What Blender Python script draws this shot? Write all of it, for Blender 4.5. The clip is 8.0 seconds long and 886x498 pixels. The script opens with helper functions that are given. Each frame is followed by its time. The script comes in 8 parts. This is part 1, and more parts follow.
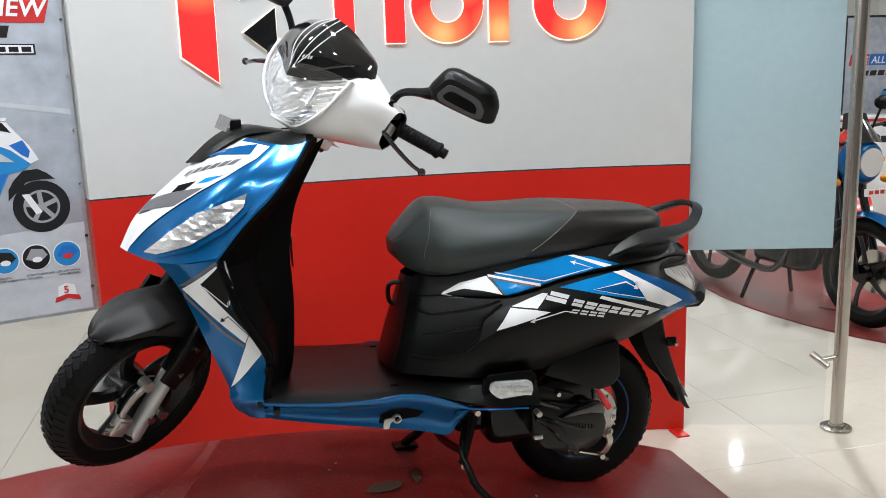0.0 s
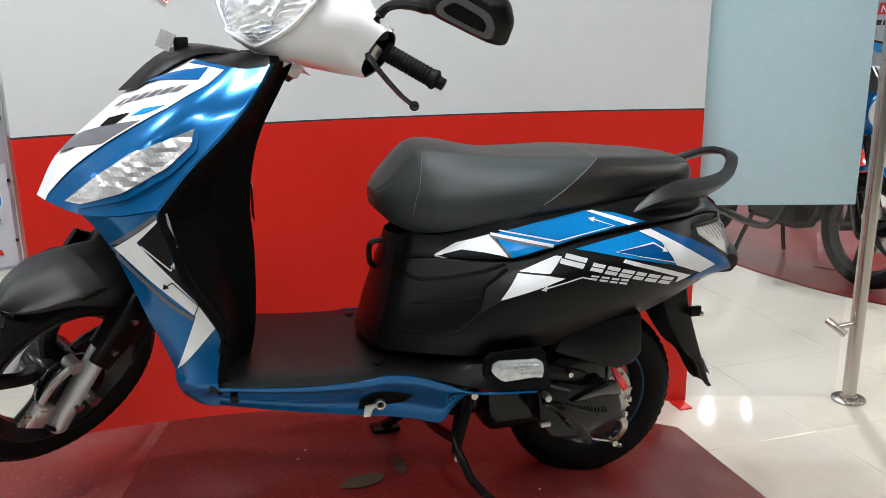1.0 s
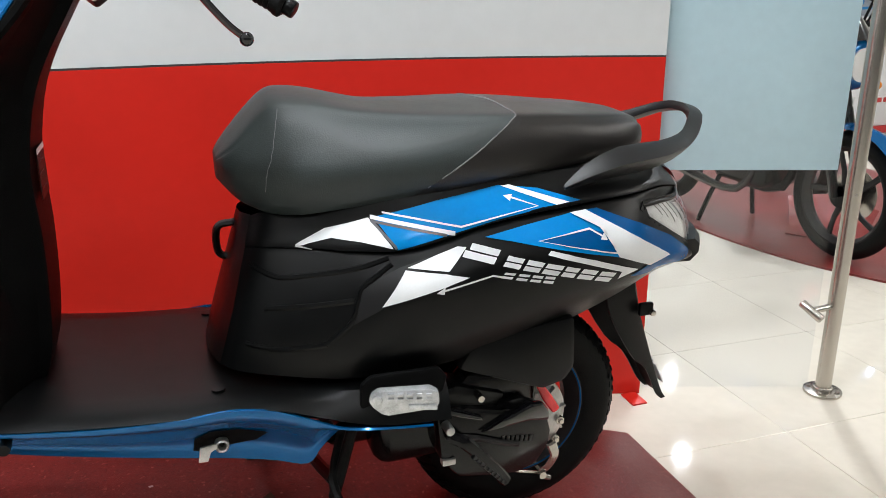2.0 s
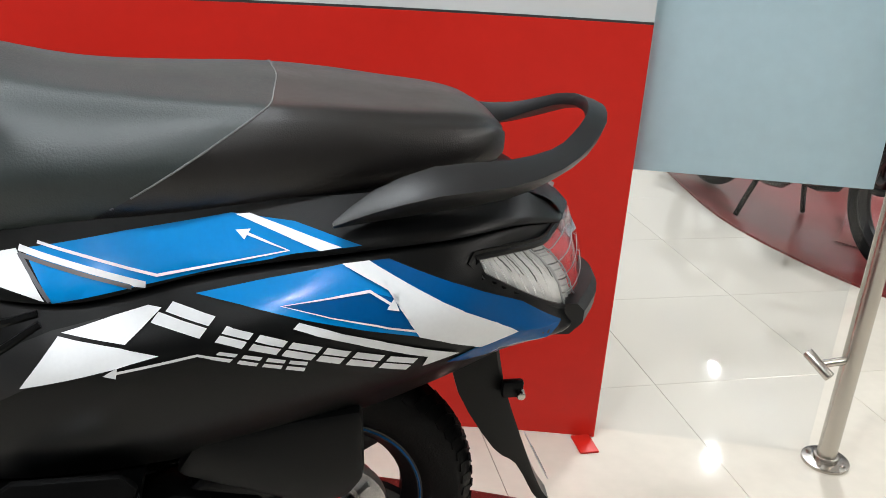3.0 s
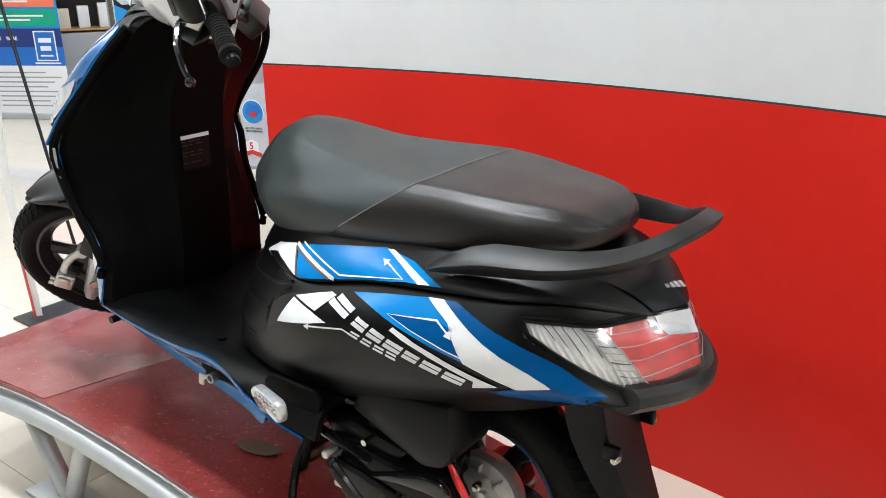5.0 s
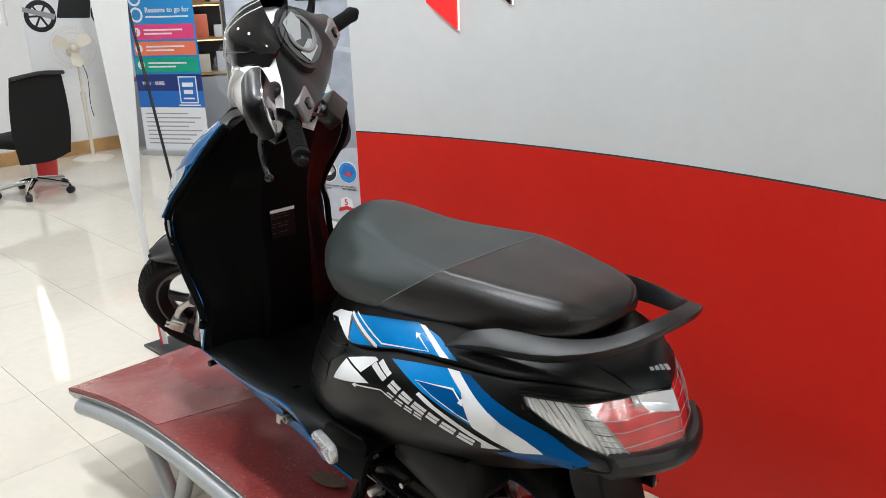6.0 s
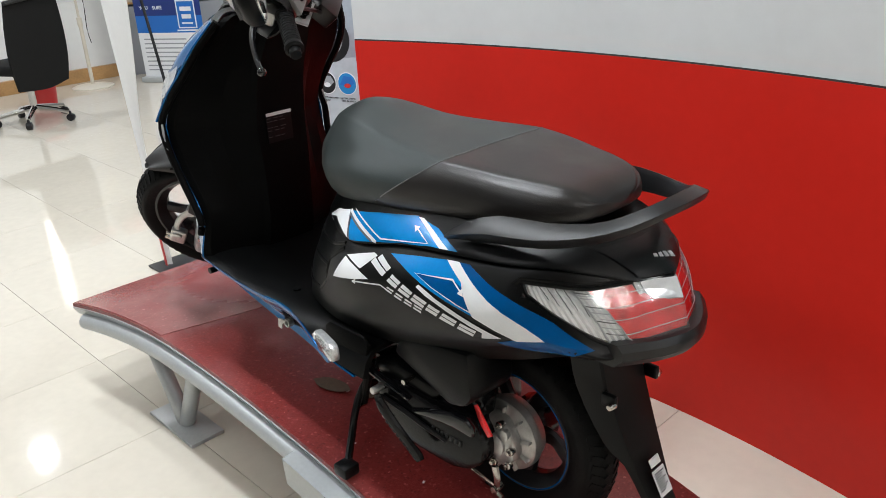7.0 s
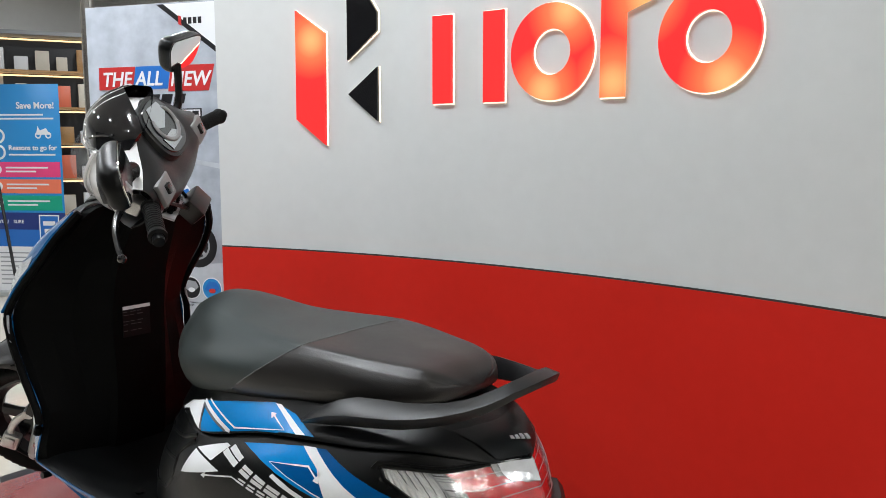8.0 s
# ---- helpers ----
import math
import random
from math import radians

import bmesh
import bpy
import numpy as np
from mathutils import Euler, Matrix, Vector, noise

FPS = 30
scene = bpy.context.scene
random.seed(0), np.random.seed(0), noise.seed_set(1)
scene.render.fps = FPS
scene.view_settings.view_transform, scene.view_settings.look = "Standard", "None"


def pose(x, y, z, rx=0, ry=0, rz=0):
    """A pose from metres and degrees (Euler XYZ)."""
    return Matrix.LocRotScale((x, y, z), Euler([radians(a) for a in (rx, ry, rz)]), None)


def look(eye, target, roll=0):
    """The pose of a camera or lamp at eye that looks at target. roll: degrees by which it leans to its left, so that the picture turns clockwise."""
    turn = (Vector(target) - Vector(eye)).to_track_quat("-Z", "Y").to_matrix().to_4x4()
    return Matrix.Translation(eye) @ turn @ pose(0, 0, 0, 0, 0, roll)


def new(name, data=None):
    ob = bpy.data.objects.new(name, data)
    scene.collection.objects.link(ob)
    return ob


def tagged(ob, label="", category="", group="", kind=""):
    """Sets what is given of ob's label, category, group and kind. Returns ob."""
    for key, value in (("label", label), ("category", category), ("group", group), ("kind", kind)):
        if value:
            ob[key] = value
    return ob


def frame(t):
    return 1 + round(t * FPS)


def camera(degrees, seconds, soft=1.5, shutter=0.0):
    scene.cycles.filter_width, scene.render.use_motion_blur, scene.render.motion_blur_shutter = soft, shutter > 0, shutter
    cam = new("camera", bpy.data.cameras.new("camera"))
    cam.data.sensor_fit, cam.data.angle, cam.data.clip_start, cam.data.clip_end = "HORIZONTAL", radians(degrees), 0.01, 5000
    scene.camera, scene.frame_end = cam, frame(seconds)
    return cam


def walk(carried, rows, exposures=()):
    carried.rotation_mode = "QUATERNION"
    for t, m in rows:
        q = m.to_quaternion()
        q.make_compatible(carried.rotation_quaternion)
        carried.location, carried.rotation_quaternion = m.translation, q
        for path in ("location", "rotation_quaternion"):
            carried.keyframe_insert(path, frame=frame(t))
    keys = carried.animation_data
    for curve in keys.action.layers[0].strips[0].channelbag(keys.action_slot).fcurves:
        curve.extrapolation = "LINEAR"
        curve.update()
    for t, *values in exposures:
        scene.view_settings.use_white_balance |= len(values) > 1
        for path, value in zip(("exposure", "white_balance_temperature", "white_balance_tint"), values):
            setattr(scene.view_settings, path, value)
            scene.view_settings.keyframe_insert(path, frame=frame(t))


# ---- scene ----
cam = camera(56.9, 8.0, 0.7)
PATH = [
    (0, (-1.002, -2.027, 1.355), (-0.53, -0.121, 0.969), -1.9),
    (0.3, (-0.986, -1.964, 1.337), (-0.554, -0.062, 0.895), -1.6),
    (0.5, (-0.984, -1.908, 1.329), (-0.531, -0.012, 0.878), -1.3),
    (0.7, (-0.981, -1.826, 1.319), (-0.492, 0.064, 0.888), -0.4),
    (1, (-0.976, -1.685, 1.292), (-0.433, 0.172, 0.789), -0.8),
    (1.2, (-0.973, -1.608, 1.27), (-0.378, 0.233, 0.763), -1.1),
    (2.3, (-0.556, -1.241, 1.213), (0.037, 0.546, 0.539), 0.4),
    (2.5, (-0.463, -1.186, 1.197), (0.068, 0.609, 0.493), 1.6),
    (2.8, (-0.290, -1.052, 1.210), (0.224, 0.742, 0.490), 2.9),
    (3, (-0.19, -0.977, 1.222), (0.227, 0.834, 0.483), 3.4),
    (3.2, (-0.108, -0.914, 1.222), (0.132, 0.923, 0.468), 4.0),
    (3.5, (0.028, -0.847, 1.207), (-0.26, 0.972, 0.427), 3.0),
    (4, (0.213, -0.867, 1.243), (-0.705, 0.755, 0.516), -1.7),
    (4.2, (0.265, -0.935, 1.25), (-0.669, 0.674, 0.519), -1.1),
    (5.3, (0.666, -1.092, 1.422), (-0.56, 0.347, 0.769), -0.2),
    (5.5, (0.721, -1.101, 1.455), (-0.569, 0.277, 0.793), -0.3),
    (5.8, (0.784, -1.107, 1.514), (-0.565, 0.208, 0.842), -2.2),
    (6, (0.81, -1.11, 1.533), (-0.552, 0.218, 0.916), -2.1),
    (6.3, (0.827, -1.115, 1.535), (-0.522, 0.247, 0.965), -1.5),
    (6.5, (0.826, -1.113, 1.52), (-0.532, 0.229, 0.924), -1.9),
    (6.7, (0.817, -1.110, 1.502), (-0.531, 0.190, 0.800), -2.2),
    (7, (0.813, -1.097, 1.451), (-0.526, 0.174, 0.681), -3.1),
    (7.2, (0.816, -1.097, 1.426), (-0.452, 0.236, 0.644), -2.5),
    (7.5, (0.822, -1.105, 1.381), (-0.399, 0.334, 0.719), -0.9),
    (7.8, (0.835, -1.109, 1.380), (-0.371, 0.442, 1.004), -0.1),
    (8, (0.852, -1.117, 1.384), (-0.335, 0.475, 1.14), 0.0),
]
walk(cam, [(t, look(eye, target, roll)) for t, eye, target, roll in PATH], [(0, 0.20), (1, 0.25), (2.5, 0.44), (3, 0.31), (3.5, 0.29), (4, 0.68), (5.5, 0.44), (6, 0.20), (6.5, 0.10), (7, 0.20), (7.5, 0.50), (8, 0.06)])

# ---------------------------------------------------------------- world and light
world = bpy.data.worlds.new("showroom_world")
scene.world = world
world.use_nodes = True
world.node_tree.nodes["Background"].inputs[0].default_value = (0.90, 0.95, 1.0, 1)
world.node_tree.nodes["Background"].inputs[1].default_value = 0.3
scene.view_settings.exposure = 0.0
CEIL = 3.0
FRONT_LAMPS = [(-3.2, -1.7), (-1.7, -2.2), (-0.3, -2.2)]
LAMPS = [(-2.6, 0.1), (-1.4, -0.40), (-0.45, -0.40), (-4.4, -0.6),
         (-6.32, 0.5), (-5.6, 3.0), (-0.5, 3.0), (-3.9, 2.2)]
REAR_LAMPS = [(2.4, 2.8), (4.2, 1.0), (1.9, 1.9)]
FAR_LAMPS = [(3.57, 4.37), (4.42, 5.86), (4.97, 5.83)]
LAMP_WATTS = 26.0


# ---------------------------------------------------------------- materials
def mat(name, color, rough=0.5, metal=0.0, noise_scale=0.0, vary=0.08, bump=0.0, bump_scale=200.0, coat=0.0,
        trans=0.0, spec=0.5, rough_vary=0.0, ior=1.45):
    """A surface with colour variation at two scales, and fine relief."""
    m = bpy.data.materials.new(name)
    m.use_nodes = True
    nt = m.node_tree
    p = nt.nodes["Principled BSDF"]
    p.inputs["Base Color"].default_value = (*color, 1)
    p.inputs["Roughness"].default_value = rough
    p.inputs["Metallic"].default_value = metal
    p.inputs["Coat Weight"].default_value = coat
    p.inputs["Coat Roughness"].default_value = 0.05
    p.inputs["Transmission Weight"].default_value = trans
    p.inputs["Specular IOR Level"].default_value = spec
    p.inputs["IOR"].default_value = ior
    tc = nt.nodes.new("ShaderNodeTexCoord")
    if noise_scale:
        a = nt.nodes.new("ShaderNodeTexNoise")
        a.inputs["Scale"].default_value = noise_scale
        a.inputs["Detail"].default_value = 6
        b = nt.nodes.new("ShaderNodeTexNoise")
        b.inputs["Scale"].default_value = noise_scale * 9
        b.inputs["Detail"].default_value = 3
        mix = nt.nodes.new("ShaderNodeMath")
        mix.operation = "ADD"
        ramp = nt.nodes.new("ShaderNodeMapRange")
        ramp.inputs[1].default_value, ramp.inputs[2].default_value = 0.6, 1.4
        ramp.inputs[3].default_value, ramp.inputs[4].default_value = 1 - vary, 1 + vary
        col = nt.nodes.new("ShaderNodeVectorMath")
        col.operation = "SCALE"
        col.inputs[0].default_value = color
        nt.links.new(tc.outputs["Object"], a.inputs["Vector"])
        nt.links.new(tc.outputs["Object"], b.inputs["Vector"])
        nt.links.new(a.outputs["Fac"], mix.inputs[0])
        nt.links.new(b.outputs["Fac"], mix.inputs[1])
        nt.links.new(mix.outputs[0], ramp.inputs[0])
        nt.links.new(ramp.outputs[0], col.inputs["Scale"])
        nt.links.new(col.outputs[0], p.inputs["Base Color"])
        if rough_vary:
            rr = nt.nodes.new("ShaderNodeMapRange")
            rr.inputs[1].default_value, rr.inputs[2].default_value = 0.6, 1.4
            rr.inputs[3].default_value, rr.inputs[4].default_value = rough - rough_vary, rough + rough_vary
            nt.links.new(mix.outputs[0], rr.inputs[0])
            nt.links.new(rr.outputs[0], p.inputs["Roughness"])
    if bump:
        n = nt.nodes.new("ShaderNodeTexNoise")
        n.inputs["Scale"].default_value = bump_scale
        n.inputs["Detail"].default_value = 4
        bp = nt.nodes.new("ShaderNodeBump")
        bp.inputs["Strength"].default_value = bump
        bp.inputs["Distance"].default_value = 0.002
        nt.links.new(tc.outputs["Object"], n.inputs["Vector"])
        nt.links.new(n.outputs["Fac"], bp.inputs["Height"])
        nt.links.new(bp.outputs["Normal"], p.inputs["Normal"])
    return m


def glow(name, color, strength):
    m = bpy.data.materials.new(name)
    m.use_nodes = True
    p = m.node_tree.nodes["Principled BSDF"]
    p.inputs["Base Color"].default_value = (*color, 1)
    p.inputs["Emission Color"].default_value = (*color, 1)
    p.inputs["Emission Strength"].default_value = strength
    return m


M_BLACK = mat("matte_black_plastic", (0.0027, 0.0029, 0.0030), 0.34, noise_scale=30, vary=0.2, bump=0.10, bump_scale=900, rough_vary=0.05, spec=0.22)
M_TRIM = mat("dark_grey_plastic", (0.010, 0.010, 0.0105), 0.38, noise_scale=40, vary=0.12, bump=0.10, bump_scale=900, spec=0.38)
M_GLOSSBLACK = mat("gloss_black_plastic", (0.006, 0.006, 0.007), 0.08, coat=0.6)
M_BLUE = mat("metallic_blue_paint", (0.0, 0.098, 0.285), 0.20, metal=0.45, noise_scale=1500, vary=0.12, coat=0.35, spec=0.3)
M_BLUE_STICKER = mat("bright_blue_sticker", (0.0, 0.19, 0.50), 0.20, noise_scale=20, vary=0.05, coat=0.05, spec=0.25)
M_NAVY = mat("dark_blue_sticker", (0.0, 0.070, 0.23), 0.20, noise_scale=20, vary=0.05, coat=0.05, spec=0.22)
M_WHITE = mat("white_paint", (0.78, 0.78, 0.79), 0.25, noise_scale=12, vary=0.02, coat=0.8)
M_WHITE_STICKER = mat("white_sticker", (0.72, 0.73, 0.74), 0.35, noise_scale=25, vary=0.03)
M_GREY_STICKER = mat("grey_sticker", (0.10, 0.10, 0.11), 0.3, noise_scale=25, vary=0.05)
M_BLACK_STICKER = mat("black_sticker", (0.005, 0.005, 0.0055), 0.4, spec=0.15)
M_SHIELD = mat("grained_black_plastic", (0.0042, 0.0042, 0.0042), 0.42, noise_scale=30, vary=0.2, bump=0.3, bump_scale=700, spec=0.03)
M_SEAT = mat("charcoal_vinyl", (0.023, 0.031, 0.0305), 0.50, noise_scale=18, vary=0.12, bump=0.2, bump_scale=420, rough_vary=0.05, spec=0.55)
M_SEAT_REAR = mat("black_vinyl", (0.0120, 0.0105, 0.0098), 0.37, noise_scale=18, vary=0.15, bump=0.2, bump_scale=600, rough_vary=0.05, spec=0.56)
M_THREAD = mat("grey_thread", (0.15, 0.15, 0.15), 0.8)
M_RUBBER = mat("tyre_rubber", (0.005, 0.005, 0.005), 0.55, noise_scale=25, vary=0.3, bump=0.3, bump_scale=300, spec=0.14)
M_RIM = mat("black_alloy", (0.01, 0.01, 0.011), 0.35, noise_scale=30, vary=0.1)
M_SILVER = mat("silver_fork_paint", (0.42, 0.43, 0.44), 0.35, metal=0.6, noise_scale=60, vary=0.06)
M_ALU = mat("cast_aluminium", (0.50, 0.49, 0.475), 0.32, metal=0.85, noise_scale=60, vary=0.25, bump=0.5, bump_scale=300)
M_STEEL = mat("brushed_steel", (0.50, 0.47, 0.43), 0.26, metal=1.0, noise_scale=6, vary=0.03, rough_vary=0.02)
M_ENGINE = mat("engine_black", (0.0035, 0.0035, 0.0038), 0.17, noise_scale=30, vary=0.25, bump=0.04, bump_scale=300, spec=0.30)


def thin_clear(name, gloss, rough=0.03, crinkle=0.0):
    """A thin clear cover: mostly see-through, with a share of gloss."""
    m = bpy.data.materials.new(name)
    m.use_nodes = True
    nt = m.node_tree
    out = nt.nodes["Material Output"]
    nt.nodes.remove(nt.nodes["Principled BSDF"])
    a, b, mx = nt.nodes.new("ShaderNodeBsdfTransparent"), nt.nodes.new("ShaderNodeBsdfGlossy"), nt.nodes.new("ShaderNodeMixShader")
    a.inputs["Color"].default_value = (0.96, 0.97, 0.98, 1)
    b.inputs["Roughness"].default_value = rough
    mx.inputs["Fac"].default_value = gloss
    if crinkle:
        tc, n, bp = nt.nodes.new("ShaderNodeTexCoord"), nt.nodes.new("ShaderNodeTexNoise"), nt.nodes.new("ShaderNodeBump")
        n.inputs["Scale"].default_value, n.inputs["Detail"].default_value, n.inputs["Distortion"].default_value = 55, 3, 1.5
        bp.inputs["Strength"].default_value, bp.inputs["Distance"].default_value = crinkle, 0.004
        nt.links.new(tc.outputs["Object"], n.inputs["Vector"])
        nt.links.new(n.outputs["Fac"], bp.inputs["Height"])
        nt.links.new(bp.outputs["Normal"], b.inputs["Normal"])
    nt.links.new(a.outputs[0], mx.inputs[1])
    nt.links.new(b.outputs[0], mx.inputs[2])
    nt.links.new(mx.outputs[0], out.inputs["Surface"])
    return m


M_LENS = thin_clear("clear_lens", 0.10)
M_WRAPLENS = thin_clear("clear_lens_under_film", 0.17, 0.17, 0.15)
M_FLUTE = mat("fluted_chrome", (0.96, 0.96, 0.96), 0.12, metal=0.20, noise_scale=60, vary=0.12, bump=0.9, bump_scale=110, coat=0.8)
M_INSET = mat("mid_grey_plastic", (0.05, 0.05, 0.052), 0.45, noise_scale=40, vary=0.1)
M_REFLECTOR = mat("chrome_reflector", (0.90, 0.91, 0.92), 0.14, metal=0.70, bump=0.3, bump_scale=60)
M_REDLENS = mat("red_lens", (0.80, 0.022, 0.028), 0.22, coat=0.5, noise_scale=45, vary=0.45, bump=0.5, bump_scale=130)
M_WRAP = mat("plastic_film", (0.55, 0.56, 0.57), 0.16, metal=0.5, noise_scale=60, vary=0.4, bump=1.0, bump_scale=45, coat=0.7)
M_REDWALL = mat("red_laminate", (0.54, 0.019, 0.012), 0.34, noise_scale=3, vary=0.05, bump=0.04, bump_scale=25, rough_vary=0.05, spec=0.28)
M_GREYWALL = mat("pale_grey_laminate", (0.56, 0.57, 0.565), 0.45, noise_scale=2.5, vary=0.03, bump=0.03, bump_scale=30)
M_DARKLINE = mat("dark_joint", (0.03, 0.03, 0.03), 0.7)
M_SILVERPAINT = mat("silver_painted_steel", (0.44, 0.46, 0.47), 0.35, metal=0.35, noise_scale=12, vary=0.06, bump=0.05, bump_scale=60)
M_GLASS = thin_clear("clear_glass", 0.035, 0.0)
M_FILM = mat("frosted_film", (0.56, 0.68, 0.72), 0.16, noise_scale=3.0, vary=0.09, spec=0.5)
nt = M_FILM.node_tree
through_film, film_mix = nt.nodes.new("ShaderNodeBsdfTranslucent"), nt.nodes.new("ShaderNodeMixShader")
through_film.inputs["Color"].default_value = (0.62, 0.74, 0.78, 1)
film_mix.inputs["Fac"].default_value = 0.5
nt.links.new(nt.nodes["Principled BSDF"].outputs[0], film_mix.inputs[1])
nt.links.new(through_film.outputs[0], film_mix.inputs[2])
nt.links.new(film_mix.outputs[0], nt.nodes["Material Output"].inputs["Surface"])
M_LINE = mat("grout", (0.52, 0.48, 0.41), 0.5)
M_CREAM = mat("cream_paint", (0.62, 0.61, 0.58), 0.6, noise_scale=3, vary=0.03)
M_WHITEWALL = mat("white_paint_wall", (0.72, 0.72, 0.71), 0.6, noise_scale=2, vary=0.03)
M_TILE = mat("polished_tile", (0.61, 0.565, 0.485), 0.055, noise_scale=2.5, vary=0.05, rough_vary=0.015, spec=0.6)
M_BLACKHOLE = mat("dark_opening", (0.003, 0.003, 0.003), 0.8, spec=0.1)
M_METER = mat("meter_glass", (0.50, 0.51, 0.52), 0.08, metal=1.0)
M_GREYSWITCH = mat("grey_switch_plastic", (0.20, 0.20, 0.20), 0.45, noise_scale=40, vary=0.08)
M_MIRROR = mat("mirror_glass", (0.85, 0.86, 0.86), 0.01, metal=1.0)
M_MAROON = mat("dark_brown_plastic", (0.012, 0.006, 0.0055), 0.35, noise_scale=30, vary=0.15)
M_GREYLABEL = mat("grey_print", (0.050, 0.050, 0.050), 0.6)
M_REFLECTOR_WRAP = mat("crinkled_film_over_chrome", (0.66, 0.67, 0.68), 0.16, metal=0.7, noise_scale=30, vary=0.25, bump=0.35, bump_scale=90, coat=0.6)
M_CHIP = mat("pale_film_window", (0.80, 0.83, 0.88), 0.10, metal=0.35, noise_scale=40, vary=0.10, bump=0.3, bump_scale=40, coat=0.8)
M_WOOD = mat("varnished_wood", (0.42, 0.24, 0.10), 0.3, noise_scale=8, vary=0.2)
M_CLOTH = mat("white_flag_cloth", (0.66, 0.66, 0.65), 0.8, noise_scale=6, vary=0.03)
M_FANWHITE = mat("cream_plastic", (0.62, 0.57, 0.48), 0.4, noise_scale=20, vary=0.04)
M_MESH = mat("black_mesh_fabric", (0.010, 0.010, 0.010), 0.8, noise_scale=120, vary=0.5, spec=0.2)
M_CHROME = mat("chrome", (0.65, 0.65, 0.65), 0.1, metal=1.0)
M_POSTER = mat("silver_grey_print", (0.36, 0.39, 0.44), 0.3, noise_scale=1.6, vary=0.30)
M_PRINT_PALE = mat("pale_silver_print", (0.46, 0.49, 0.53), 0.3, noise_scale=3, vary=0.12)
M_GUARD = mat("dark_grey_mudguard_plastic", (0.014, 0.0135, 0.0135), 0.5, noise_scale=30, vary=0.12, bump=0.15, bump_scale=900, spec=0.32)
M_PRINT_RED = mat("red_print", (0.50, 0.03, 0.03), 0.35)
M_PRINT_BLUE = mat("blue_print", (0.02, 0.14, 0.48), 0.35)
M_PRINT_SKY = mat("sky_blue_print", (0.02, 0.22, 0.52), 0.35)
M_PRINT_NAVY = mat("navy_print", (0.02, 0.04, 0.18), 0.35)
M_PRINT_PINK = mat("pink_print", (0.72, 0.06, 0.20), 0.35)
M_PRINT_ORANGE = mat("orange_print", (0.75, 0.18, 0.10), 0.35)
M_PRINT_GREEN = mat("green_print", (0.01, 0.32, 0.20), 0.35)
M_PRINT_WHITE = mat("white_print", (0.72, 0.73, 0.75), 0.4)
M_PRINT_GREY = mat("grey_print_light", (0.30, 0.31, 0.33), 0.4)
M_PRINT_BLACK = mat("black_print", (0.012, 0.012, 0.014), 0.35)
M_AMBER = mat("amber_lens", (0.7, 0.22, 0.01), 0.15, coat=0.5)
M_REDPAINT = mat("red_motorcycle_paint", (0.45, 0.015, 0.012), 0.2, coat=0.8)
M_DAY = glow("daylight", (1.0, 0.95, 0.86), 2.6)
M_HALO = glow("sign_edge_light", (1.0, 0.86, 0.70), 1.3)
M_SHELF = glow("warm_shelf_light", (1.0, 0.72, 0.40), 1.4)
M_LEAF = mat("dry_leaf", (0.11, 0.080, 0.055), 0.8, noise_scale=60, vary=0.3)
M_LAMP = glow("lamp_glow", (1.0, 0.95, 0.88), 12.0)


def lit_sign():
    """Translucent red acrylic with warm lamps behind it."""
    m = glow("lit_red_acrylic", (0.9, 0.03, 0.02), 0.75)
    nt = m.node_tree
    p = nt.nodes["Principled BSDF"]
    where = nt.nodes.new("ShaderNodeNewGeometry")
    near = None
    for spot in ((-1.087, 0.79, 1.727), (-0.268, 0.857, 1.540), (-0.200, 0.853, 1.745), (-0.058, 0.842, 1.551), (0.027, 0.831, 1.750), (0.239, 0.797, 1.540)):
        d = nt.nodes.new("ShaderNodeVectorMath")
        d.operation = "DISTANCE"
        d.inputs[1].default_value = spot
        nt.links.new(where.outputs["Position"], d.inputs[0])
        if near is None:
            near = d.outputs["Value"]
            continue
        low = nt.nodes.new("ShaderNodeMath")
        low.operation = "MINIMUM"
        nt.links.new(near, low.inputs[0])
        nt.links.new(d.outputs["Value"], low.inputs[1])
        near = low.outputs[0]
    r = nt.nodes.new("ShaderNodeValToRGB")
    r.color_ramp.elements[0].position, r.color_ramp.elements[0].color = 0.015, (1.2, 0.72, 0.26, 1)
    r.color_ramp.elements[1].position, r.color_ramp.elements[1].color = 0.125, (0.82, 0.028, 0.028, 1)
    warm = r.color_ramp.elements.new(0.06)
    warm.color = (1.0, 0.26, 0.09, 1)
    nt.links.new(near, r.inputs["Fac"])
    nt.links.new(r.outputs["Color"], p.inputs["Emission Color"])
    p.inputs["Base Color"].default_value = (0.5, 0.02, 0.02, 1)
    p.inputs["Roughness"].default_value = 0.2
    return m


M_SIGN = lit_sign()


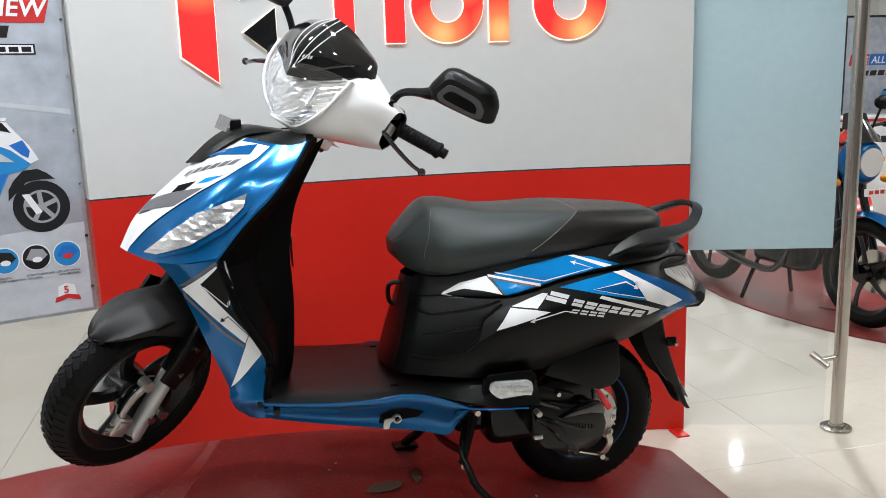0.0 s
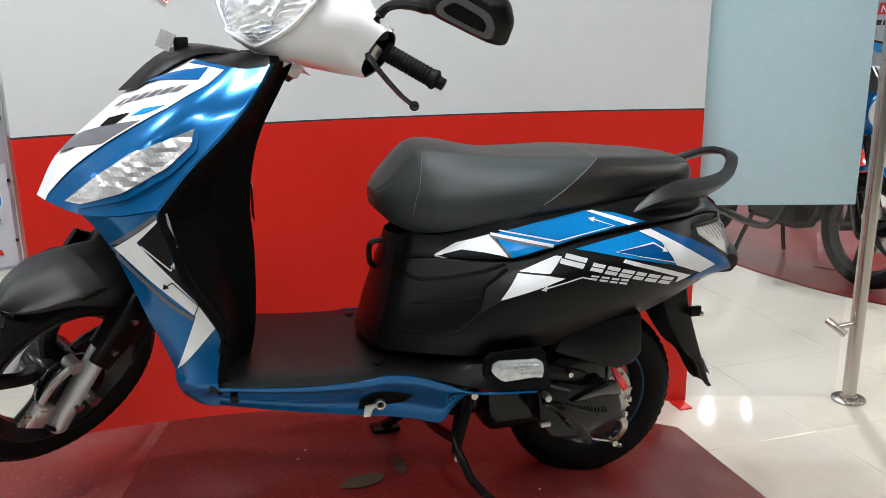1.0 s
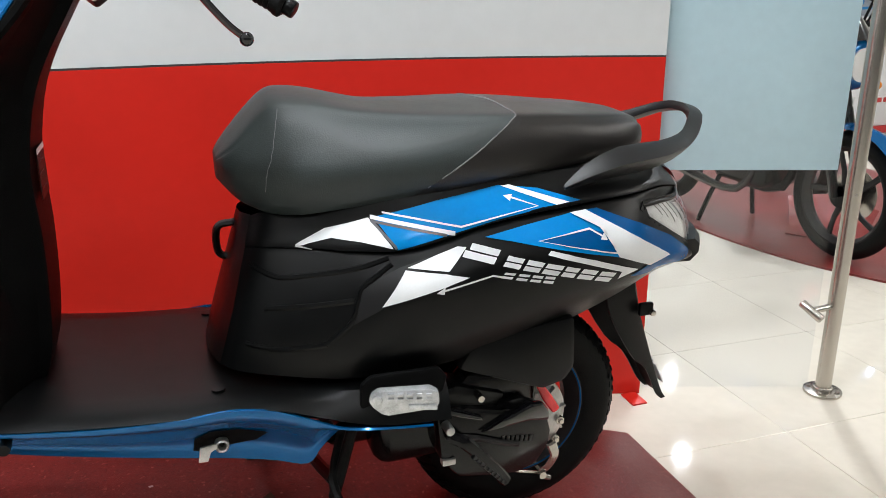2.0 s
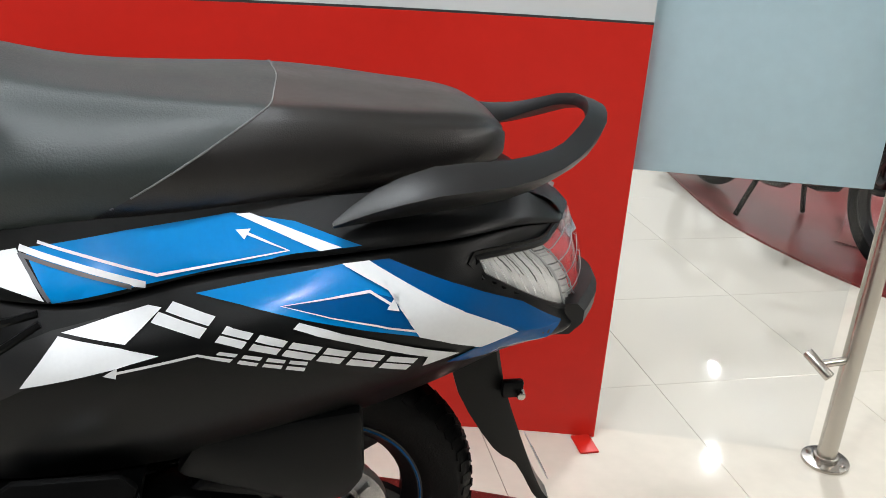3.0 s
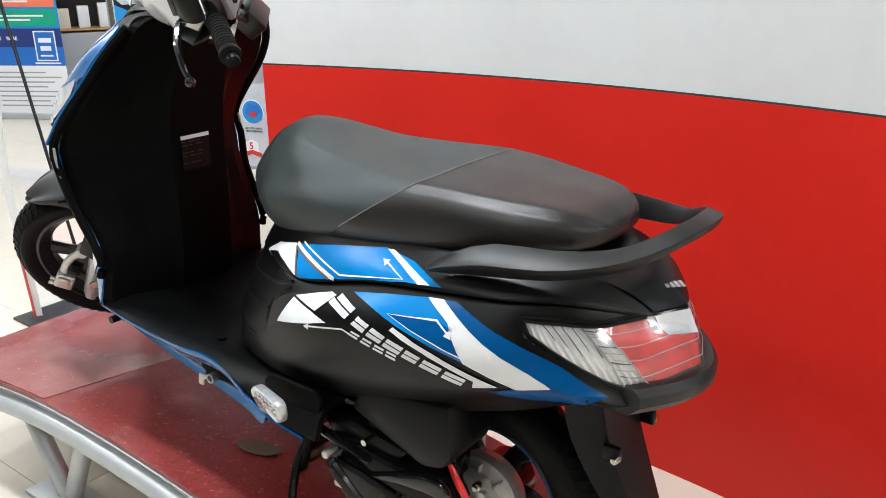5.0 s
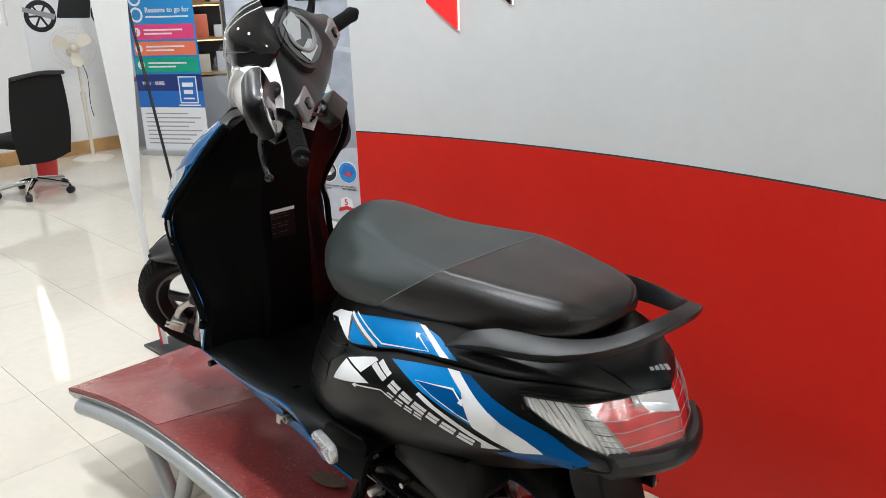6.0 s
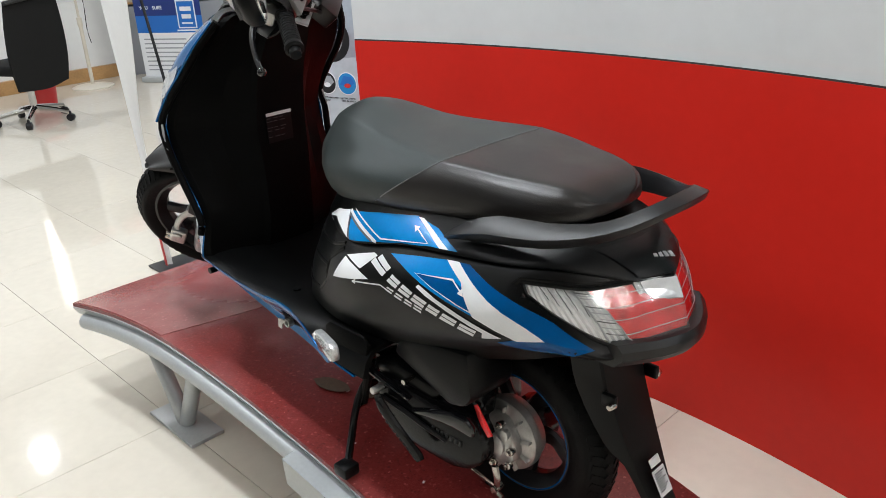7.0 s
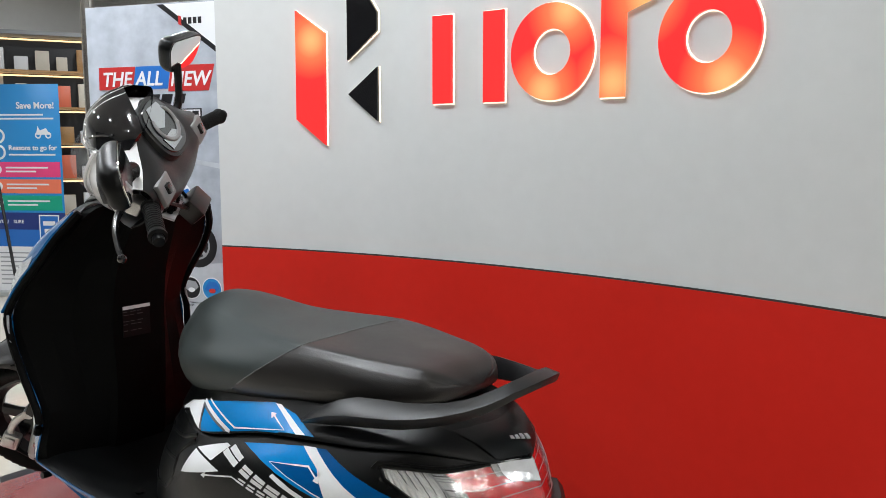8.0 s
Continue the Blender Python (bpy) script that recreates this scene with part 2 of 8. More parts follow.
def speckled_rubber(name="maroon_rubber_flooring", rough=0.30, bump=0.4, spec=0.55, wear_sheen=(0.54, 0.78)):
    """Maroon granule flooring: dark and pale crumbs, patches of dusty wear and imitated sheen."""
    m = mat(name, (0.17, 0.022, 0.020), rough, bump=bump, bump_scale=420, spec=spec)
    nt = m.node_tree
    p = nt.nodes["Principled BSDF"]
    tc = nt.nodes.new("ShaderNodeTexCoord")
    v = nt.nodes.new("ShaderNodeTexVoronoi")
    v.inputs["Scale"].default_value = 210
    crumb = nt.nodes.new("ShaderNodeValToRGB")
    e = crumb.color_ramp.elements
    e[0].position, e[0].color = 0.0, (0.10, 0.012, 0.012, 1)
    e[1].position, e[1].color = 1.0, (0.58, 0.26, 0.23, 1)
    for pos, c in ((0.25, (0.17, 0.020, 0.018, 1)), (0.82, (0.20, 0.028, 0.026, 1)), (0.93, (0.32, 0.09, 0.08, 1))):
        el = e.new(pos)
        el.color = c
    dust_sheen = nt.nodes.new("ShaderNodeTexNoise")
    dust_sheen.inputs["Scale"].default_value = 3.2
    dust_sheen.inputs["Detail"].default_value = 8
    fade = nt.nodes.new("ShaderNodeMapRange")
    fade.inputs[1].default_value, fade.inputs[2].default_value = wear_sheen
    fade.inputs[3].default_value, fade.inputs[4].default_value = 0.0, 0.5
    mx = nt.nodes.new("ShaderNodeMix")
    mx.data_type = "RGBA"
    mx.inputs[7].default_value = (0.36, 0.20, 0.19, 1)
    nt.links.new(tc.outputs["Object"], v.inputs["Vector"])
    nt.links.new(v.outputs["Color"], crumb.inputs["Fac"])
    nt.links.new(tc.outputs["Object"], dust_sheen.inputs["Vector"])
    nt.links.new(dust_sheen.outputs["Fac"], fade.inputs[0])
    nt.links.new(fade.outputs[0], mx.inputs[0])
    nt.links.new(crumb.outputs["Color"], mx.inputs[6])
    nt.links.new(mx.outputs[2], p.inputs["Base Color"])
    return m


M_CARPET = speckled_rubber()
# Beyond its dusty wear, the wider pale patches imitate this end's hazy reflection.
M_SHEET = speckled_rubber("smooth_maroon_sheet", 0.20, 0.1, 1.0, (0.38, 0.66))
# Dark tone for the unseen south wall alone, chosen to weaken reflections.
M_DIM_WALL = mat("dim_unseen_wall", (0.15, 0.15, 0.155), 0.6, noise_scale=3, vary=0.1, bump=0.1, bump_scale=150)


# ---------------------------------------------------------------- mesh helpers
def bm_obj(name, bm, material, parent=None, label="", smooth=True):
    me = bpy.data.meshes.new(name)
    bmesh.ops.recalc_face_normals(bm, faces=bm.faces)
    if smooth:
        for fc in bm.faces:
            fc.smooth = True
        for e in bm.edges:
            if len(e.link_faces) == 2 and e.calc_face_angle(0) > 0.6:
                e.smooth = False
    bm.to_mesh(me)
    bm.free()
    me.materials.append(material)
    ob = new(name, me)
    if parent is not None:
        ob.parent = parent
    if label:
        ob["label"] = label
    return ob


def part(name, bm, material, parent, label="", smooth=True):
    return bm_obj(name, bm, material, parent, label, smooth)


def empty(name, at=(0, 0, 0), m=None):
    ob = new(name)
    ob.empty_display_size = 0.1
    ob.matrix_basis = m if m is not None else Matrix.Translation(at)
    return ob


def moved(bm, m):
    bmesh.ops.transform(bm, matrix=m, verts=bm.verts)
    return bm


def joined(*bms):
    out = bmesh.new()
    for b in bms:
        me = bpy.data.meshes.new("t")
        b.to_mesh(me)
        b.free()
        out.from_mesh(me)
        bpy.data.meshes.remove(me)
    return out


def mirrored(bm):
    c = bm.copy()
    bmesh.ops.scale(c, vec=(1, -1, 1), verts=c.verts)
    bmesh.ops.reverse_faces(c, faces=c.faces)
    return c


def spline(pts, n):
    """Points of a smooth curve through pts, n per span."""
    pts = [Vector(p) for p in pts]
    out = []
    for i in range(len(pts) - 1):
        p1, p2 = pts[i], pts[i + 1]
        p0 = pts[i - 1] if i else p1 * 2 - p2
        p3 = pts[i + 2] if i + 2 < len(pts) else p2 * 2 - p1
        for k in range(n):
            t = k / n
            out.append(0.5 * (2 * p1 + (p2 - p0) * t + (2 * p0 - 5 * p1 + 4 * p2 - p3) * t * t + (3 * p1 - p0 - 3 * p2 + p3) * t ** 3))
    out.append(pts[-1])
    return out


def patch(rows, nu=4, nv=4, smooth_across=True, ring=False, cap=False):
    """A sheet through rows of points; smooth along the rows' order and across each row."""
    rows = [[Vector(p) for p in r] for r in rows]
    if smooth_across and nv > 1:
        rows = [spline(r, nv) for r in rows]
    if nu > 1:
        cols = [spline([r[j] for r in rows], nu) for j in range(len(rows[0]))]
        rows = [[c[i] for c in cols] for i in range(len(cols[0]))]
    bm = bmesh.new()
    vs = [[bm.verts.new(p) for p in r] for r in rows]
    w = len(rows[0])
    for i in range(len(rows) - 1):
        for j in range(w if ring else w - 1):
            q = (vs[i][j], vs[i][(j + 1) % w], vs[i + 1][(j + 1) % w], vs[i + 1][j])
            try:
                bm.faces.new(q)
            except ValueError:
                pass
    if cap:
        for r in (vs[0], vs[-1]):
            bm.faces.new(r)
    bmesh.ops.remove_doubles(bm, verts=bm.verts, dist=1e-5)
    return bm


def thick(bm, d):
    """Gives a sheet a thickness towards its back."""
    bmesh.ops.recalc_face_normals(bm, faces=bm.faces)
    bmesh.ops.solidify(bm, geom=list(bm.faces), thickness=d)
    return bm


def box(lo, hi, bevel=0.0, seg=2):
    bm = bmesh.new()
    bmesh.ops.create_cube(bm, size=1)
    lo, hi = Vector(lo), Vector(hi)
    for v in bm.verts:
        v.co = lo + (hi - lo) * 0.5 + Vector(v.co[k] * (hi - lo)[k] for k in range(3))
    if bevel:
        bmesh.ops.bevel(bm, geom=list(bm.edges), offset=bevel, segments=seg, affect="EDGES", profile=0.5)
    return bm


def cyl(a, b, r, r2=None, seg=20, bevel=0.0):
    a, b = Vector(a), Vector(b)
    r2 = r if r2 is None else r2
    bm = bmesh.new()
    bmesh.ops.create_cone(bm, cap_ends=True, segments=seg, radius1=r, radius2=r2, depth=(b - a).length)
    if bevel:
        rim = [e for e in bm.edges if len(e.link_faces) == 2 and e.calc_face_angle(0) > 1.0]
        bmesh.ops.bevel(bm, geom=rim, offset=bevel, segments=2, affect="EDGES", profile=0.5)
    q = (b - a).to_track_quat("Z", "Y").to_matrix().to_4x4()
    return moved(bm, Matrix.Translation((a + b) / 2) @ q)


def ball(c, r, sx=1, sy=1, sz=1, seg=14):
    bm = bmesh.new()
    bmesh.ops.create_uvsphere(bm, u_segments=seg, v_segments=seg // 2 + 2, radius=r)
    return moved(bm, Matrix.Translation(c) @ Matrix.Diagonal((sx, sy, sz, 1)))


def tube(pts, radii, seg=10, n=4, flat=1.0, up=(0, 0, 1)):
    """A round or flattened rod along a smooth line."""
    pts = [Vector(p) for p in pts]
    if not hasattr(radii, "__len__"):
        radii = [radii] * len(pts)
    line = spline(pts, n) if n > 1 else pts
    rs = [v.x for v in spline([Vector((r, 0, 0)) for r in radii], n)] if n > 1 else list(radii)
    up = Vector(up)
    rows = []
    for i, p in enumerate(line):
        d = (line[min(i + 1, len(line) - 1)] - line[max(i - 1, 0)]).normalized()
        s = d.cross(up)
        s = s.normalized() if s.length > 1e-4 else Vector((1, 0, 0))
        u = s.cross(d).normalized()
        rows.append([p + s * (rs[i] * math.cos(2 * math.pi * k / seg)) + u * (rs[i] * flat * math.sin(2 * math.pi * k / seg)) for k in range(seg)])
    return patch(rows, 1, 1, False, ring=True, cap=True)


def revolve(profile, axis="y", seg=48, closed=False):
    """A turned shape: profile of (radius, offset along the axis)."""
    rows = []
    for k in range(seg):
        a = 2 * math.pi * k / seg
        c, s = math.cos(a), math.sin(a)
        rows.append([Vector((r * c, o, r * s)) if axis == "y" else Vector((r * c, r * s, o)) for r, o in profile])
    bm = bmesh.new()
    vs = [[bm.verts.new(p) for p in r] for r in rows]
    w = len(profile)
    for i in range(seg):
        for j in range(w if closed else w - 1):
            bm.faces.new((vs[i][j], vs[i][(j + 1) % w], vs[(i + 1) % seg][(j + 1) % w], vs[(i + 1) % seg][j]))
    bmesh.ops.remove_doubles(bm, verts=bm.verts, dist=1e-6)
    return bm


def slab(poly, d0, d1, plane="xz", bevel=0.0):
    """A flat outline given a depth from d0 to d1 across its plane."""
    def at(p, d):
        return Vector((p[0], d, p[1])) if plane == "xz" else Vector((p[0], p[1], d)) if plane == "xy" else Vector((d, p[0], p[1]))
    bm = bmesh.new()
    lo = [bm.verts.new(at(p, d0)) for p in poly]
    hi = [bm.verts.new(at(p, d1)) for p in poly]
    bm.faces.new(lo)
    bm.faces.new(hi)
    for i in range(len(poly)):
        j = (i + 1) % len(poly)
        bm.faces.new((lo[i], lo[j], hi[j], hi[i]))
    bmesh.ops.recalc_face_normals(bm, faces=bm.faces)
    if bevel:
        bmesh.ops.bevel(bm, geom=list(bm.edges), offset=bevel, segments=2, affect="EDGES", profile=0.5)
    return bm


def ground_part(name, bm, material, label, category, smooth=False):
    return tagged(bm_obj(name, bm, material, None, "", smooth), label, category, kind="structure")

# ---------------------------------------------------------------- room
WALL_C, WALL_R = Vector((-0.41, -2.5)), 3.36     # the curved display wall's centre and radius


def on_wall(x, z, d=0.0):
    """A place on the face of the curved wall, d in front of it."""
    a = math.asin((x - WALL_C.x) / WALL_R)
    return Vector((WALL_C.x + (WALL_R - d) * math.sin(a), WALL_C.y + (WALL_R - d) * math.cos(a), z))


def wall_band(x0, x1, z0, z1, d0, d1, n=40):
    bm = bmesh.new()
    rows = []
    for i in range(n + 1):
        x = x0 + (x1 - x0) * i / n
        rows.append([on_wall(x, z0, d1), on_wall(x, z1, d1), on_wall(x, z1, d0), on_wall(x, z0, d0)])
    bm.free()
    return patch(rows, 1, 1, False, ring=True, cap=True)


ground_part("floor", box((-8.6, -5.2, -0.12), (7.2, 7.2, -0.004)), M_LINE, "cream polished floor tiles with thin dark joints", "floor")
ground_part("ceiling", box((-8.6, -5.2, CEIL), (7.2, 7.2, CEIL + 0.1)), M_WHITEWALL, "plain white showroom ceiling", "ceiling")
ground_part("wall_west", box((-7.95, -5.2, 0), (-7.75, 1.40, CEIL)), M_WHITEWALL, "white painted showroom wall behind the desk", "wall")
ground_part("wall_north", box((-7.75, 7.0, 0), (7.2, 7.2, CEIL)), M_CREAM, "pale painted back wall of the showroom", "wall")
ground_part("wall_east", box((7.0, -5.2, 0), (7.2, 7.0, CEIL)), M_CREAM, "pale painted side wall of the showroom", "wall")
# Unseen wall, kept dark so the scooter's black panels reflect less.
ground_part("wall_south", box((-7.75, -5.2, 0), (7.0, -5.0, CEIL)), M_DIM_WALL, "unseen dark wall added to close the room and dim reflections", "wall")

wall_panel = tagged(bm_obj("display_wall", wall_band(-1.455, 0.628, 0.0, 2.75, -0.09, -0.004), M_GREYWALL), "curved grey and red laminate display wall with lit sign", "wall", kind="structure")
part("red_panel", wall_band(-1.455, 0.628, 0.001, 1.045, -0.09, 0.004), M_REDWALL, wall_panel, "glossy red laminate lower panel")
part("grey_panel", wall_band(-1.455, 0.628, 1.0505, 2.76, -0.09, 0.004), M_GREYWALL, wall_panel, "pale grey laminate upper panel")
part("joint", wall_band(-1.455, 0.628, 1.045, 1.0505, -0.08, 0.003), M_DARKLINE, wall_panel, "dark joint strip")
part("wall_foot", box((0.565, 0.625, 0.0), (0.615, 0.70, 0.006), 0.002), M_REDWALL, wall_panel, "small red foot plate")


# ---------------------------------------------------------------- display platform
PX0, PX1, PY0, PY1 = -1.79, 0.36, -0.262, 0.325


def plat_z(x):
    return 0.362 - 0.109 * (x + 1.15) ** 2


def near_edge(x):
    """The platform's front edge flares out a little towards its high end."""
    return PY0 - 0.05 * max(0.0, (-1.2 - x) / 0.6) ** 2


def build_platform():
    root = tagged(empty("display_platform", (-0.7, 0.03, 0)), "arched maroon display platform on silver steel legs", "platform")
    inv = root.matrix_basis.inverted()
    xs = [PX0 + (PX1 - PX0) * i / 44 for i in range(45)]
    rows = [[Vector((x, near_edge(x), plat_z(x))), Vector((x, PY1, plat_z(x))), Vector((x, PY1, plat_z(x) - 0.012)), Vector((x, near_edge(x), plat_z(x) - 0.012))] for x in xs]
    part("deck", moved(patch(rows, 1, 1, False, ring=True, cap=True), inv), M_CARPET, root, "speckled maroon rubber flooring")
    rows = []
    for i in range(15):
        x = PX0 + 0.004 + 0.536 * i / 14
        a, b, z = near_edge(x) + 0.004, PY1 - 0.004, plat_z(x) + 0.0002
        slant = 0.26 * i / 14
        rows.append([Vector((x + slant * (a + 0.21), a, z + 0.0015)), Vector((x + slant * (b + 0.21), b, z + 0.0015)), Vector((x + slant * (b + 0.21), b, z)), Vector((x + slant * (a + 0.21), a, z))])
    part("deck_sheet", moved(patch(rows, 1, 1, False, ring=True, cap=True), inv), M_SHEET, root, "smooth dusty maroon sheet at the raised end, paled for sheen")
    for y0, y1, far in ((0, 0.03, 0), (0, 0, 1)):
        rows = []
        for x in xs:
            y = PY1 if far else near_edge(x)
            s = -1 if far else 1
            z = plat_z(x) - 0.012
            rows.append([Vector((x, y - s * 0.004, z)), Vector((x, y + s * 0.05, z)), Vector((x, y + s * 0.05, z - 0.03)), Vector((x, y + s * 0.012, z - 0.03))])
        part("edge_rail", moved(patch(rows, 1, 1, False, ring=True, cap=True), inv), M_SILVERPAINT, root, "silver painted edge rail")
        line = [Vector((x, (PY1 - 0.01) if far else near_edge(x) + 0.008, plat_z(x) - 0.062)) for x in xs[1:]]
        part("tube_rail", moved(tube(line, 0.027, 14, 1), inv), M_SILVERPAINT, root, "silver painted curved tube")
    part("underside", moved(patch([[Vector((x, near_edge(x) + 0.05, plat_z(x) - 0.02)), Vector((x, PY1 - 0.05, plat_z(x) - 0.02)), Vector((x, PY1 - 0.05, plat_z(x) - 0.045)), Vector((x, near_edge(x) + 0.05, plat_z(x) - 0.045))] for x in xs], 1, 1, False, True, True), inv), M_SILVERPAINT, root)
    rows = []
    for k in range(9):
        x = -0.60 + 0.05 * k
        z = plat_z(x) - 0.036
        rows.append([Vector((x, PY0 - 0.044, z)), Vector((x, PY0 - 0.002, z + 0.002)), Vector((x, PY0 - 0.002, z - 0.075)), Vector((x, PY0 - 0.040, z - 0.075))])
    part("end_sleeve", moved(patch(rows, 1, 1, False, ring=True, cap=True), inv), M_SILVERPAINT, root, "silver painted sleeve over the rail's end", smooth=False)
    for y in (-0.205, 0.27):
        foot = part("foot_plate", moved(box((-1.47, y - 0.055, 0.0), (-1.20, y + 0.055, 0.012), 0.002), inv), M_SILVERPAINT, root)
        part("leg", moved(cyl((-1.335, y, 0.01), (-1.50, y, plat_z(-1.5) - 0.06), 0.024, bevel=0.002), inv), M_SILVERPAINT, root)
        part("leg", moved(cyl((-1.325, y, 0.01), (-1.17, y, plat_z(-1.17) - 0.06), 0.024, bevel=0.002), inv), M_SILVERPAINT, root)
        part("end_leg", moved(box((-0.32, y - 0.03, 0.0), (-0.24, y + 0.03, 0.22), 0.004), inv), M_SILVERPAINT, root)
    return root


build_platform()

# ---------------------------------------------------------------- scooter
from mathutils.bvhtree import BVHTree

# steering: the axis through the head, leaning back, turned to full left lock
RAKE, LOCK = 37.0, 45.0
HEAD = Vector((-0.741, 0.0, 1.362))
STEER = Matrix.Translation(HEAD) @ pose(0, 0, 0, 0, RAKE, 0) @ pose(0, 0, 0, 0, 0, LOCK)
REAR_HUB = Vector((-0.117, 0.0, 0.452))
REAR_R, FRONT_R = 0.217, 0.217
BASE = Vector((-0.45, 0.0, 0.309))

scooter = tagged(empty("scooter", BASE), "blue, white and black scooter on its centre stand", "scooter")
SINV = scooter.matrix_basis.inverted()


def sp(name, bm, material, label="", parent=None, smooth=True):
    """A scooter part, given in world places."""
    return part(name, moved(bm, SINV), material, parent or scooter, label, smooth)


def st(bm):
    """From the steered frame (x back, y right, z along the steering axis) to the world."""
    return moved(bm, STEER)


# rear body: x, then (half width, height) of the seat's rim, the groove, the shoulder, the belly and the lower edge
SIDE = [
    (-0.665, (0.050, 0.890), (0.072, 0.850), (0.092, 0.790), (0.104, 0.735), (0.102, 0.668)),
    (-0.640, (0.080, 0.905), (0.105, 0.858), (0.126, 0.790), (0.140, 0.735), (0.138, 0.668)),
    (-0.580, (0.110, 0.915), (0.142, 0.862), (0.166, 0.790), (0.180, 0.725), (0.176, 0.668)),
    (-0.480, (0.140, 0.916), (0.180, 0.862), (0.208, 0.785), (0.214, 0.715), (0.196, 0.657)),
    (-0.370, (0.158, 0.930), (0.203, 0.866), (0.236, 0.800), (0.226, 0.715), (0.190, 0.652)),
    (-0.240, (0.160, 0.944), (0.200, 0.893), (0.240, 0.822), (0.226, 0.735), (0.182, 0.664)),
    (-0.100, (0.154, 0.952), (0.200, 0.909), (0.234, 0.832), (0.218, 0.756), (0.165, 0.689)),
]
TAIL = [
    (0.000, (0.135, 0.950), (0.186, 0.914), (0.218, 0.838), (0.207, 0.774), (0.150, 0.716)),
    (0.080, (0.108, 0.943), (0.148, 0.913), (0.176, 0.838), (0.188, 0.790), (0.142, 0.748)),
    (0.130, (0.085, 0.922), (0.110, 0.901), (0.152, 0.812), (0.168, 0.780), (0.132, 0.762)),
    (0.170, (0.058, 0.892), (0.068, 0.885), (0.114, 0.792), (0.134, 0.774), (0.116, 0.765)),
    (0.184, (0.026, 0.878), (0.034, 0.872), (0.070, 0.792), (0.084, 0.776), (0.074, 0.768)),
    (0.189, (0.004, 0.870), (0.004, 0.866), (0.006, 0.826), (0.010, 0.783), (0.008, 0.774)),
]


def grooved(x, rim, groove, shoulder, belly, foot):
    """The full section: a shallow groove runs between the upper and the lower panel."""
    w, z = groove
    d = 0.003 + 0.005 * min(1.0, w / 0.2)
    return (x, rim, (w, z), (w * 0.93, z - d), (w * 1.01, z - 2.1 * d), shoulder, belly, foot)


BODY = [grooved(*r) for r in SIDE + TAIL]


def lean(x, z):
    """The panel below the seat's nose leans back towards its top."""
    return x + 0.30 * max(0.0, z - 0.668) * min(1.0, max(0.0, (-0.42 - x) / 0.16))


def body_side(first, last, nv=4):
    """Rows of the left side, between two of the section's points."""
    return [[(lean(x, z), -w, z) for w, z in sec[first:last + 1]] for x, *sec in BODY]


def both(name, make, material, label=""):
    for flip in (False, True):
        bm = make()
        sp(name, mirrored(bm) if flip else bm, material, label)


side_low = patch(body_side(2, 6), 5, 4)
SIDE_LOW = BVHTree.FromBMesh(side_low)
side_up = patch(body_side(0, 2), 5, 3)
SIDE_UP = BVHTree.FromBMesh(side_up)
# tail lens: rows from the side to the middle, each from top to bottom
LENS = [
    [(0.030, -0.184, 0.887), (0.035, -0.184, 0.876), (0.041, -0.184, 0.865)],
    [(0.075, -0.164, 0.886), (0.084, -0.170, 0.862), (0.092, -0.168, 0.834)],
    [(0.122, -0.134, 0.883), (0.139, -0.142, 0.846), (0.146, -0.140, 0.803)],
    [(0.150, -0.094, 0.884), (0.172, -0.104, 0.838), (0.181, -0.106, 0.788)],
    [(0.170, -0.060, 0.885), (0.195, -0.064, 0.843), (0.211, -0.064, 0.795)],
    [(0.198, 0.000, 0.882), (0.219, 0.000, 0.844), (0.234, 0.000, 0.796)],
]
LENS_TREE = BVHTree.FromBMesh(patch(LENS, 6, 6))


def opened(bm, tree, reach):
    """Takes away the faces that lie right behind a cover."""
    gone = []
    for fc in bm.faces:
        c = fc.calc_center_median()
        p, n, _, d = tree.find_nearest(c)
        if d < reach and (d < 0.001 or abs((c - p).normalized().dot(n)) > 0.93):
            gone.append(fc)
    bmesh.ops.delete(bm, geom=gone, context="FACES")
    return bm


both("side_panel", lambda: opened(patch(body_side(2, 6), 12, 8), LENS_TREE, 0.028), M_BLACK, "matte black side panel")
both("seat_base_panel", lambda: opened(patch(body_side(0, 2), 12, 4), LENS_TREE, 0.012), M_BLACK, "matte black upper side panel")
both("inner_fairing", lambda: patch([[(x, -sec[6][0], sec[6][1]), (x, -sec[6][0] * 0.72, sec[6][1] + 0.03), (x, 0, sec[6][1] + 0.045)] for x, *sec in BODY[2:]], 3, 2), M_BLACK)
sp("tail_top", joined(patch([[(x, -sec[0][0], sec[0][1]), (x, -sec[0][0] * 0.5, sec[0][1] + 0.012), (x, 0, sec[0][1] + 0.016), (x, sec[0][0] * 0.5, sec[0][1] + 0.012), (x, sec[0][0], sec[0][1])] for x, *sec in BODY[5:]], 4, 3)), M_BLACK, "matte black tail cover")
sp("seat_box_front", patch([[(xo, -w, z), (xo - 0.012, -w * 0.55, z), (xo - 0.016, 0, z), (xo - 0.012, w * 0.55, z), (xo, w, z)] for xo, w, z in ((-0.665, 0.102, 0.668), (-0.645, 0.104, 0.735), (-0.628, 0.092, 0.79), (-0.612, 0.073, 0.843), (-0.598, 0.05, 0.892))], 3, 3), M_BLACK)

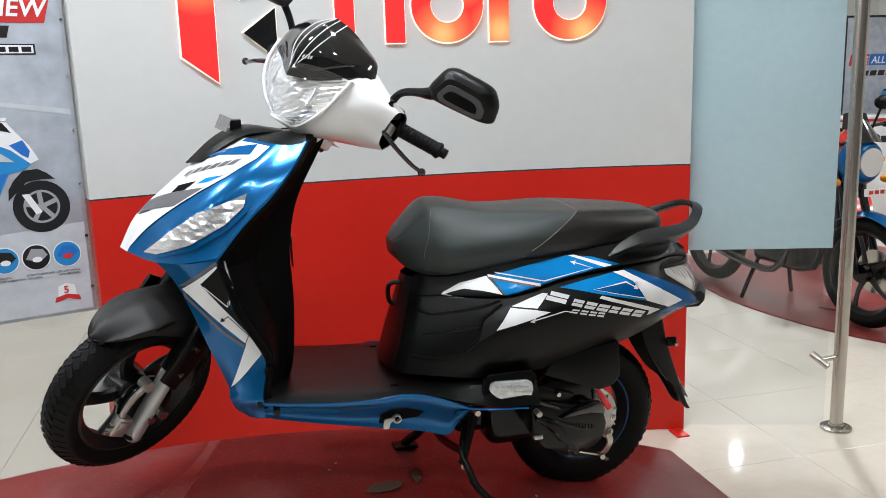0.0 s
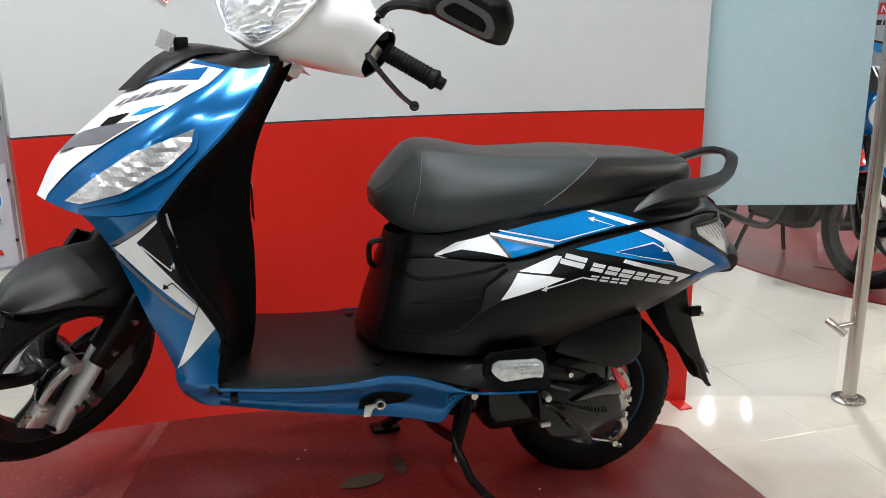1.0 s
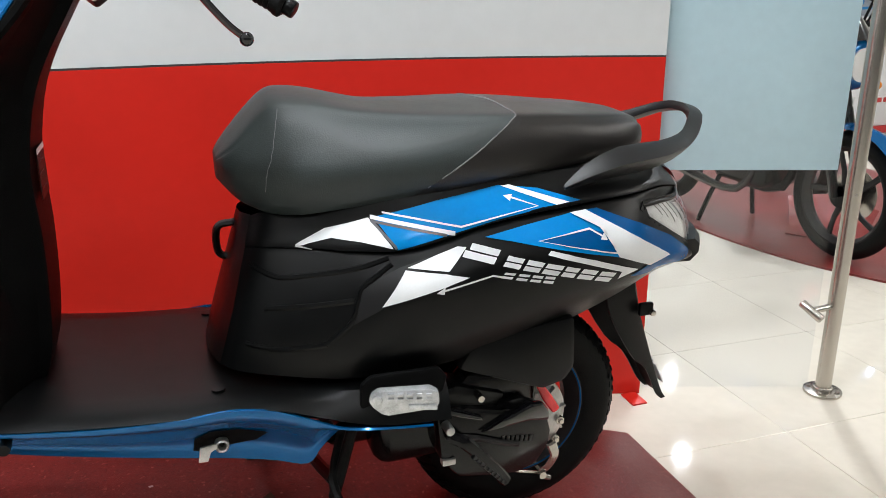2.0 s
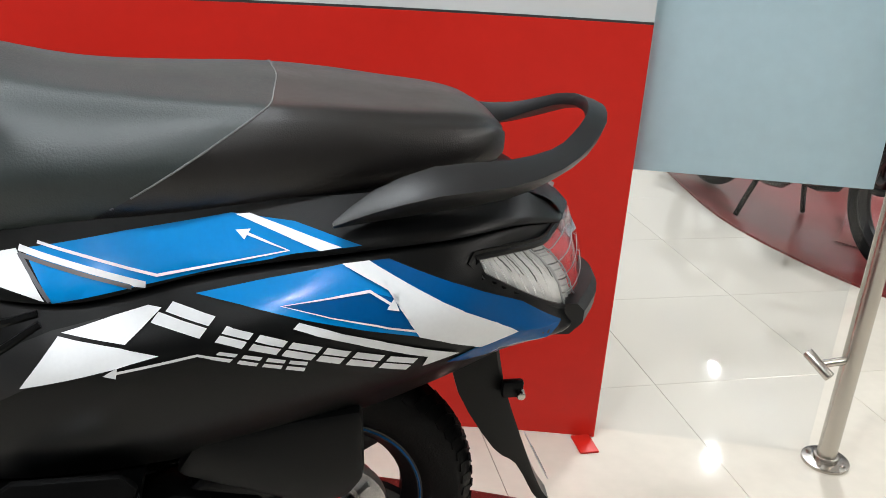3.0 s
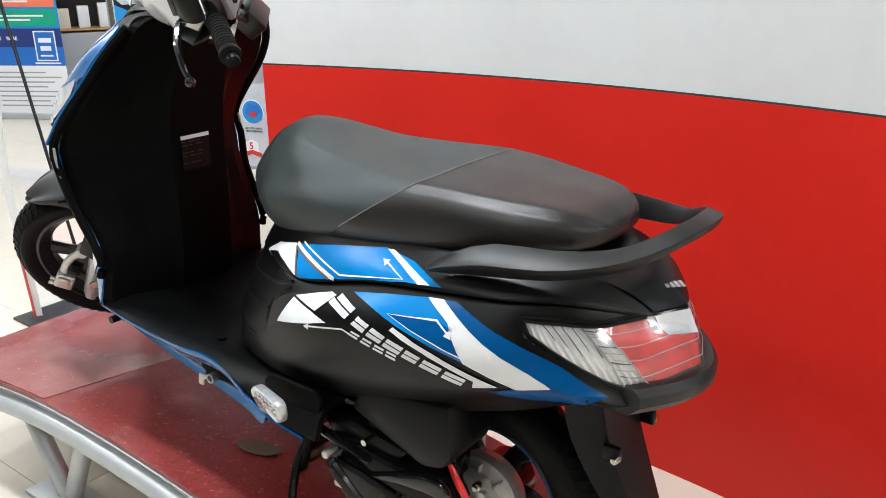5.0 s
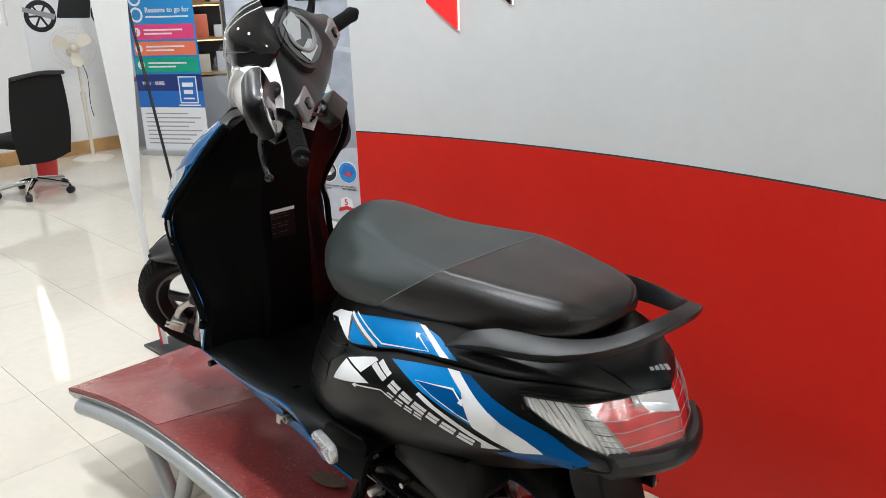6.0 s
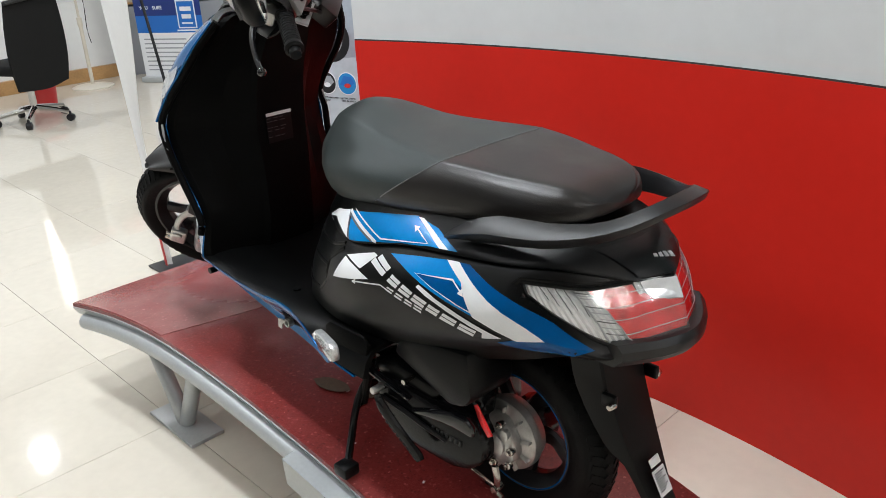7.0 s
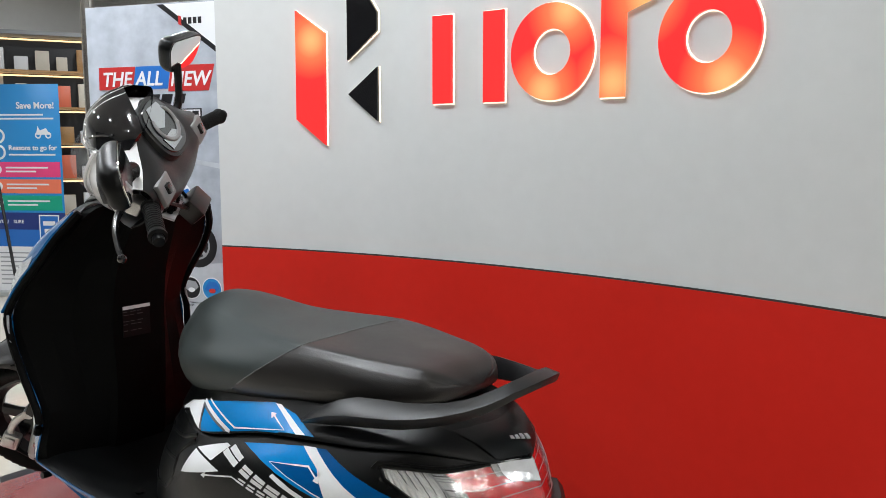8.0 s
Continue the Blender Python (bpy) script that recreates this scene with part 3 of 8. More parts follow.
# seat: x, bottom half width and height, side half width and height, rim half width and height, crown height
RIDER_SEAT = [
    (-0.642, (0.028, 0.950), (0.040, 0.966), (0.032, 0.980), 0.984),
    (-0.632, (0.044, 0.940), (0.066, 0.968), (0.054, 0.992), 1.002),
    (-0.612, (0.068, 0.922), (0.090, 0.966), (0.070, 1.012), 1.028),
    (-0.580, (0.092, 0.908), (0.116, 0.964), (0.073, 1.045), 1.063),
    (-0.556, (0.106, 0.904), (0.133, 0.965), (0.078, 1.062), 1.082),
    (-0.530, (0.119, 0.904), (0.147, 0.966), (0.083, 1.064), 1.085),
    (-0.490, (0.134, 0.909), (0.160, 0.970), (0.089, 1.060), 1.080),
    (-0.400, (0.153, 0.922), (0.175, 0.979), (0.102, 1.047), 1.060),
]
PILLION_SEAT = [
    (-0.300, (0.163, 0.935), (0.178, 0.987), (0.124, 1.042), 1.053),
    (-0.200, (0.158, 0.943), (0.169, 0.989), (0.143, 1.040), 1.049),
    (-0.120, (0.148, 0.950), (0.158, 0.989), (0.135, 1.036), 1.044),
    (-0.040, (0.134, 0.958), (0.144, 0.989), (0.118, 1.029), 1.037),
    (0.020, (0.118, 0.964), (0.128, 0.987), (0.102, 1.024), 1.032),
    (0.060, (0.098, 0.968), (0.106, 0.985), (0.085, 1.016), 1.024),
    (0.085, (0.066, 0.974), (0.072, 0.983), (0.056, 1.000), 1.006),
    (0.093, (0.020, 0.982), (0.024, 0.983), (0.018, 0.986), 0.988),
]
SEAT = RIDER_SEAT + PILLION_SEAT


def seat_mesh():
    rows = []
    for x, (wb, zb), (ws, zs), (wr, zr), zc in SEAT:
        half = [(x, -wb * 0.5, zb - 0.004), (x, -wb, zb), (x, -ws, zs), (x, -(ws + wr) / 2 - 0.004, (zs + zr) / 2 + 0.006), (x, -wr - 0.08 * (ws - wr) - 0.002, zr - 0.10 * (zr - zs)), (x, -wr * 0.93, zr + 0.003), (x, -wr * 0.55, zr + 0.66 * (zc - zr))]
        rows.append(half + [(x, 0, zc)] + [(a, -b, c) for a, b, c in reversed(half)])
    return patch(rows, 5, 3, True, ring=True, cap=True)


CUT_A, CUT_B = Vector((-0.362, 0, 0.930)), Vector((-0.180, 0, 1.045))     # the seam between rider's and pillion's covers
CUT_N = (CUT_B - CUT_A).cross(Vector((0, 1, 0))).normalized()


def seat_half(keep_front):
    bm = seat_mesh()
    n = CUT_N if CUT_N.x > 0 else -CUT_N
    geom = list(bm.verts) + list(bm.edges) + list(bm.faces)
    bmesh.ops.bisect_plane(bm, geom=geom, plane_co=CUT_A, plane_no=n, clear_outer=keep_front, clear_inner=not keep_front)
    return bm


sp("rider_seat", seat_half(True), M_SEAT, "charcoal textured vinyl seat cover")
sp("pillion_seat", seat_half(False), M_SEAT_REAR, "black vinyl pillion cover")

# floorboard, sill, leg shield
FLOOR_LINE = [(-1.0, 0.668), (-0.9, 0.655), (-0.8, 0.645), (-0.7, 0.640), (-0.6, 0.634), (-0.5, 0.606), (-0.43, 0.592), (-0.33, 0.588)]


def floor_w(x):
    return 0.222 if x < -0.6 else 0.222 + 0.03 * min(1, (x + 0.6) / 0.2)


sp("floorboard", thick(patch([[(x, -floor_w(x), z + 0.002), (x, -floor_w(x) + 0.03, max(z, 0.632) + 0.012), (x, -0.12, max(z, 0.632) + 0.012), (x, 0, max(z, 0.632) + 0.012), (x, 0.12, max(z, 0.632) + 0.012), (x, floor_w(x) - 0.03, max(z, 0.632) + 0.012), (x, floor_w(x), z + 0.002)] for x, z in FLOOR_LINE], 3, 2), 0.012), M_BLACK, "dark plastic floorboard")
SILL = [(-0.985, 0.667, 0.613), (-0.92, 0.657, 0.596), (-0.82, 0.646, 0.573), (-0.72, 0.643, 0.552), (-0.66, 0.646, 0.540), (-0.60, 0.635, 0.525), (-0.548, 0.616, 0.513), (-0.525, 0.606, 0.540), (-0.49, 0.593, 0.572), (-0.44, 0.588, 0.578), (-0.36, 0.583, 0.576)]


def sill():
    return patch([[(x, -floor_w(x) + d, zt - (zt - zb) * k) for k, d in ((0, -0.001), (0.15, 0.003), (0.45, 0.028), (0.75, 0.047), (1.0, 0.046))] for x, zt, zb in SILL], 4, 4)


both("sill", lambda: thick(sill(), 0.004), M_BLUE, "metallic blue lower sill")
sp("belly", patch([[(x, -floor_w(x) + 0.052, zb + 0.010), (x, -0.1, zb + 0.02), (x, 0, zb + 0.02), (x, 0.1, zb + 0.02), (x, floor_w(x) - 0.052, zb + 0.010)] for x, zt, zb in SILL[:7]], 2, 2), M_BLACK)


def flare(p):
    """The leg shield and what borders on it stand out to the sides at knee height."""
    x, y, z = p
    far = min(1.0, max(0.0, (abs(y) - 0.12) / 0.08))
    return (x, y * (1 + 0.115 * far * math.exp(-((z - 0.97) / 0.11) ** 2)), z)


# apron: rows from the nose upwards, each from the middle out to the rear edge
APRON = [
    [(-1.285, 0, 1.012), (-1.264, -0.045, 1.008), (-1.202, -0.130, 0.996), (-1.130, -0.180, 0.998), (-1.058, -0.206, 1.010)],
    [(-1.243, 0, 1.085), (-1.220, -0.060, 1.083), (-1.150, -0.158, 1.060), (-1.080, -0.192, 1.055), (-1.000, -0.210, 1.075)],
    [(-1.170, 0, 1.150), (-1.142, -0.074, 1.150), (-1.075, -0.174, 1.125), (-1.010, -0.196, 1.122), (-0.935, -0.206, 1.135)],
    [(-1.095, 0, 1.208), (-1.062, -0.080, 1.208), (-1.000, -0.168, 1.186), (-0.945, -0.186, 1.180), (-0.885, -0.192, 1.192)],
    [(-1.010, 0, 1.258), (-0.975, -0.072, 1.258), (-0.925, -0.132, 1.246), (-0.890, -0.150, 1.240), (-0.848, -0.162, 1.245)],
]
APRON = [[flare(p) for p in r] for r in APRON]
both("apron_centre", lambda: thick(patch([r[:2] for r in APRON], 5, 3, True), 0.003), M_WHITE, "white centre of the front apron")
both("apron_side", lambda: thick(patch([r[1:] for r in APRON], 5, 4), 0.003), M_BLUE, "metallic blue front apron")
LEG = [
    [(-1.198, -0.128, 0.996), (-1.130, -0.178, 0.996), (-1.058, -0.205, 1.008)],
    [(-1.165, -0.140, 0.960), (-1.110, -0.180, 0.960), (-1.046, -0.206, 0.955)],
    [(-1.135, -0.150, 0.900), (-1.085, -0.186, 0.890), (-1.028, -0.208, 0.880)],
    [(-1.098, -0.158, 0.795), (-1.045, -0.194, 0.785), (-0.975, -0.212, 0.775)],
    [(-1.062, -0.165, 0.700), (-1.030, -0.202, 0.695), (-0.986, -0.222, 0.690)],
    [(-1.060, -0.168, 0.672), (-1.030, -0.203, 0.669), (-0.985, -0.223, 0.667)],
    [(-1.050, -0.170, 0.645), (-1.026, -0.190, 0.642), (-0.985, -0.195, 0.641)],
    [(-1.022, -0.176, 0.622), (-1.005, -0.180, 0.617), (-0.985, -0.182, 0.614)],
]
LEG = [[flare(p) for p in r] for r in LEG]
leg_bm = patch(LEG, 4, 5)
LEG_TREE = BVHTree.FromBMesh(leg_bm)
both("leg_fairing", lambda: thick(patch(LEG, 4, 5), 0.004), M_BLUE, "metallic blue lower leg fairing")
# inner leg shield, from the left edge over the middle column to the right edge
SHIELD = [
    (0.650, -0.985, 0.214, -0.930), (0.700, -0.985, 0.218, -0.912), (0.780, -0.975, 0.208, -0.902), (0.885, -1.022, 0.204, -0.898),
    (0.985, -1.055, 0.203, -0.900), (1.075, -1.000, 0.207, -0.885), (1.135, -0.937, 0.203, -0.862), (1.192, -0.888, 0.188, -0.830), (1.245, -0.850, 0.158, -0.800), (1.262, -0.845, 0.120, -0.800),
]
shield_rows = []
for z, xe, w, xm in SHIELD:
    knee = 0.016 * max(0.0, 1 - abs(z - 0.90) / 0.10)
    w = flare((xe, w, z))[1]
    half = [(xe, -w, z), (xe + 0.018, -w + 0.010, z), (xe + (xm - xe) * 0.34 + knee, -w * 0.74, z), (xe + (xm - xe) * 0.52, -w * 0.56, z), (xm - 0.012, -w * 0.36, z), (xm + 0.004, -w * 0.31, z)]
    shield_rows.append(half + [(xm + 0.006, 0, z)] + [(x, -y, h) for x, y, h in reversed(half)])
leg_shield = thick(patch(shield_rows, 3, 1, False), 0.004)
for e in leg_shield.edges:
    e.smooth = len(e.link_faces) != 2 or e.calc_face_angle(0) < 0.22
sp("leg_shield", leg_shield, M_SHIELD, "black inner leg shield with a raised middle column")
both("shield_rim", lambda: tube([flare(p) for p in ((-0.842, -0.168, 1.245), (-0.879, -0.200, 1.192), (-0.929, -0.214, 1.135), (-0.994, -0.218, 1.075), (-1.050, -0.214, 1.010), (-1.040, -0.214, 0.955), (-1.021, -0.216, 0.880), (-0.968, -0.220, 0.775), (-0.972, -0.224, 0.735))], 0.009, 8, 4), M_SHIELD, "black edge of the leg shield")
both("apron_edge", lambda: tube([flare(p) for p in ((-0.850, -0.176, 1.246), (-0.887, -0.208, 1.193), (-0.937, -0.222, 1.137), (-1.003, -0.226, 1.076), (-1.059, -0.222, 1.012))], 0.0035, 8, 4), M_BLUE, "polished blue edge of the apron")
# Silver line standing in for the floor's reflection along the blue edge.
both("edge_highlight", lambda: tube([flare(p) for p in ((-1.046, -0.216, 1.005), (-1.036, -0.217, 0.955), (-1.017, -0.218, 0.880), (-0.970, -0.219, 0.785))], 0.0030, 8, 4), M_SILVER, "silver line drawn as the highlight on the blue fairing's edge")


# wheels
def tyre(R, w, rim):
    R = R - 0.0022
    prof = [(rim, -w * 0.36), (rim + 0.012, -w * 0.44), (rim + (R - rim) * 0.45, -w * 0.5), (R - 0.022, -w * 0.43), (R - 0.006, -w * 0.22), (R, 0)]
    prof = prof + [(r, -o) for r, o in reversed(prof[:-1])]
    prof = [(v.x, v.y) for v in spline([Vector((r, o, 0)) for r, o in prof], 3)]
    return revolve(prof, "y", 64)


def treads(R, w, n):
    """Slanting tread blocks: a middle and a shoulder row on either side."""
    out = []
    for k in range(n):
        a = 2 * math.pi * k / n
        for s in (-1, 1):
            for half, y0, y1, drop, tilt, skew in ((0.0056, 0.003, 0.027, -0.0005, -0.20, 0.75), (0.0058, -0.006, 0.017, -0.0125, -0.72, 0.35)):
                b = box((-half, y0, -0.008), (half, y1, 0.0), 0.0)
                off = 0.0 if y0 > 0 else 0.030
                turn = Matrix.Rotation(-(a + (0.5 if s > 0 else 0.0) * 2 * math.pi / n), 4, "Y")
                m = turn @ Matrix.Diagonal((1, s, 1, 1)) @ Matrix.Translation((0.008 if off else 0.0, off, R + drop)) @ Matrix.Rotation(tilt, 4, "X") @ Matrix.Rotation(skew, 4, "Z")
                out.append(moved(b, m))
    return joined(*out)


def rim_mesh(rim, w):
    return revolve([(rim + 0.004, -w * 0.36), (rim - 0.006, -w * 0.37), (rim - 0.012, -w * 0.30), (rim - 0.026, -w * 0.10), (rim - 0.026, w * 0.10), (rim - 0.012, w * 0.30), (rim - 0.006, w * 0.37), (rim + 0.004, w * 0.36)], "y", 56)


def wheel(name, m, R, w, rim, spokes, label):
    root = empty(name)
    root.parent = scooter
    root.matrix_basis = SINV @ m
    root["label"] = label
    part("tyre", tyre(R, w, rim), M_RUBBER, root, "black ribbed rubber tyre")
    part("tread", treads(R, w, 58), M_RUBBER, root)
    part("rim", rim_mesh(rim, w), M_RIM, root, "black alloy rim")
    for s in (-1, 1) if name == "rear_wheel" else ():
        part("rim_tape", revolve([(rim - 0.002, s * w * 0.375), (rim - 0.0038, s * w * 0.386), (rim - 0.0050, s * w * 0.375)], "y", 56), M_NAVY, root, "thin blue rim tape")
    for k in range(spokes):
        a = 2 * math.pi * k / spokes + 0.3
        b = tube([(0.03, 0, 0), (rim * 0.5, 0.004, 0.012), (rim - 0.02, 0, 0)], [0.026, 0.018, 0.020], 8, 3, 0.6, (0, 1, 0))
        part("spoke", moved(b, Matrix.Rotation(a, 4, "Y")), M_RIM, root)
    part("hub", cyl((0, -0.045, 0), (0, 0.045, 0), 0.052, bevel=0.004), M_ENGINE, root)
    return root


wheel("rear_wheel", Matrix.Translation(REAR_HUB), REAR_R, 0.095, 0.135, 5, "black rear wheel with road tyre")
FRONT_HUB = Vector((-0.03, 0, -0.885))
wheel("front_wheel", STEER @ Matrix.Translation(FRONT_HUB), FRONT_R, 0.095, 0.155, 5, "black front wheel turned to full lock")


# ---------------------------------------------------------------- scooter: tail, rail, engine, stand
tail_lamp = empty("tail_lamp")
tail_lamp.parent = scooter
tail_lamp["label"] = "clear and red tail lamp under protective film"
LENS_UP = [spline([r[j] for r in LENS], 10) for j in range(3)]


def lens_at(u, v, depth=0.0):
    """A place on the tail lens: u along it from the side to the middle, v down, depth behind its face."""
    k = min(50, max(0.0, u * 10))
    i = min(49, int(k))
    a, m, b = (c[i].lerp(c[i + 1], k - i) for c in LENS_UP)
    p = spline([a, m, b], 10)[min(20, max(0, round(v * 20)))]
    return p - Vector((0.55 + 0.08 * u, -0.80 + 0.12 * u, 0.10)).normalized() * depth


def in_lamp(name, bm, material, label=""):
    return part(name, moved(bm, SINV), material, tail_lamp, label)


def both_lamp(name, make, material, label=""):
    for flip in (False, True):
        bm = make()
        ob = in_lamp(name, mirrored(bm) if flip else bm, material, label)
    return ob


def split(v):
    return 1.95 + 1.40 * v


VS = [k / 12 for k in range(13)]
VIN = [0.02 + 0.95 * v for v in VS]
both_lamp("chrome_backing", lambda: patch([[lens_at(split(v) * k / 26, v, 0.004 + 0.0034 * (k % 2)) for v in VIN] for k in range(27)], 1, 1, False), M_FLUTE, "fluted chrome behind the clear lens")
both_lamp("red_lens", lambda: patch([[lens_at(split(v) + (5 - split(v)) * k / 12, v, 0.006 + 0.0010 * (k % 2)) for v in VIN] for k in range(13)], 1, 1, False), M_REDLENS, "red tail lens")
for j in range(4):
    both_lamp("lens_rib", lambda: tube([lens_at(split(0.15 + 0.21 * j) - 0.5 + (5.5 - split(0.15 + 0.21 * j)) * k / 12, 0.15 + 0.21 * j, 0.0015) for k in range(13)], 0.0007, 6, 1), M_SILVER)
both_lamp("divider", lambda: tube([lens_at(split(v), v, 0.0015) for v in VS], 0.0013, 6, 1), M_SILVER)
both_lamp("divider", lambda: tube([lens_at(split(v) * 0.72 + 0.1, v, 0.0015) for v in VS], 0.0016, 6, 1), M_SILVER)
for j in range(7):
    both_lamp("lens_flute", lambda: tube([lens_at(split(0.10 + 0.12 * j) * 0.74 + 0.1 + (split(0.10 + 0.12 * j) * 0.26 - 0.12) * k / 5, 0.10 + 0.12 * j, 0.0018) for k in range(6)], 0.0010, 5, 1), M_SILVER if j % 2 else M_INSET)
for j in range(5):
    both_lamp("flute_line", lambda: tube([lens_at(0.30 + 0.26 * j + 0.42 * math.sin(1.3 * v) + split(v) * 0.12, v, 0.0022) for v in VIN[:7 + j % 3]], 0.0007, 5, 1), M_INSET if j % 2 else M_TRIM)
both_lamp("bezel", lambda: tube([lens_at(5 - 5 * k / 20, 0.0, 0.002) for k in range(21)] + [lens_at(0, v, 0.002) for v in (0.25, 0.5, 0.75)] + [lens_at(4.0 * k / 16, 1.0, 0.002) for k in range(17)], 0.0042, 7, 1), M_BLACK, "black lamp surround")


def lens_edge(u, v, du, dv, out):
    """A place beside the lens: out metres past its edge, sloping back into the body."""
    p = lens_at(u, v)
    way = (p - lens_at(u - du, v - dv)).normalized()
    return p + way * out - Vector((0.55 + 0.08 * u, -0.80 + 0.12 * u, 0.10)).normalized() * (0.001 - 0.32 * max(0.0, out))


def lamp_surround():
    edge = [(3.6 - 3.6 * k / 24, 0.0, 0.0, -0.1, 0.008) for k in range(25)] + [(0.0, v, -0.15, 0.0, 0.016) for v in (0.25, 0.5, 0.75)] + [(4.2 * k / 28, 1.0, 0.0, 0.1, 0.018) for k in range(29)]
    return patch([[lens_edge(u, v, du, dv, w * f) for f in (-0.12, 0.0, 0.5, 1.0)] for u, v, du, dv, w in edge], 1, 1, False)


both_lamp("lamp_surround", lambda: thick(lamp_surround(), 0.002), M_BLACK, "black panel edge round the lamp")
both_lamp("clear_lens", lambda: patch([[lens_at(5 * k / 30, v) for v in VS] for k in range(31)], 1, 1, False), M_WRAPLENS, "clear outer lens")
for ob in tail_lamp.children:
    if ob.name.startswith("clear_lens"):
        ob.visible_shadow = False
OUT = Matrix.Translation((0.002, -0.002, 0.001))
chip = in_lamp("plate_light", thick(moved(patch([[(0.164, -0.069, 0.886), (0.172, -0.062, 0.864), (0.183, -0.054, 0.851)], [(0.181, -0.034, 0.886), (0.190, -0.028, 0.866), (0.199, -0.022, 0.848)], [(0.198, 0.006, 0.882), (0.206, 0.007, 0.864), (0.214, 0.006, 0.845)]], 4, 4), OUT), 0.007), M_WRAP, "film-covered number plate light")
part("chip_glass", moved(thick(moved(patch([[(0.1725, -0.060, 0.8845), (0.1795, -0.053, 0.866), (0.1895, -0.043, 0.8535)], [(0.1855, -0.034, 0.8845), (0.1930, -0.027, 0.866), (0.2025, -0.021, 0.8515)], [(0.2005, 0.002, 0.8810), (0.2075, 0.003, 0.864), (0.2160, 0.002, 0.8480)]], 4, 4), OUT), 0.004), SINV), M_CHIP, chip, "pale plate light window")
LIP = [(-0.128, 0.176, 0.188), (-0.108, 0.190, 0.202), (-0.070, 0.216, 0.226), (-0.030, 0.233, 0.241), (0.0, 0.238, 0.245)]
LIP = LIP + [(-y, a, b) for y, a, b in reversed(LIP[:-1])]
in_lamp("lamp_lip", patch([[(a - 0.05, y, 0.758), (a - 0.004, y, 0.757), (b, y, 0.772), (b + 0.001, y, 0.788), (a + 0.002, y, 0.799), (a - 0.05, y, 0.796)] for y, a, b in LIP], 2, 1, False, True, True), M_TRIM, "black lip under the lamp")
COVER = [(0.10, 0.0, 0.096, 0.938, 0.010), (0.14, 0.004, 0.082, 0.921, 0.010), (0.160, 0.016, 0.070, 0.905, 0.006), (0.172, 0.026, 0.062, 0.892, -0.002)]
sp("tail_cover", patch([[(x, -w, z), (x + b * 0.6, -w * 0.5, z + c * 0.8), (x + b, 0, z + c), (x + b * 0.6, w * 0.5, z + c * 0.8), (x, w, z)] for x, b, w, z, c in COVER], 4, 4), M_BLACK, "dark grey tail cover")
sp("badge", joined(*[moved(box((k * 0.011, -0.004, 0), (k * 0.011 + 0.007, 0.008, 0.002)), Matrix.Translation((0.176, 0.004, 0.9105)) @ Matrix.Rotation(0.42, 4, "Y") @ Matrix.Rotation(1.15, 4, "Z")) for k in range(-2, 2)]), M_SILVER, "small silver badge on the tail")

# grab rail: sections of four corners (upper inner, outer crease, lower, lower inner), from its left tip to the middle
SIDE_RAIL = [
    [(-0.126, -0.198, 0.937), (-0.126, -0.203, 0.933), (-0.126, -0.200, 0.930), (-0.126, -0.196, 0.933)],
    [(-0.085, -0.187, 0.967), (-0.085, -0.209, 0.949), (-0.085, -0.187, 0.931), (-0.085, -0.180, 0.938)],
    [(-0.020, -0.176, 0.990), (-0.020, -0.212, 0.966), (-0.020, -0.183, 0.939), (-0.020, -0.168, 0.945)],
    [(0.060, -0.158, 0.991), (0.060, -0.196, 0.971), (0.060, -0.168, 0.947), (0.060, -0.150, 0.952)],
    [(0.118, -0.126, 0.994), (0.124, -0.158, 0.979), (0.121, -0.135, 0.959), (0.114, -0.116, 0.964)],
]
BACK_RAIL = [
    [(0.150, -0.096, 1.003), (0.171, -0.111, 0.993), (0.167, -0.105, 0.977), (0.147, -0.090, 0.984)],
    [(0.180, -0.060, 1.020), (0.203, -0.068, 1.012), (0.199, -0.065, 0.998), (0.178, -0.057, 1.004)],
    [(0.192, -0.024, 1.028), (0.216, -0.027, 1.020), (0.212, -0.026, 1.006), (0.190, -0.022, 1.012)],
    [(0.193, 0.000, 1.029), (0.218, 0.000, 1.021), (0.214, 0.000, 1.007), (0.191, 0.000, 1.013)],
]
RAIL = SIDE_RAIL + BACK_RAIL
RAIL = [[(x + 0.05 * max(0.0, x), y, z) for x, y, z in r] for r in RAIL]
rail_rows = []
for sec in RAIL + [[(x, -y, z) for x, y, z in r] for r in reversed(RAIL[:-1])]:
    ring = []
    for k in range(4):
        p, a, b = Vector(sec[k]), Vector(sec[k - 1]), Vector(sec[(k + 1) % 4])
        ring += [p.lerp(a, 0.16), p * 0.94 + (a + b) * 0.03, p.lerp(b, 0.16)]
    rail_rows.append(ring)
sp("grab_rail", patch(rail_rows, 2, 1, False, ring=True, cap=True), M_TRIM, "dark grey plastic pillion grab rail")

# seams of the seat, picked out in pale thread
SEAT_TREE = BVHTree.FromBMesh(seat_mesh())


def seam(points):
    out = []
    for p in spline(points, 6):
        hit = SEAT_TREE.find_nearest(Vector(p))
        out.append(hit[0] + hit[1] * 0.0006)
    return out


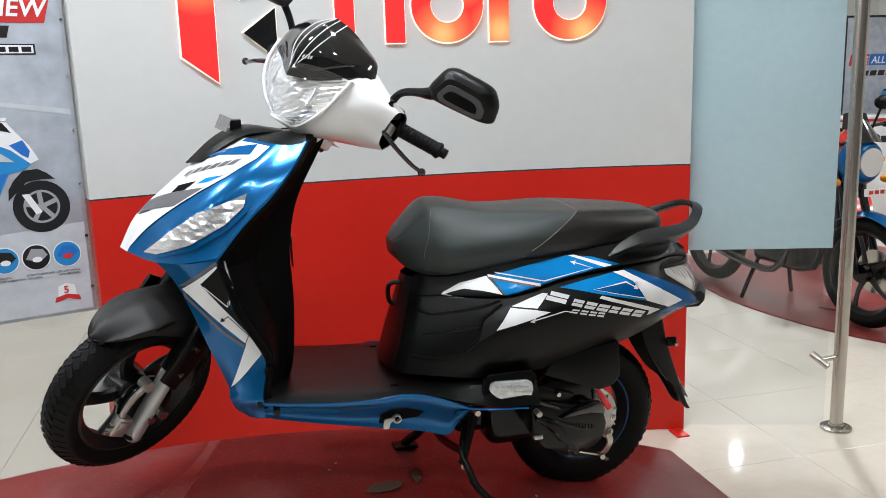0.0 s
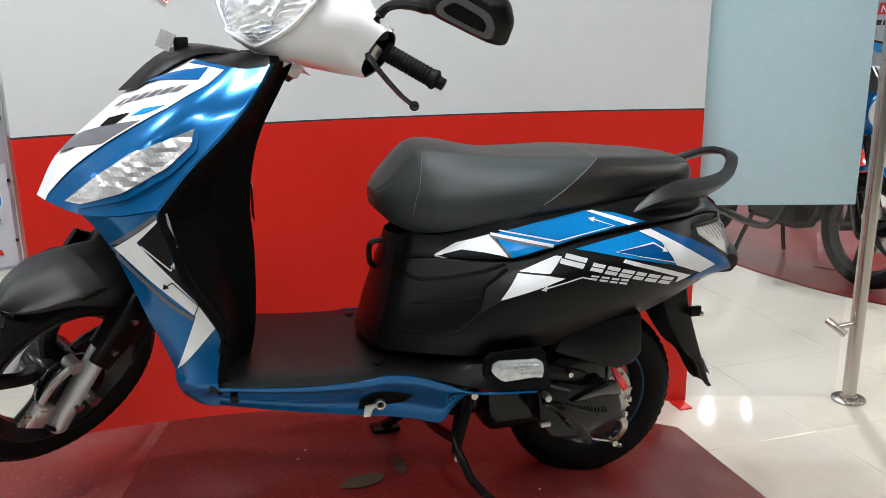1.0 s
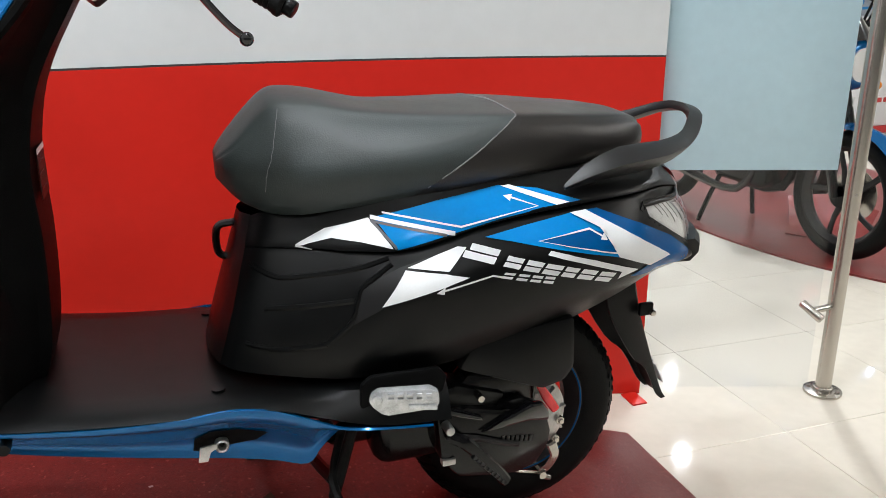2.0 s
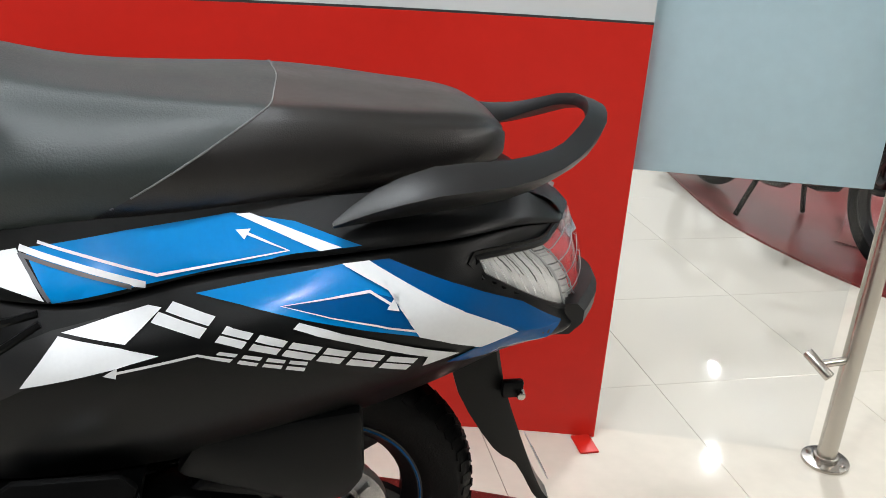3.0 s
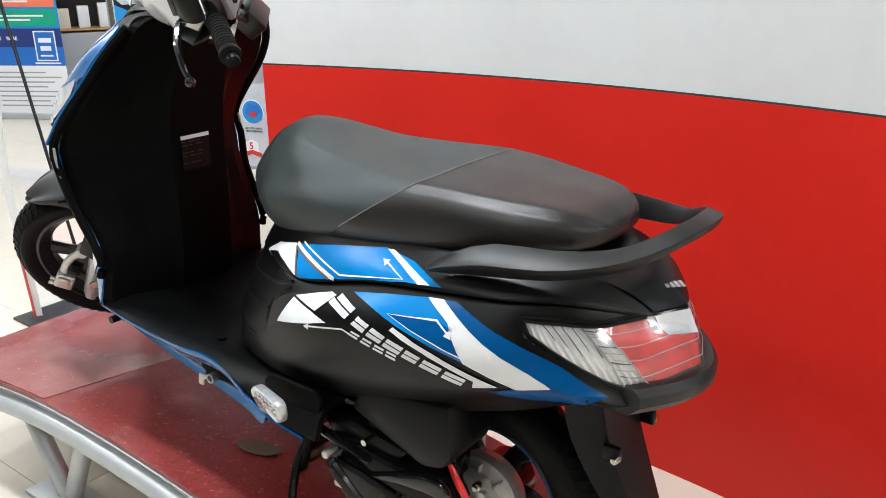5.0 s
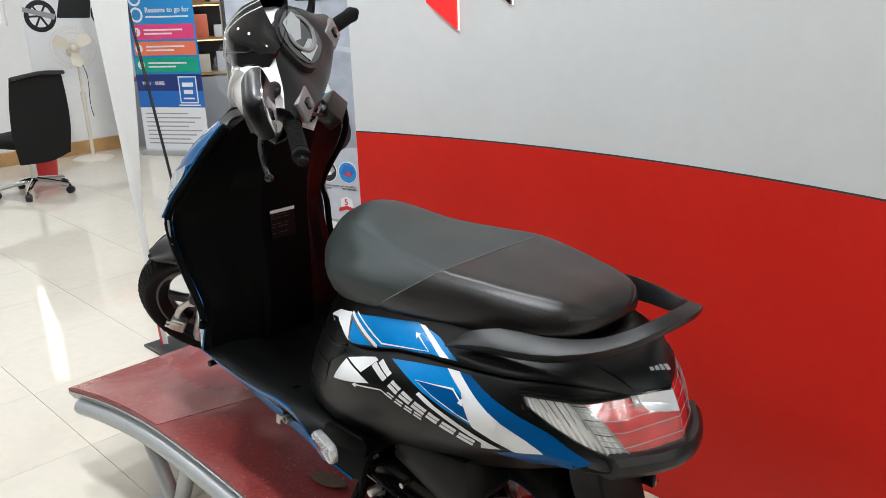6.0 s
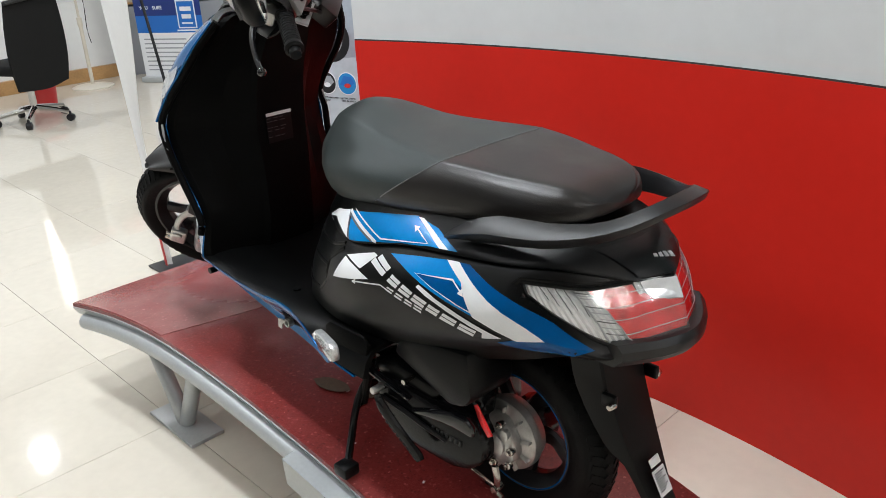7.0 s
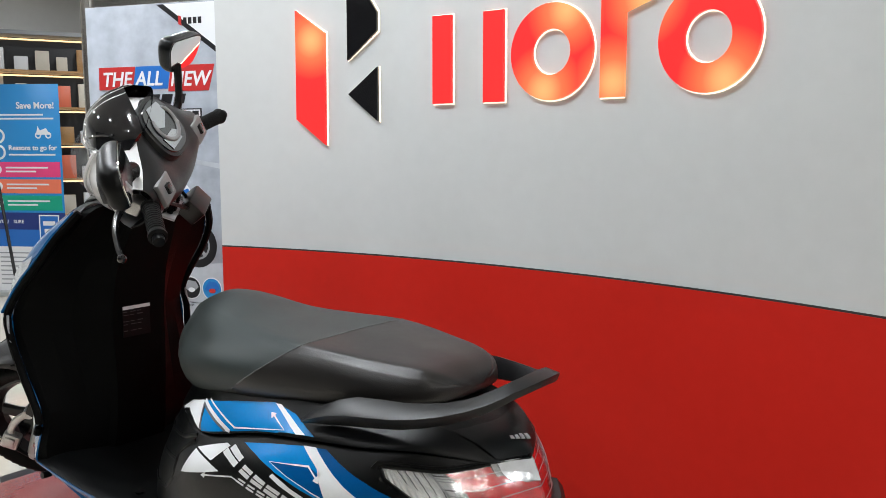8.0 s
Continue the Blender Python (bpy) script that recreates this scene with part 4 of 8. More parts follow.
edge = seat_half(True)
cut_line = sorted((v.co.copy() for v in edge.verts if abs((v.co - CUT_A).dot(CUT_N)) < 1e-4 and v.co.z > 0.932), key=lambda p: math.atan2(p.z - 0.95, p.y))
edge.free()
sp("seat_seam", tube([p + Vector((0.0, p.y, p.z - 0.97)).normalized() * 0.0004 for p in cut_line], 0.0011, 6, 1), M_THREAD, "pale stitched seam")
for s in (-1, 1):
    sp("seat_seam", tube(seam([(-0.60, s * 0.14, 0.93), (-0.598, s * 0.15, 0.965), (-0.580, s * 0.14, 1.02), (-0.555, s * 0.10, 1.075)]), 0.0009, 6, 1), M_THREAD, "pale stitched seam")

sp("bag_hook", tube([(-0.600, 0.0, 0.868), (-0.632, 0.0, 0.868), (-0.645, 0.0, 0.864), (-0.650, 0.0, 0.852), (-0.650, 0.0, 0.828), (-0.645, 0.0, 0.816), (-0.632, 0.0, 0.812), (-0.600, 0.0, 0.812)], 0.0062, 8, 3, 1.6, (0, 1, 0)), M_BLACK, "black bag hook")

# pillion footrests, folded and wrapped in film
for s in (-1, 1):
    rest = empty("footrest")
    rest.parent = scooter
    rest["label"] = "folded pillion footrest in clear film"
    pedal = [slab([(-0.463, 0.640), (-0.460, 0.652), (-0.450, 0.658), (-0.372, 0.662), (-0.360, 0.656), (-0.357, 0.640), (-0.362, 0.624), (-0.376, 0.626), (-0.402, 0.622), (-0.434, 0.617), (-0.444, 0.620), (-0.456, 0.630)], s * 0.241 - 0.009, s * 0.241 + 0.009, bevel=0.004),
             cyl((-0.450, s * 0.248, 0.645), (-0.450, s * 0.2535, 0.645), 0.0085, 0.007, 14, 0.001), box((-0.404, s * 0.250 - 0.003, 0.6285), (-0.361, s * 0.250 + 0.003, 0.637), 0.001)]
    for k in range(5):
        for z in (0.6435, 0.651):
            pedal.append(box((-0.434 + 0.014 * k, s * 0.250 - 0.0035, z), (-0.425 + 0.014 * k, s * 0.250 + 0.0035, z + 0.0042), 0.0008))
    swing = Matrix.Translation((-0.461, s * 0.241, 0.640)) @ Matrix.Rotation(s * math.radians(16), 4, "Z") @ Matrix.Translation((0.461, -s * 0.241, -0.640))
    part("pedal", moved(joined(*pedal), SINV @ Matrix.Translation((0, s * 0.018, 0.008)) @ swing), M_WRAP, rest, "film-wrapped ribbed rubber pedal")
    part("bracket", moved(slab([(-0.472, 0.600), (-0.468, 0.660), (-0.452, 0.672), (-0.345, 0.672), (-0.330, 0.655), (-0.345, 0.605)], s * 0.227 - 0.006, s * 0.227 + 0.006, bevel=0.004), SINV), M_SHIELD, rest)

# rear mudguard, plates and labels
FLAP = [((0.036, 0.725), (0.098, 0.745), 0.062), ((0.053, 0.641), (0.115, 0.660), 0.060), ((0.111, 0.543), (0.134, 0.602), 0.055), ((0.150, 0.506), (0.177, 0.492), 0.045), ((0.185, 0.442), (0.201, 0.442), 0.036), ((0.202, 0.424), (0.214, 0.424), 0.032)]
rows = []
for (xf, zf), (xr, zr), w in FLAP:
    rows.append([(xf, -w * 1.03, zf), (xr - 0.005, -w, zr), (xr, -w * 0.94, zr), (xr + 0.004, 0, zr), (xr, w * 0.94, zr), (xr - 0.005, w, zr), (xf, w * 1.03, zf)])
sp("rear_mudguard", thick(patch(rows, 3, 1, False), 0.004), M_BLACK, "black rear mudguard flap")
for s in (-1, 1):
    sp("mudguard_bolt", cyl((0.136, s * 0.066, 0.640), (0.136, s * 0.082, 0.640), 0.008, 0.006, 10, 0.002), M_STEEL, "zinc bolt")
    sp("reflector_arm", box((0.112, s * 0.066 - 0.006, 0.632), (0.142, s * 0.066 + 0.006, 0.658), 0.004), M_BLACK)
LABEL_M = Matrix.Translation((0.1960, -0.002, 0.486)) @ Matrix.Rotation(math.radians(63), 4, "Y")
label = sp("maker_label", moved(box((-0.012, -0.018, -0.0008), (0.038, 0.018, 0.0008)), LABEL_M), M_WHITE_STICKER, "white paper label with black bars")
sp("maker_label", moved(box((-0.034, -0.015, -0.0008), (-0.018, 0.015, 0.0008)), LABEL_M), M_WHITE_STICKER, "white paper label with black bars")
for k in range(9):
    sp("label_bar", moved(box((-0.006 + 0.0042 * k, -0.014, 0.0009), (-0.0042 + 0.0042 * k, 0.013 - 0.006 * (k % 3), 0.0016)), LABEL_M), M_BLACK_STICKER)

# engine, drive case, air box
engine = empty("engine")
engine.parent = scooter
engine["label"] = "black engine and drive case"


def ep(name, bm, material, label=""):
    return part(name, moved(bm, SINV), material, engine, label)


def swung(bm):
    """The drive train stands further out towards its front."""
    for v in bm.verts:
        v.co.y -= 0.060 * min(1.0, max(0.0, (-0.115 - v.co.x) / 0.22))
    return bm


ep("drive_case", swung(slab([(-0.345, 0.585), (-0.28, 0.572), (-0.206, 0.545), (-0.146, 0.540), (-0.114, 0.510), (-0.102, 0.470), (-0.108, 0.436), (-0.134, 0.410), (-0.175, 0.404), (-0.24, 0.422), (-0.30, 0.442), (-0.335, 0.490)], -0.152, -0.075, bevel=0.014)), M_ENGINE, "black drive case cover")
ep("case_fin", swung(slab([(-0.262, 0.522), (-0.200, 0.540), (-0.160, 0.548), (-0.132, 0.542), (-0.116, 0.520), (-0.116, 0.500), (-0.160, 0.514), (-0.205, 0.518)], -0.166, -0.148, bevel=0.007)), M_GLOSSBLACK, "raised gloss fin of the drive case")
ep("case_edge", swung(slab([(-0.350, 0.600), (-0.262, 0.556), (-0.255, 0.545), (-0.345, 0.585)], -0.166, -0.150, bevel=0.004)), M_GLOSSBLACK, "gloss upper edge of the drive case")
ep("case_rib", swung(tube([(-0.325, -0.156, 0.535), (-0.27, -0.158, 0.515), (-0.22, -0.158, 0.490), (-0.18, -0.156, 0.472)], 0.005, 7, 4)), M_TRIM)
ep("kick_lever", swung(tube([(-0.322, -0.168, 0.540), (-0.300, -0.182, 0.530), (-0.272, -0.186, 0.500), (-0.240, -0.186, 0.462), (-0.226, -0.184, 0.440), (-0.216, -0.186, 0.428)], [0.010, 0.011, 0.010, 0.009, 0.011, 0.009], 8, 4, 0.7, (0, 1, 0))), M_ENGINE, "black kick start lever")
for k in range(9):
    ep("lever_groove", swung(cyl((-0.286 + 0.0072 * k, -0.187, 0.505 - 0.0084 * k), (-0.280 + 0.0072 * k, -0.187, 0.499 - 0.0084 * k), 0.0055, seg=8)), M_TRIM)
for k in range(7):
    ep("case_mark", swung(slab([(-0.215 + k * 0.010, 0.485 - k * 0.003), (-0.209 + k * 0.010, 0.484 - k * 0.003), (-0.207 + k * 0.010, 0.495 - k * 0.003), (-0.213 + k * 0.010, 0.496 - k * 0.003)], -0.1545, -0.151)), M_TRIM)
ep("crankcase", box((-0.42, -0.10, 0.42), (-0.20, 0.10, 0.60), 0.03, 3), M_ENGINE)
ep("cooling_cowl", box((-0.50, -0.06, 0.45), (-0.38, 0.12, 0.60), 0.025, 3), M_ENGINE)
ep("air_box", slab([(-0.300, 0.640), (-0.27, 0.69), (-0.09, 0.71), (-0.086, 0.615), (-0.105, 0.590), (-0.146, 0.580)], -0.196, -0.070, bevel=0.012), M_BLACK, "black air filter box")
ep("intake_cover", swung(slab([(-0.36, 0.605), (-0.30, 0.612), (-0.20, 0.568), (-0.215, 0.548), (-0.34, 0.575)], -0.140, -0.080, bevel=0.008)), M_BLACK)
ep("drive_housing", swung(slab([(-0.33, 0.57), (-0.27, 0.622), (-0.14, 0.592), (-0.122, 0.560), (-0.130, 0.505), (-0.20, 0.50), (-0.30, 0.53)], -0.128, -0.074, bevel=0.012)), M_ENGINE, "black upper drive housing")
HUB_C = Vector((-0.116, 0.016, 0.462))
ep("brake_plate", moved(revolve([(0.0, -0.100), (0.040, -0.100), (0.052, -0.094), (0.070, -0.090), (0.078, -0.084), (0.080, -0.074), (0.080, -0.066), (0.074, -0.060), (0.072, -0.045), (0.0, -0.045)], "y", 44), Matrix.Translation(HUB_C)), M_ALU, "cast aluminium hub drum")
for k in range(10):
    a = k * 2 * math.pi / 10 + 0.2
    ep("hub_rib", moved(box((0.036, -0.101, -0.0022), (0.074, -0.088, 0.0022), 0.001), Matrix.Translation(HUB_C) @ Matrix.Rotation(-a, 4, "Y")), M_ALU)
BACK = Matrix.Translation((0.028, 0.020, 0.012))
ep("gear_cover", moved(slab([(-0.176, 0.500), (-0.150, 0.516), (-0.118, 0.508), (-0.092, 0.470), (-0.090, 0.430), (-0.112, 0.404), (-0.150, 0.402), (-0.176, 0.420)], -0.128, -0.095, bevel=0.010), BACK), M_ALU, "cast aluminium gear cover")
ep("gear_boss", moved(joined(cyl((-0.135, -0.136, 0.455), (-0.135, -0.12, 0.455), 0.026, 0.022, 24, 0.004), cyl((-0.112, -0.134, 0.485), (-0.112, -0.12, 0.485), 0.013, 0.011, 14, 0.002)), BACK), M_ALU)
for x, z in ((-0.165, 0.490), (-0.122, 0.503), (-0.096, 0.452), (-0.104, 0.415), (-0.140, 0.408), (-0.170, 0.425)):
    ep("cover_bolt", moved(joined(cyl((x, -0.133, z), (x, -0.120, z), 0.0085, 0.0075, 12, 0.001), cyl((x, -0.139, z), (x, -0.130, z), 0.0048, seg=6)), BACK), M_STEEL, "zinc bolt")
ep("brake_arm", tube([(-0.092, -0.128, 0.428), (-0.086, -0.130, 0.405), (-0.094, -0.122, 0.378), (-0.104, -0.112, 0.362)], [0.010, 0.009, 0.008, 0.008], 8, 4, 0.5, (0, 1, 0)), M_STEEL, "bare metal brake arm")
ep("brake_rod_nut", joined(cyl((-0.104, -0.124, 0.360), (-0.104, -0.098, 0.360), 0.0075, seg=8), cyl((-0.098, -0.116, 0.352), (-0.086, -0.116, 0.348), 0.005, seg=8)), M_STEEL)
ep("brake_rod", tube([(-0.108, -0.112, 0.361), (-0.20, -0.125, 0.395), (-0.26, -0.138, 0.428), (-0.30, -0.142, 0.450)], 0.0030, 7, 4), M_STEEL)
ep("red_spring", tube([(-0.128, -0.139, 0.562), (-0.110, -0.140, 0.532), (-0.092, -0.139, 0.505)], [0.006, 0.009, 0.008], 8, 4, 0.5, (0, 1, 0)), M_REDLENS, "red tag by the wheel")
ep("pivot_bolt", cyl((-0.326, -0.236, 0.556), (-0.326, -0.200, 0.556), 0.0080, 0.0075, 10, 0.002), M_ALU, "zinc bolt")
ep("cable_nut", box((-0.332, -0.212, 0.478), (-0.308, -0.196, 0.490), 0.003), M_ALU)
ep("case_bolt", cyl((-0.262, -0.205, 0.588), (-0.262, -0.175, 0.588), 0.006, seg=8), M_STEEL, "zinc bolt")
ep("shock_absorber", cyl((-0.06, 0.075, 0.50), (-0.10, 0.075, 0.74), 0.024), M_BLACK)

# centre stand
stand = empty("centre_stand")
stand.parent = scooter
stand["label"] = "black steel centre stand, lowered"


def cp(name, bm, material, label=""):
    return part(name, moved(bm, SINV), material, stand, label)


cp("leg", tube([(-0.470, -0.085, 0.515), (-0.500, -0.130, 0.440), (-0.490, -0.165, 0.395), (-0.475, -0.190, 0.360), (-0.430, -0.245, 0.318)], 0.009, 8, 3), M_BLACK)
cp("leg", tube([(-0.470, 0.085, 0.515), (-0.530, 0.105, 0.435), (-0.560, 0.130, 0.390), (-0.590, 0.180, 0.342)], 0.013, 8, 3), M_BLACK)
cp("cross_bar", tube([(-0.500, -0.130, 0.440), (-0.52, 0, 0.42), (-0.530, 0.105, 0.435)], 0.011, 8, 2), M_BLACK)
cp("foot", box((-0.450, -0.268, 0.306), (-0.408, -0.226, 0.334), 0.005), M_BLACK)
cp("foot", box((-0.625, 0.155, 0.328), (-0.555, 0.205, 0.340), 0.004), M_BLACK)
cp("pivot", cyl((-0.470, -0.10, 0.515), (-0.470, 0.10, 0.515), 0.016), M_BLACK)
cp("return_spring", cyl((-0.462, -0.125, 0.53), (-0.500, -0.130, 0.405), 0.010, seg=10), M_RUBBER)
cp("spring_bolt", cyl((-0.500, -0.148, 0.402), (-0.500, -0.125, 0.402), 0.008, seg=8), M_STEEL, "zinc bolt")
cp("spring_bolt", cyl((-0.458, -0.143, 0.540), (-0.458, -0.120, 0.540), 0.008, seg=8), M_STEEL, "zinc bolt")
sp("sill_screw", cyl((-0.958, -0.226, 0.640), (-0.958, -0.206, 0.640), 0.008), M_BLACK)
for x, y in ((-0.905, -0.135), (-0.673, -0.160), (-0.905, 0.135), (-0.673, 0.160), (-0.64, 0.10)):
    sp("floor_screw", cyl((x, y, 0.640), (x, y, 0.6545 if x > -0.8 else 0.667), 0.010), M_BLACK)

# ---------------------------------------------------------------- scooter: steered front end
front = empty("front_end")
front.parent = scooter
front["label"] = "handlebar, headlamp, fork and front mudguard, turned left"


def fp(name, bm, material, label=""):
    """A part of the steered front, given in its own frame."""
    return part(name, moved(st(bm), SINV), material, front, label)


# handlebar cowl: sections at a distance from the middle, the front half over and down, then the rear half up
COWL_FRONT = [
    (0.000, [(-0.098, 0.098), (-0.150, 0.066), (-0.172, 0.000), (-0.152, -0.075), (-0.102, -0.150), (0.000, -0.128)]),
    (0.060, [(-0.092, 0.088), (-0.142, 0.060), (-0.162, 0.000), (-0.146, -0.072), (-0.098, -0.139), (0.000, -0.120)]),
    (0.112, [(-0.070, 0.066), (-0.106, 0.044), (-0.134, 0.000), (-0.134, -0.060), (-0.088, -0.112), (0.000, -0.104)]),
    (0.160, [(-0.035, 0.040), (-0.086, 0.016), (-0.106, -0.014), (-0.100, -0.050), (-0.056, -0.082), (-0.005, -0.090)]),
    (0.205, [(-0.015, 0.024), (-0.038, 0.014), (-0.045, -0.010), (-0.045, -0.040), (-0.034, -0.066), (-0.008, -0.074)]),
]
COWL_REAR = [
    [(0.030, -0.090), (0.052, -0.040), (0.042, -0.004), (0.006, 0.028), (-0.045, 0.060)],
    [(0.030, -0.085), (0.050, -0.040), (0.040, -0.004), (0.006, 0.026), (-0.045, 0.055)],
    [(0.025, -0.075), (0.040, -0.030), (0.036, 0.004), (0.010, 0.028), (-0.028, 0.052)],
    [(0.015, -0.062), (0.028, -0.025), (0.026, 0.005), (0.012, 0.026), (-0.010, 0.036)],
    [(0.008, -0.054), (0.017, -0.026), (0.016, 0.000), (0.007, 0.016), (-0.004, 0.023)],
]
COWL_FRONT = [(y, [(x * (1.08 if y < 0.05 else 0.98) if x < -0.03 else x, h) for x, h in f]) for y, f in COWL_FRONT]
COWL = [(y, f + r) for (y, f), r in zip(COWL_FRONT, COWL_REAR)]


def cowl(first, last, nu=4, nv=3):
    rows = []
    for y, ring in [(-y, r) for y, r in reversed(COWL[1:])] + COWL:
        pts = ring + [ring[0]]
        rows.append([(x, y, h) for x, h in pts[first:last + 1]])
    return patch(rows, nu, nv)


fp("rear_cowl", thick(cowl(5, 11), 0.003), M_TRIM, "dark grey rear handlebar cowl")
LAMPROWS = [
    [(-0.132, -0.112, 0.026), (-0.160, -0.060, 0.014), (-0.170, 0, 0.004), (-0.160, 0.060, 0.014), (-0.132, 0.112, 0.026)],
    [(-0.136, -0.108, -0.020), (-0.172, -0.060, -0.024), (-0.184, 0, -0.028), (-0.172, 0.060, -0.024), (-0.136, 0.108, -0.020)],
    [(-0.132, -0.096, -0.070), (-0.172, -0.055, -0.076), (-0.184, 0, -0.080), (-0.172, 0.055, -0.076), (-0.132, 0.096, -0.070)],
    [(-0.120, -0.074, -0.115), (-0.152, -0.042, -0.124), (-0.162, 0, -0.130), (-0.152, 0.042, -0.124), (-0.120, 0.074, -0.115)],
    [(-0.104, -0.046, -0.142), (-0.120, -0.026, -0.148), (-0.128, 0, -0.150), (-0.120, 0.026, -0.148), (-0.104, 0.046, -0.142)],
]
LAMPROWS = [[(x, y, h * 0.90 if h < 0 else h) for x, y, h in r] for r in LAMPROWS]
LAMPROWS = [[(x * (1.05 - 0.56 * abs(y)) - 0.006, y * (1.0 + 0.9 * abs(y)) * (1, 1, 1, 0.94, 0.82)[i], h - 0.014) for x, y, h in r] for i, r in enumerate(LAMPROWS)]
LAMP_FACE = BVHTree.FromBMesh(patch(LAMPROWS, 4, 4))


def front_cowl():
    """The white cowl, sunk where the headlamp sits."""
    bm = cowl(0, 5, 10, 7)
    for v in bm.verts:
        if all(LAMP_FACE.ray_cast(Vector((-1, v.co.y + dy, v.co.z + dz)), Vector((1, 0, 0)))[0] is not None for dy, dz in ((0.013, 0), (-0.013, 0), (0, 0.013), (0, -0.013))):
            v.co.x += 0.06
    return bm


fp("front_cowl", front_cowl(), M_WHITE, "gloss white handlebar cowl")
# the reflector: a hollow of many small flat mirrors
rnd = random.Random(3)
bowl = []
fine = [spline(r, 6) for r in LAMPROWS]
cols = [spline([r[j] for r in fine], 6) for j in range(len(fine[0]))]
n_v, n_h = len(cols[0]), len(cols)
for i in range(n_v):
    row = []
    for j in range(n_h):
        hollow = max(0.0, 1 - (2 * j / (n_h - 1) - 1) ** 2) * max(0.0, 1 - (2 * i / (n_v - 1) - 1) ** 2)
        row.append(cols[j][i] + Vector((0.008 + 0.036 * hollow + rnd.uniform(-0.0014, 0.0014) + (0.0032 * ((i + j) % 2) if abs(2 * j / (n_h - 1) - 1) > 0.5 else 0.0), 0, 0)))
    bowl.append(row)
headlamp = part("headlamp", moved(st(patch(bowl, 1, 1, False)), SINV), M_REFLECTOR, front, "chrome headlamp reflector behind a clear lens", smooth=False)
lens = part("lens", moved(st(patch(LAMPROWS, 4, 4)), SINV), M_LENS, headlamp, "clear headlamp lens")
lens.visible_shadow = False
part("lens_rim", moved(st(tube([r[0] for r in LAMPROWS] + LAMPROWS[-1][1:] + [r[-1] for r in reversed(LAMPROWS[:-1])], 0.0036, 8, 3)), SINV), M_WHITE, headlamp, "white rim of the headlamp")
RIM = [Vector(p) for p in [r[0] for r in LAMPROWS] + LAMPROWS[-1][1:] + [r[-1] for r in reversed(LAMPROWS[:-1])]]
part("lens_collar", moved(st(patch([[p, p + Vector((0.016, 0, 0)), p + Vector((0.036, 0, 0))] for p in spline(RIM, 4)], 1, 1, False)), SINV), M_WHITE, headlamp, "white side of the headlamp opening")
part("bulb_shield", moved(st(ball((-0.150, 0, -0.045), 0.014, 0.8, 1, 1)), SINV), M_GREYSWITCH, headlamp, "grey bulb shield")
for s in (-1, 1):
    for k in range(6):
        part("flute", moved(st(cyl((-0.150 + 0.004 * k, s * (0.062 + 0.007 * k), 0.004), (-0.148 + 0.004 * k, s * (0.060 + 0.006 * k), -0.085 + 0.004 * k), 0.0034, seg=6)), SINV), M_REFLECTOR, headlamp)
VISOR = [
    [(-0.166, 0, -0.057), (-0.143, -0.062, -0.032), (-0.122, -0.116, 0.006), (-0.062, -0.130, 0.046)],
    [(-0.176, 0, 0.012), (-0.158, -0.059, 0.026), (-0.120, -0.106, 0.046), (-0.060, -0.119, 0.067)],
    [(-0.160, 0, 0.074), (-0.142, -0.049, 0.079), (-0.106, -0.090, 0.085), (-0.060, -0.110, 0.080)],
    [(-0.132, 0, 0.116), (-0.112, -0.037, 0.114), (-0.084, -0.072, 0.102), (-0.058, -0.100, 0.086)],
]
VISOR = [[(x * 1.12, y * 0.90, h) for x, y, h in r] for r in VISOR]
VISOR = [r + [(x, -y, h) for x, y, h in reversed(r[:-1])] for r in VISOR]
visor = fp("visor", patch(VISOR, 5, 5), M_GLOSSBLACK, "gloss black windscreen visor with white lines")
tree = BVHTree.FromBMesh(patch(VISOR, 5, 5))


def on_visor(points, lift, r, n=5):
    """A raised line over the visor's face."""
    out = []
    for p in spline(points, n):
        q, nrm, _, _ = tree.find_nearest(Vector(p))
        out.append(q + (nrm if nrm.x < 0 else -nrm) * lift)
    return moved(st(tube(out, r, 6, 1)), SINV)


for s in (-1, 1):
    for line in ([(-0.19, s * 0.006, -0.035), (-0.19, s * 0.010, 0.010), (-0.17, s * 0.010, 0.070), (-0.14, s * 0.004, 0.115)],
                 [(-0.19, s * 0.012, -0.020), (-0.18, s * 0.026, 0.020), (-0.16, s * 0.030, 0.075), (-0.13, s * 0.020, 0.113)]):
        part("line", on_visor(line, 0.0004, 0.0011), M_WHITE_STICKER, visor)
    part("vent", on_visor([(-0.17, s * 0.034, -0.018), (-0.15, s * 0.066, 0.012), (-0.11, s * 0.094, 0.050)], 0.001, 0.0026), M_GLOSSBLACK, visor, "raised vent ridge")
    part("crease", on_visor([(-0.15, s * 0.052, -0.022), (-0.12, s * 0.092, 0.008), (-0.08, s * 0.112, 0.048)], 0.0002, 0.0012), M_GLOSSBLACK, visor)
    part("corner_lens", moved(st(ball((-0.098, s * 0.107, 0.032), 0.009, 1.0, 0.7, 0.9, 10)), SINV), M_AMBER, visor, "small amber corner lens")
for k in range(4):
    y = -0.016 - 0.0062 * k
    part("badge_bar", on_visor([(-0.19, y, -0.006 + 0.002 * k), (-0.19, y - 0.001, 0.003 + 0.002 * k)], 0.0006, 0.0016, 2), M_WHITE_STICKER, visor)
# instrument pod
METER = Matrix.Translation((-0.049, 0, 0.052)) @ Matrix.Rotation(math.radians(28), 4, "Y")


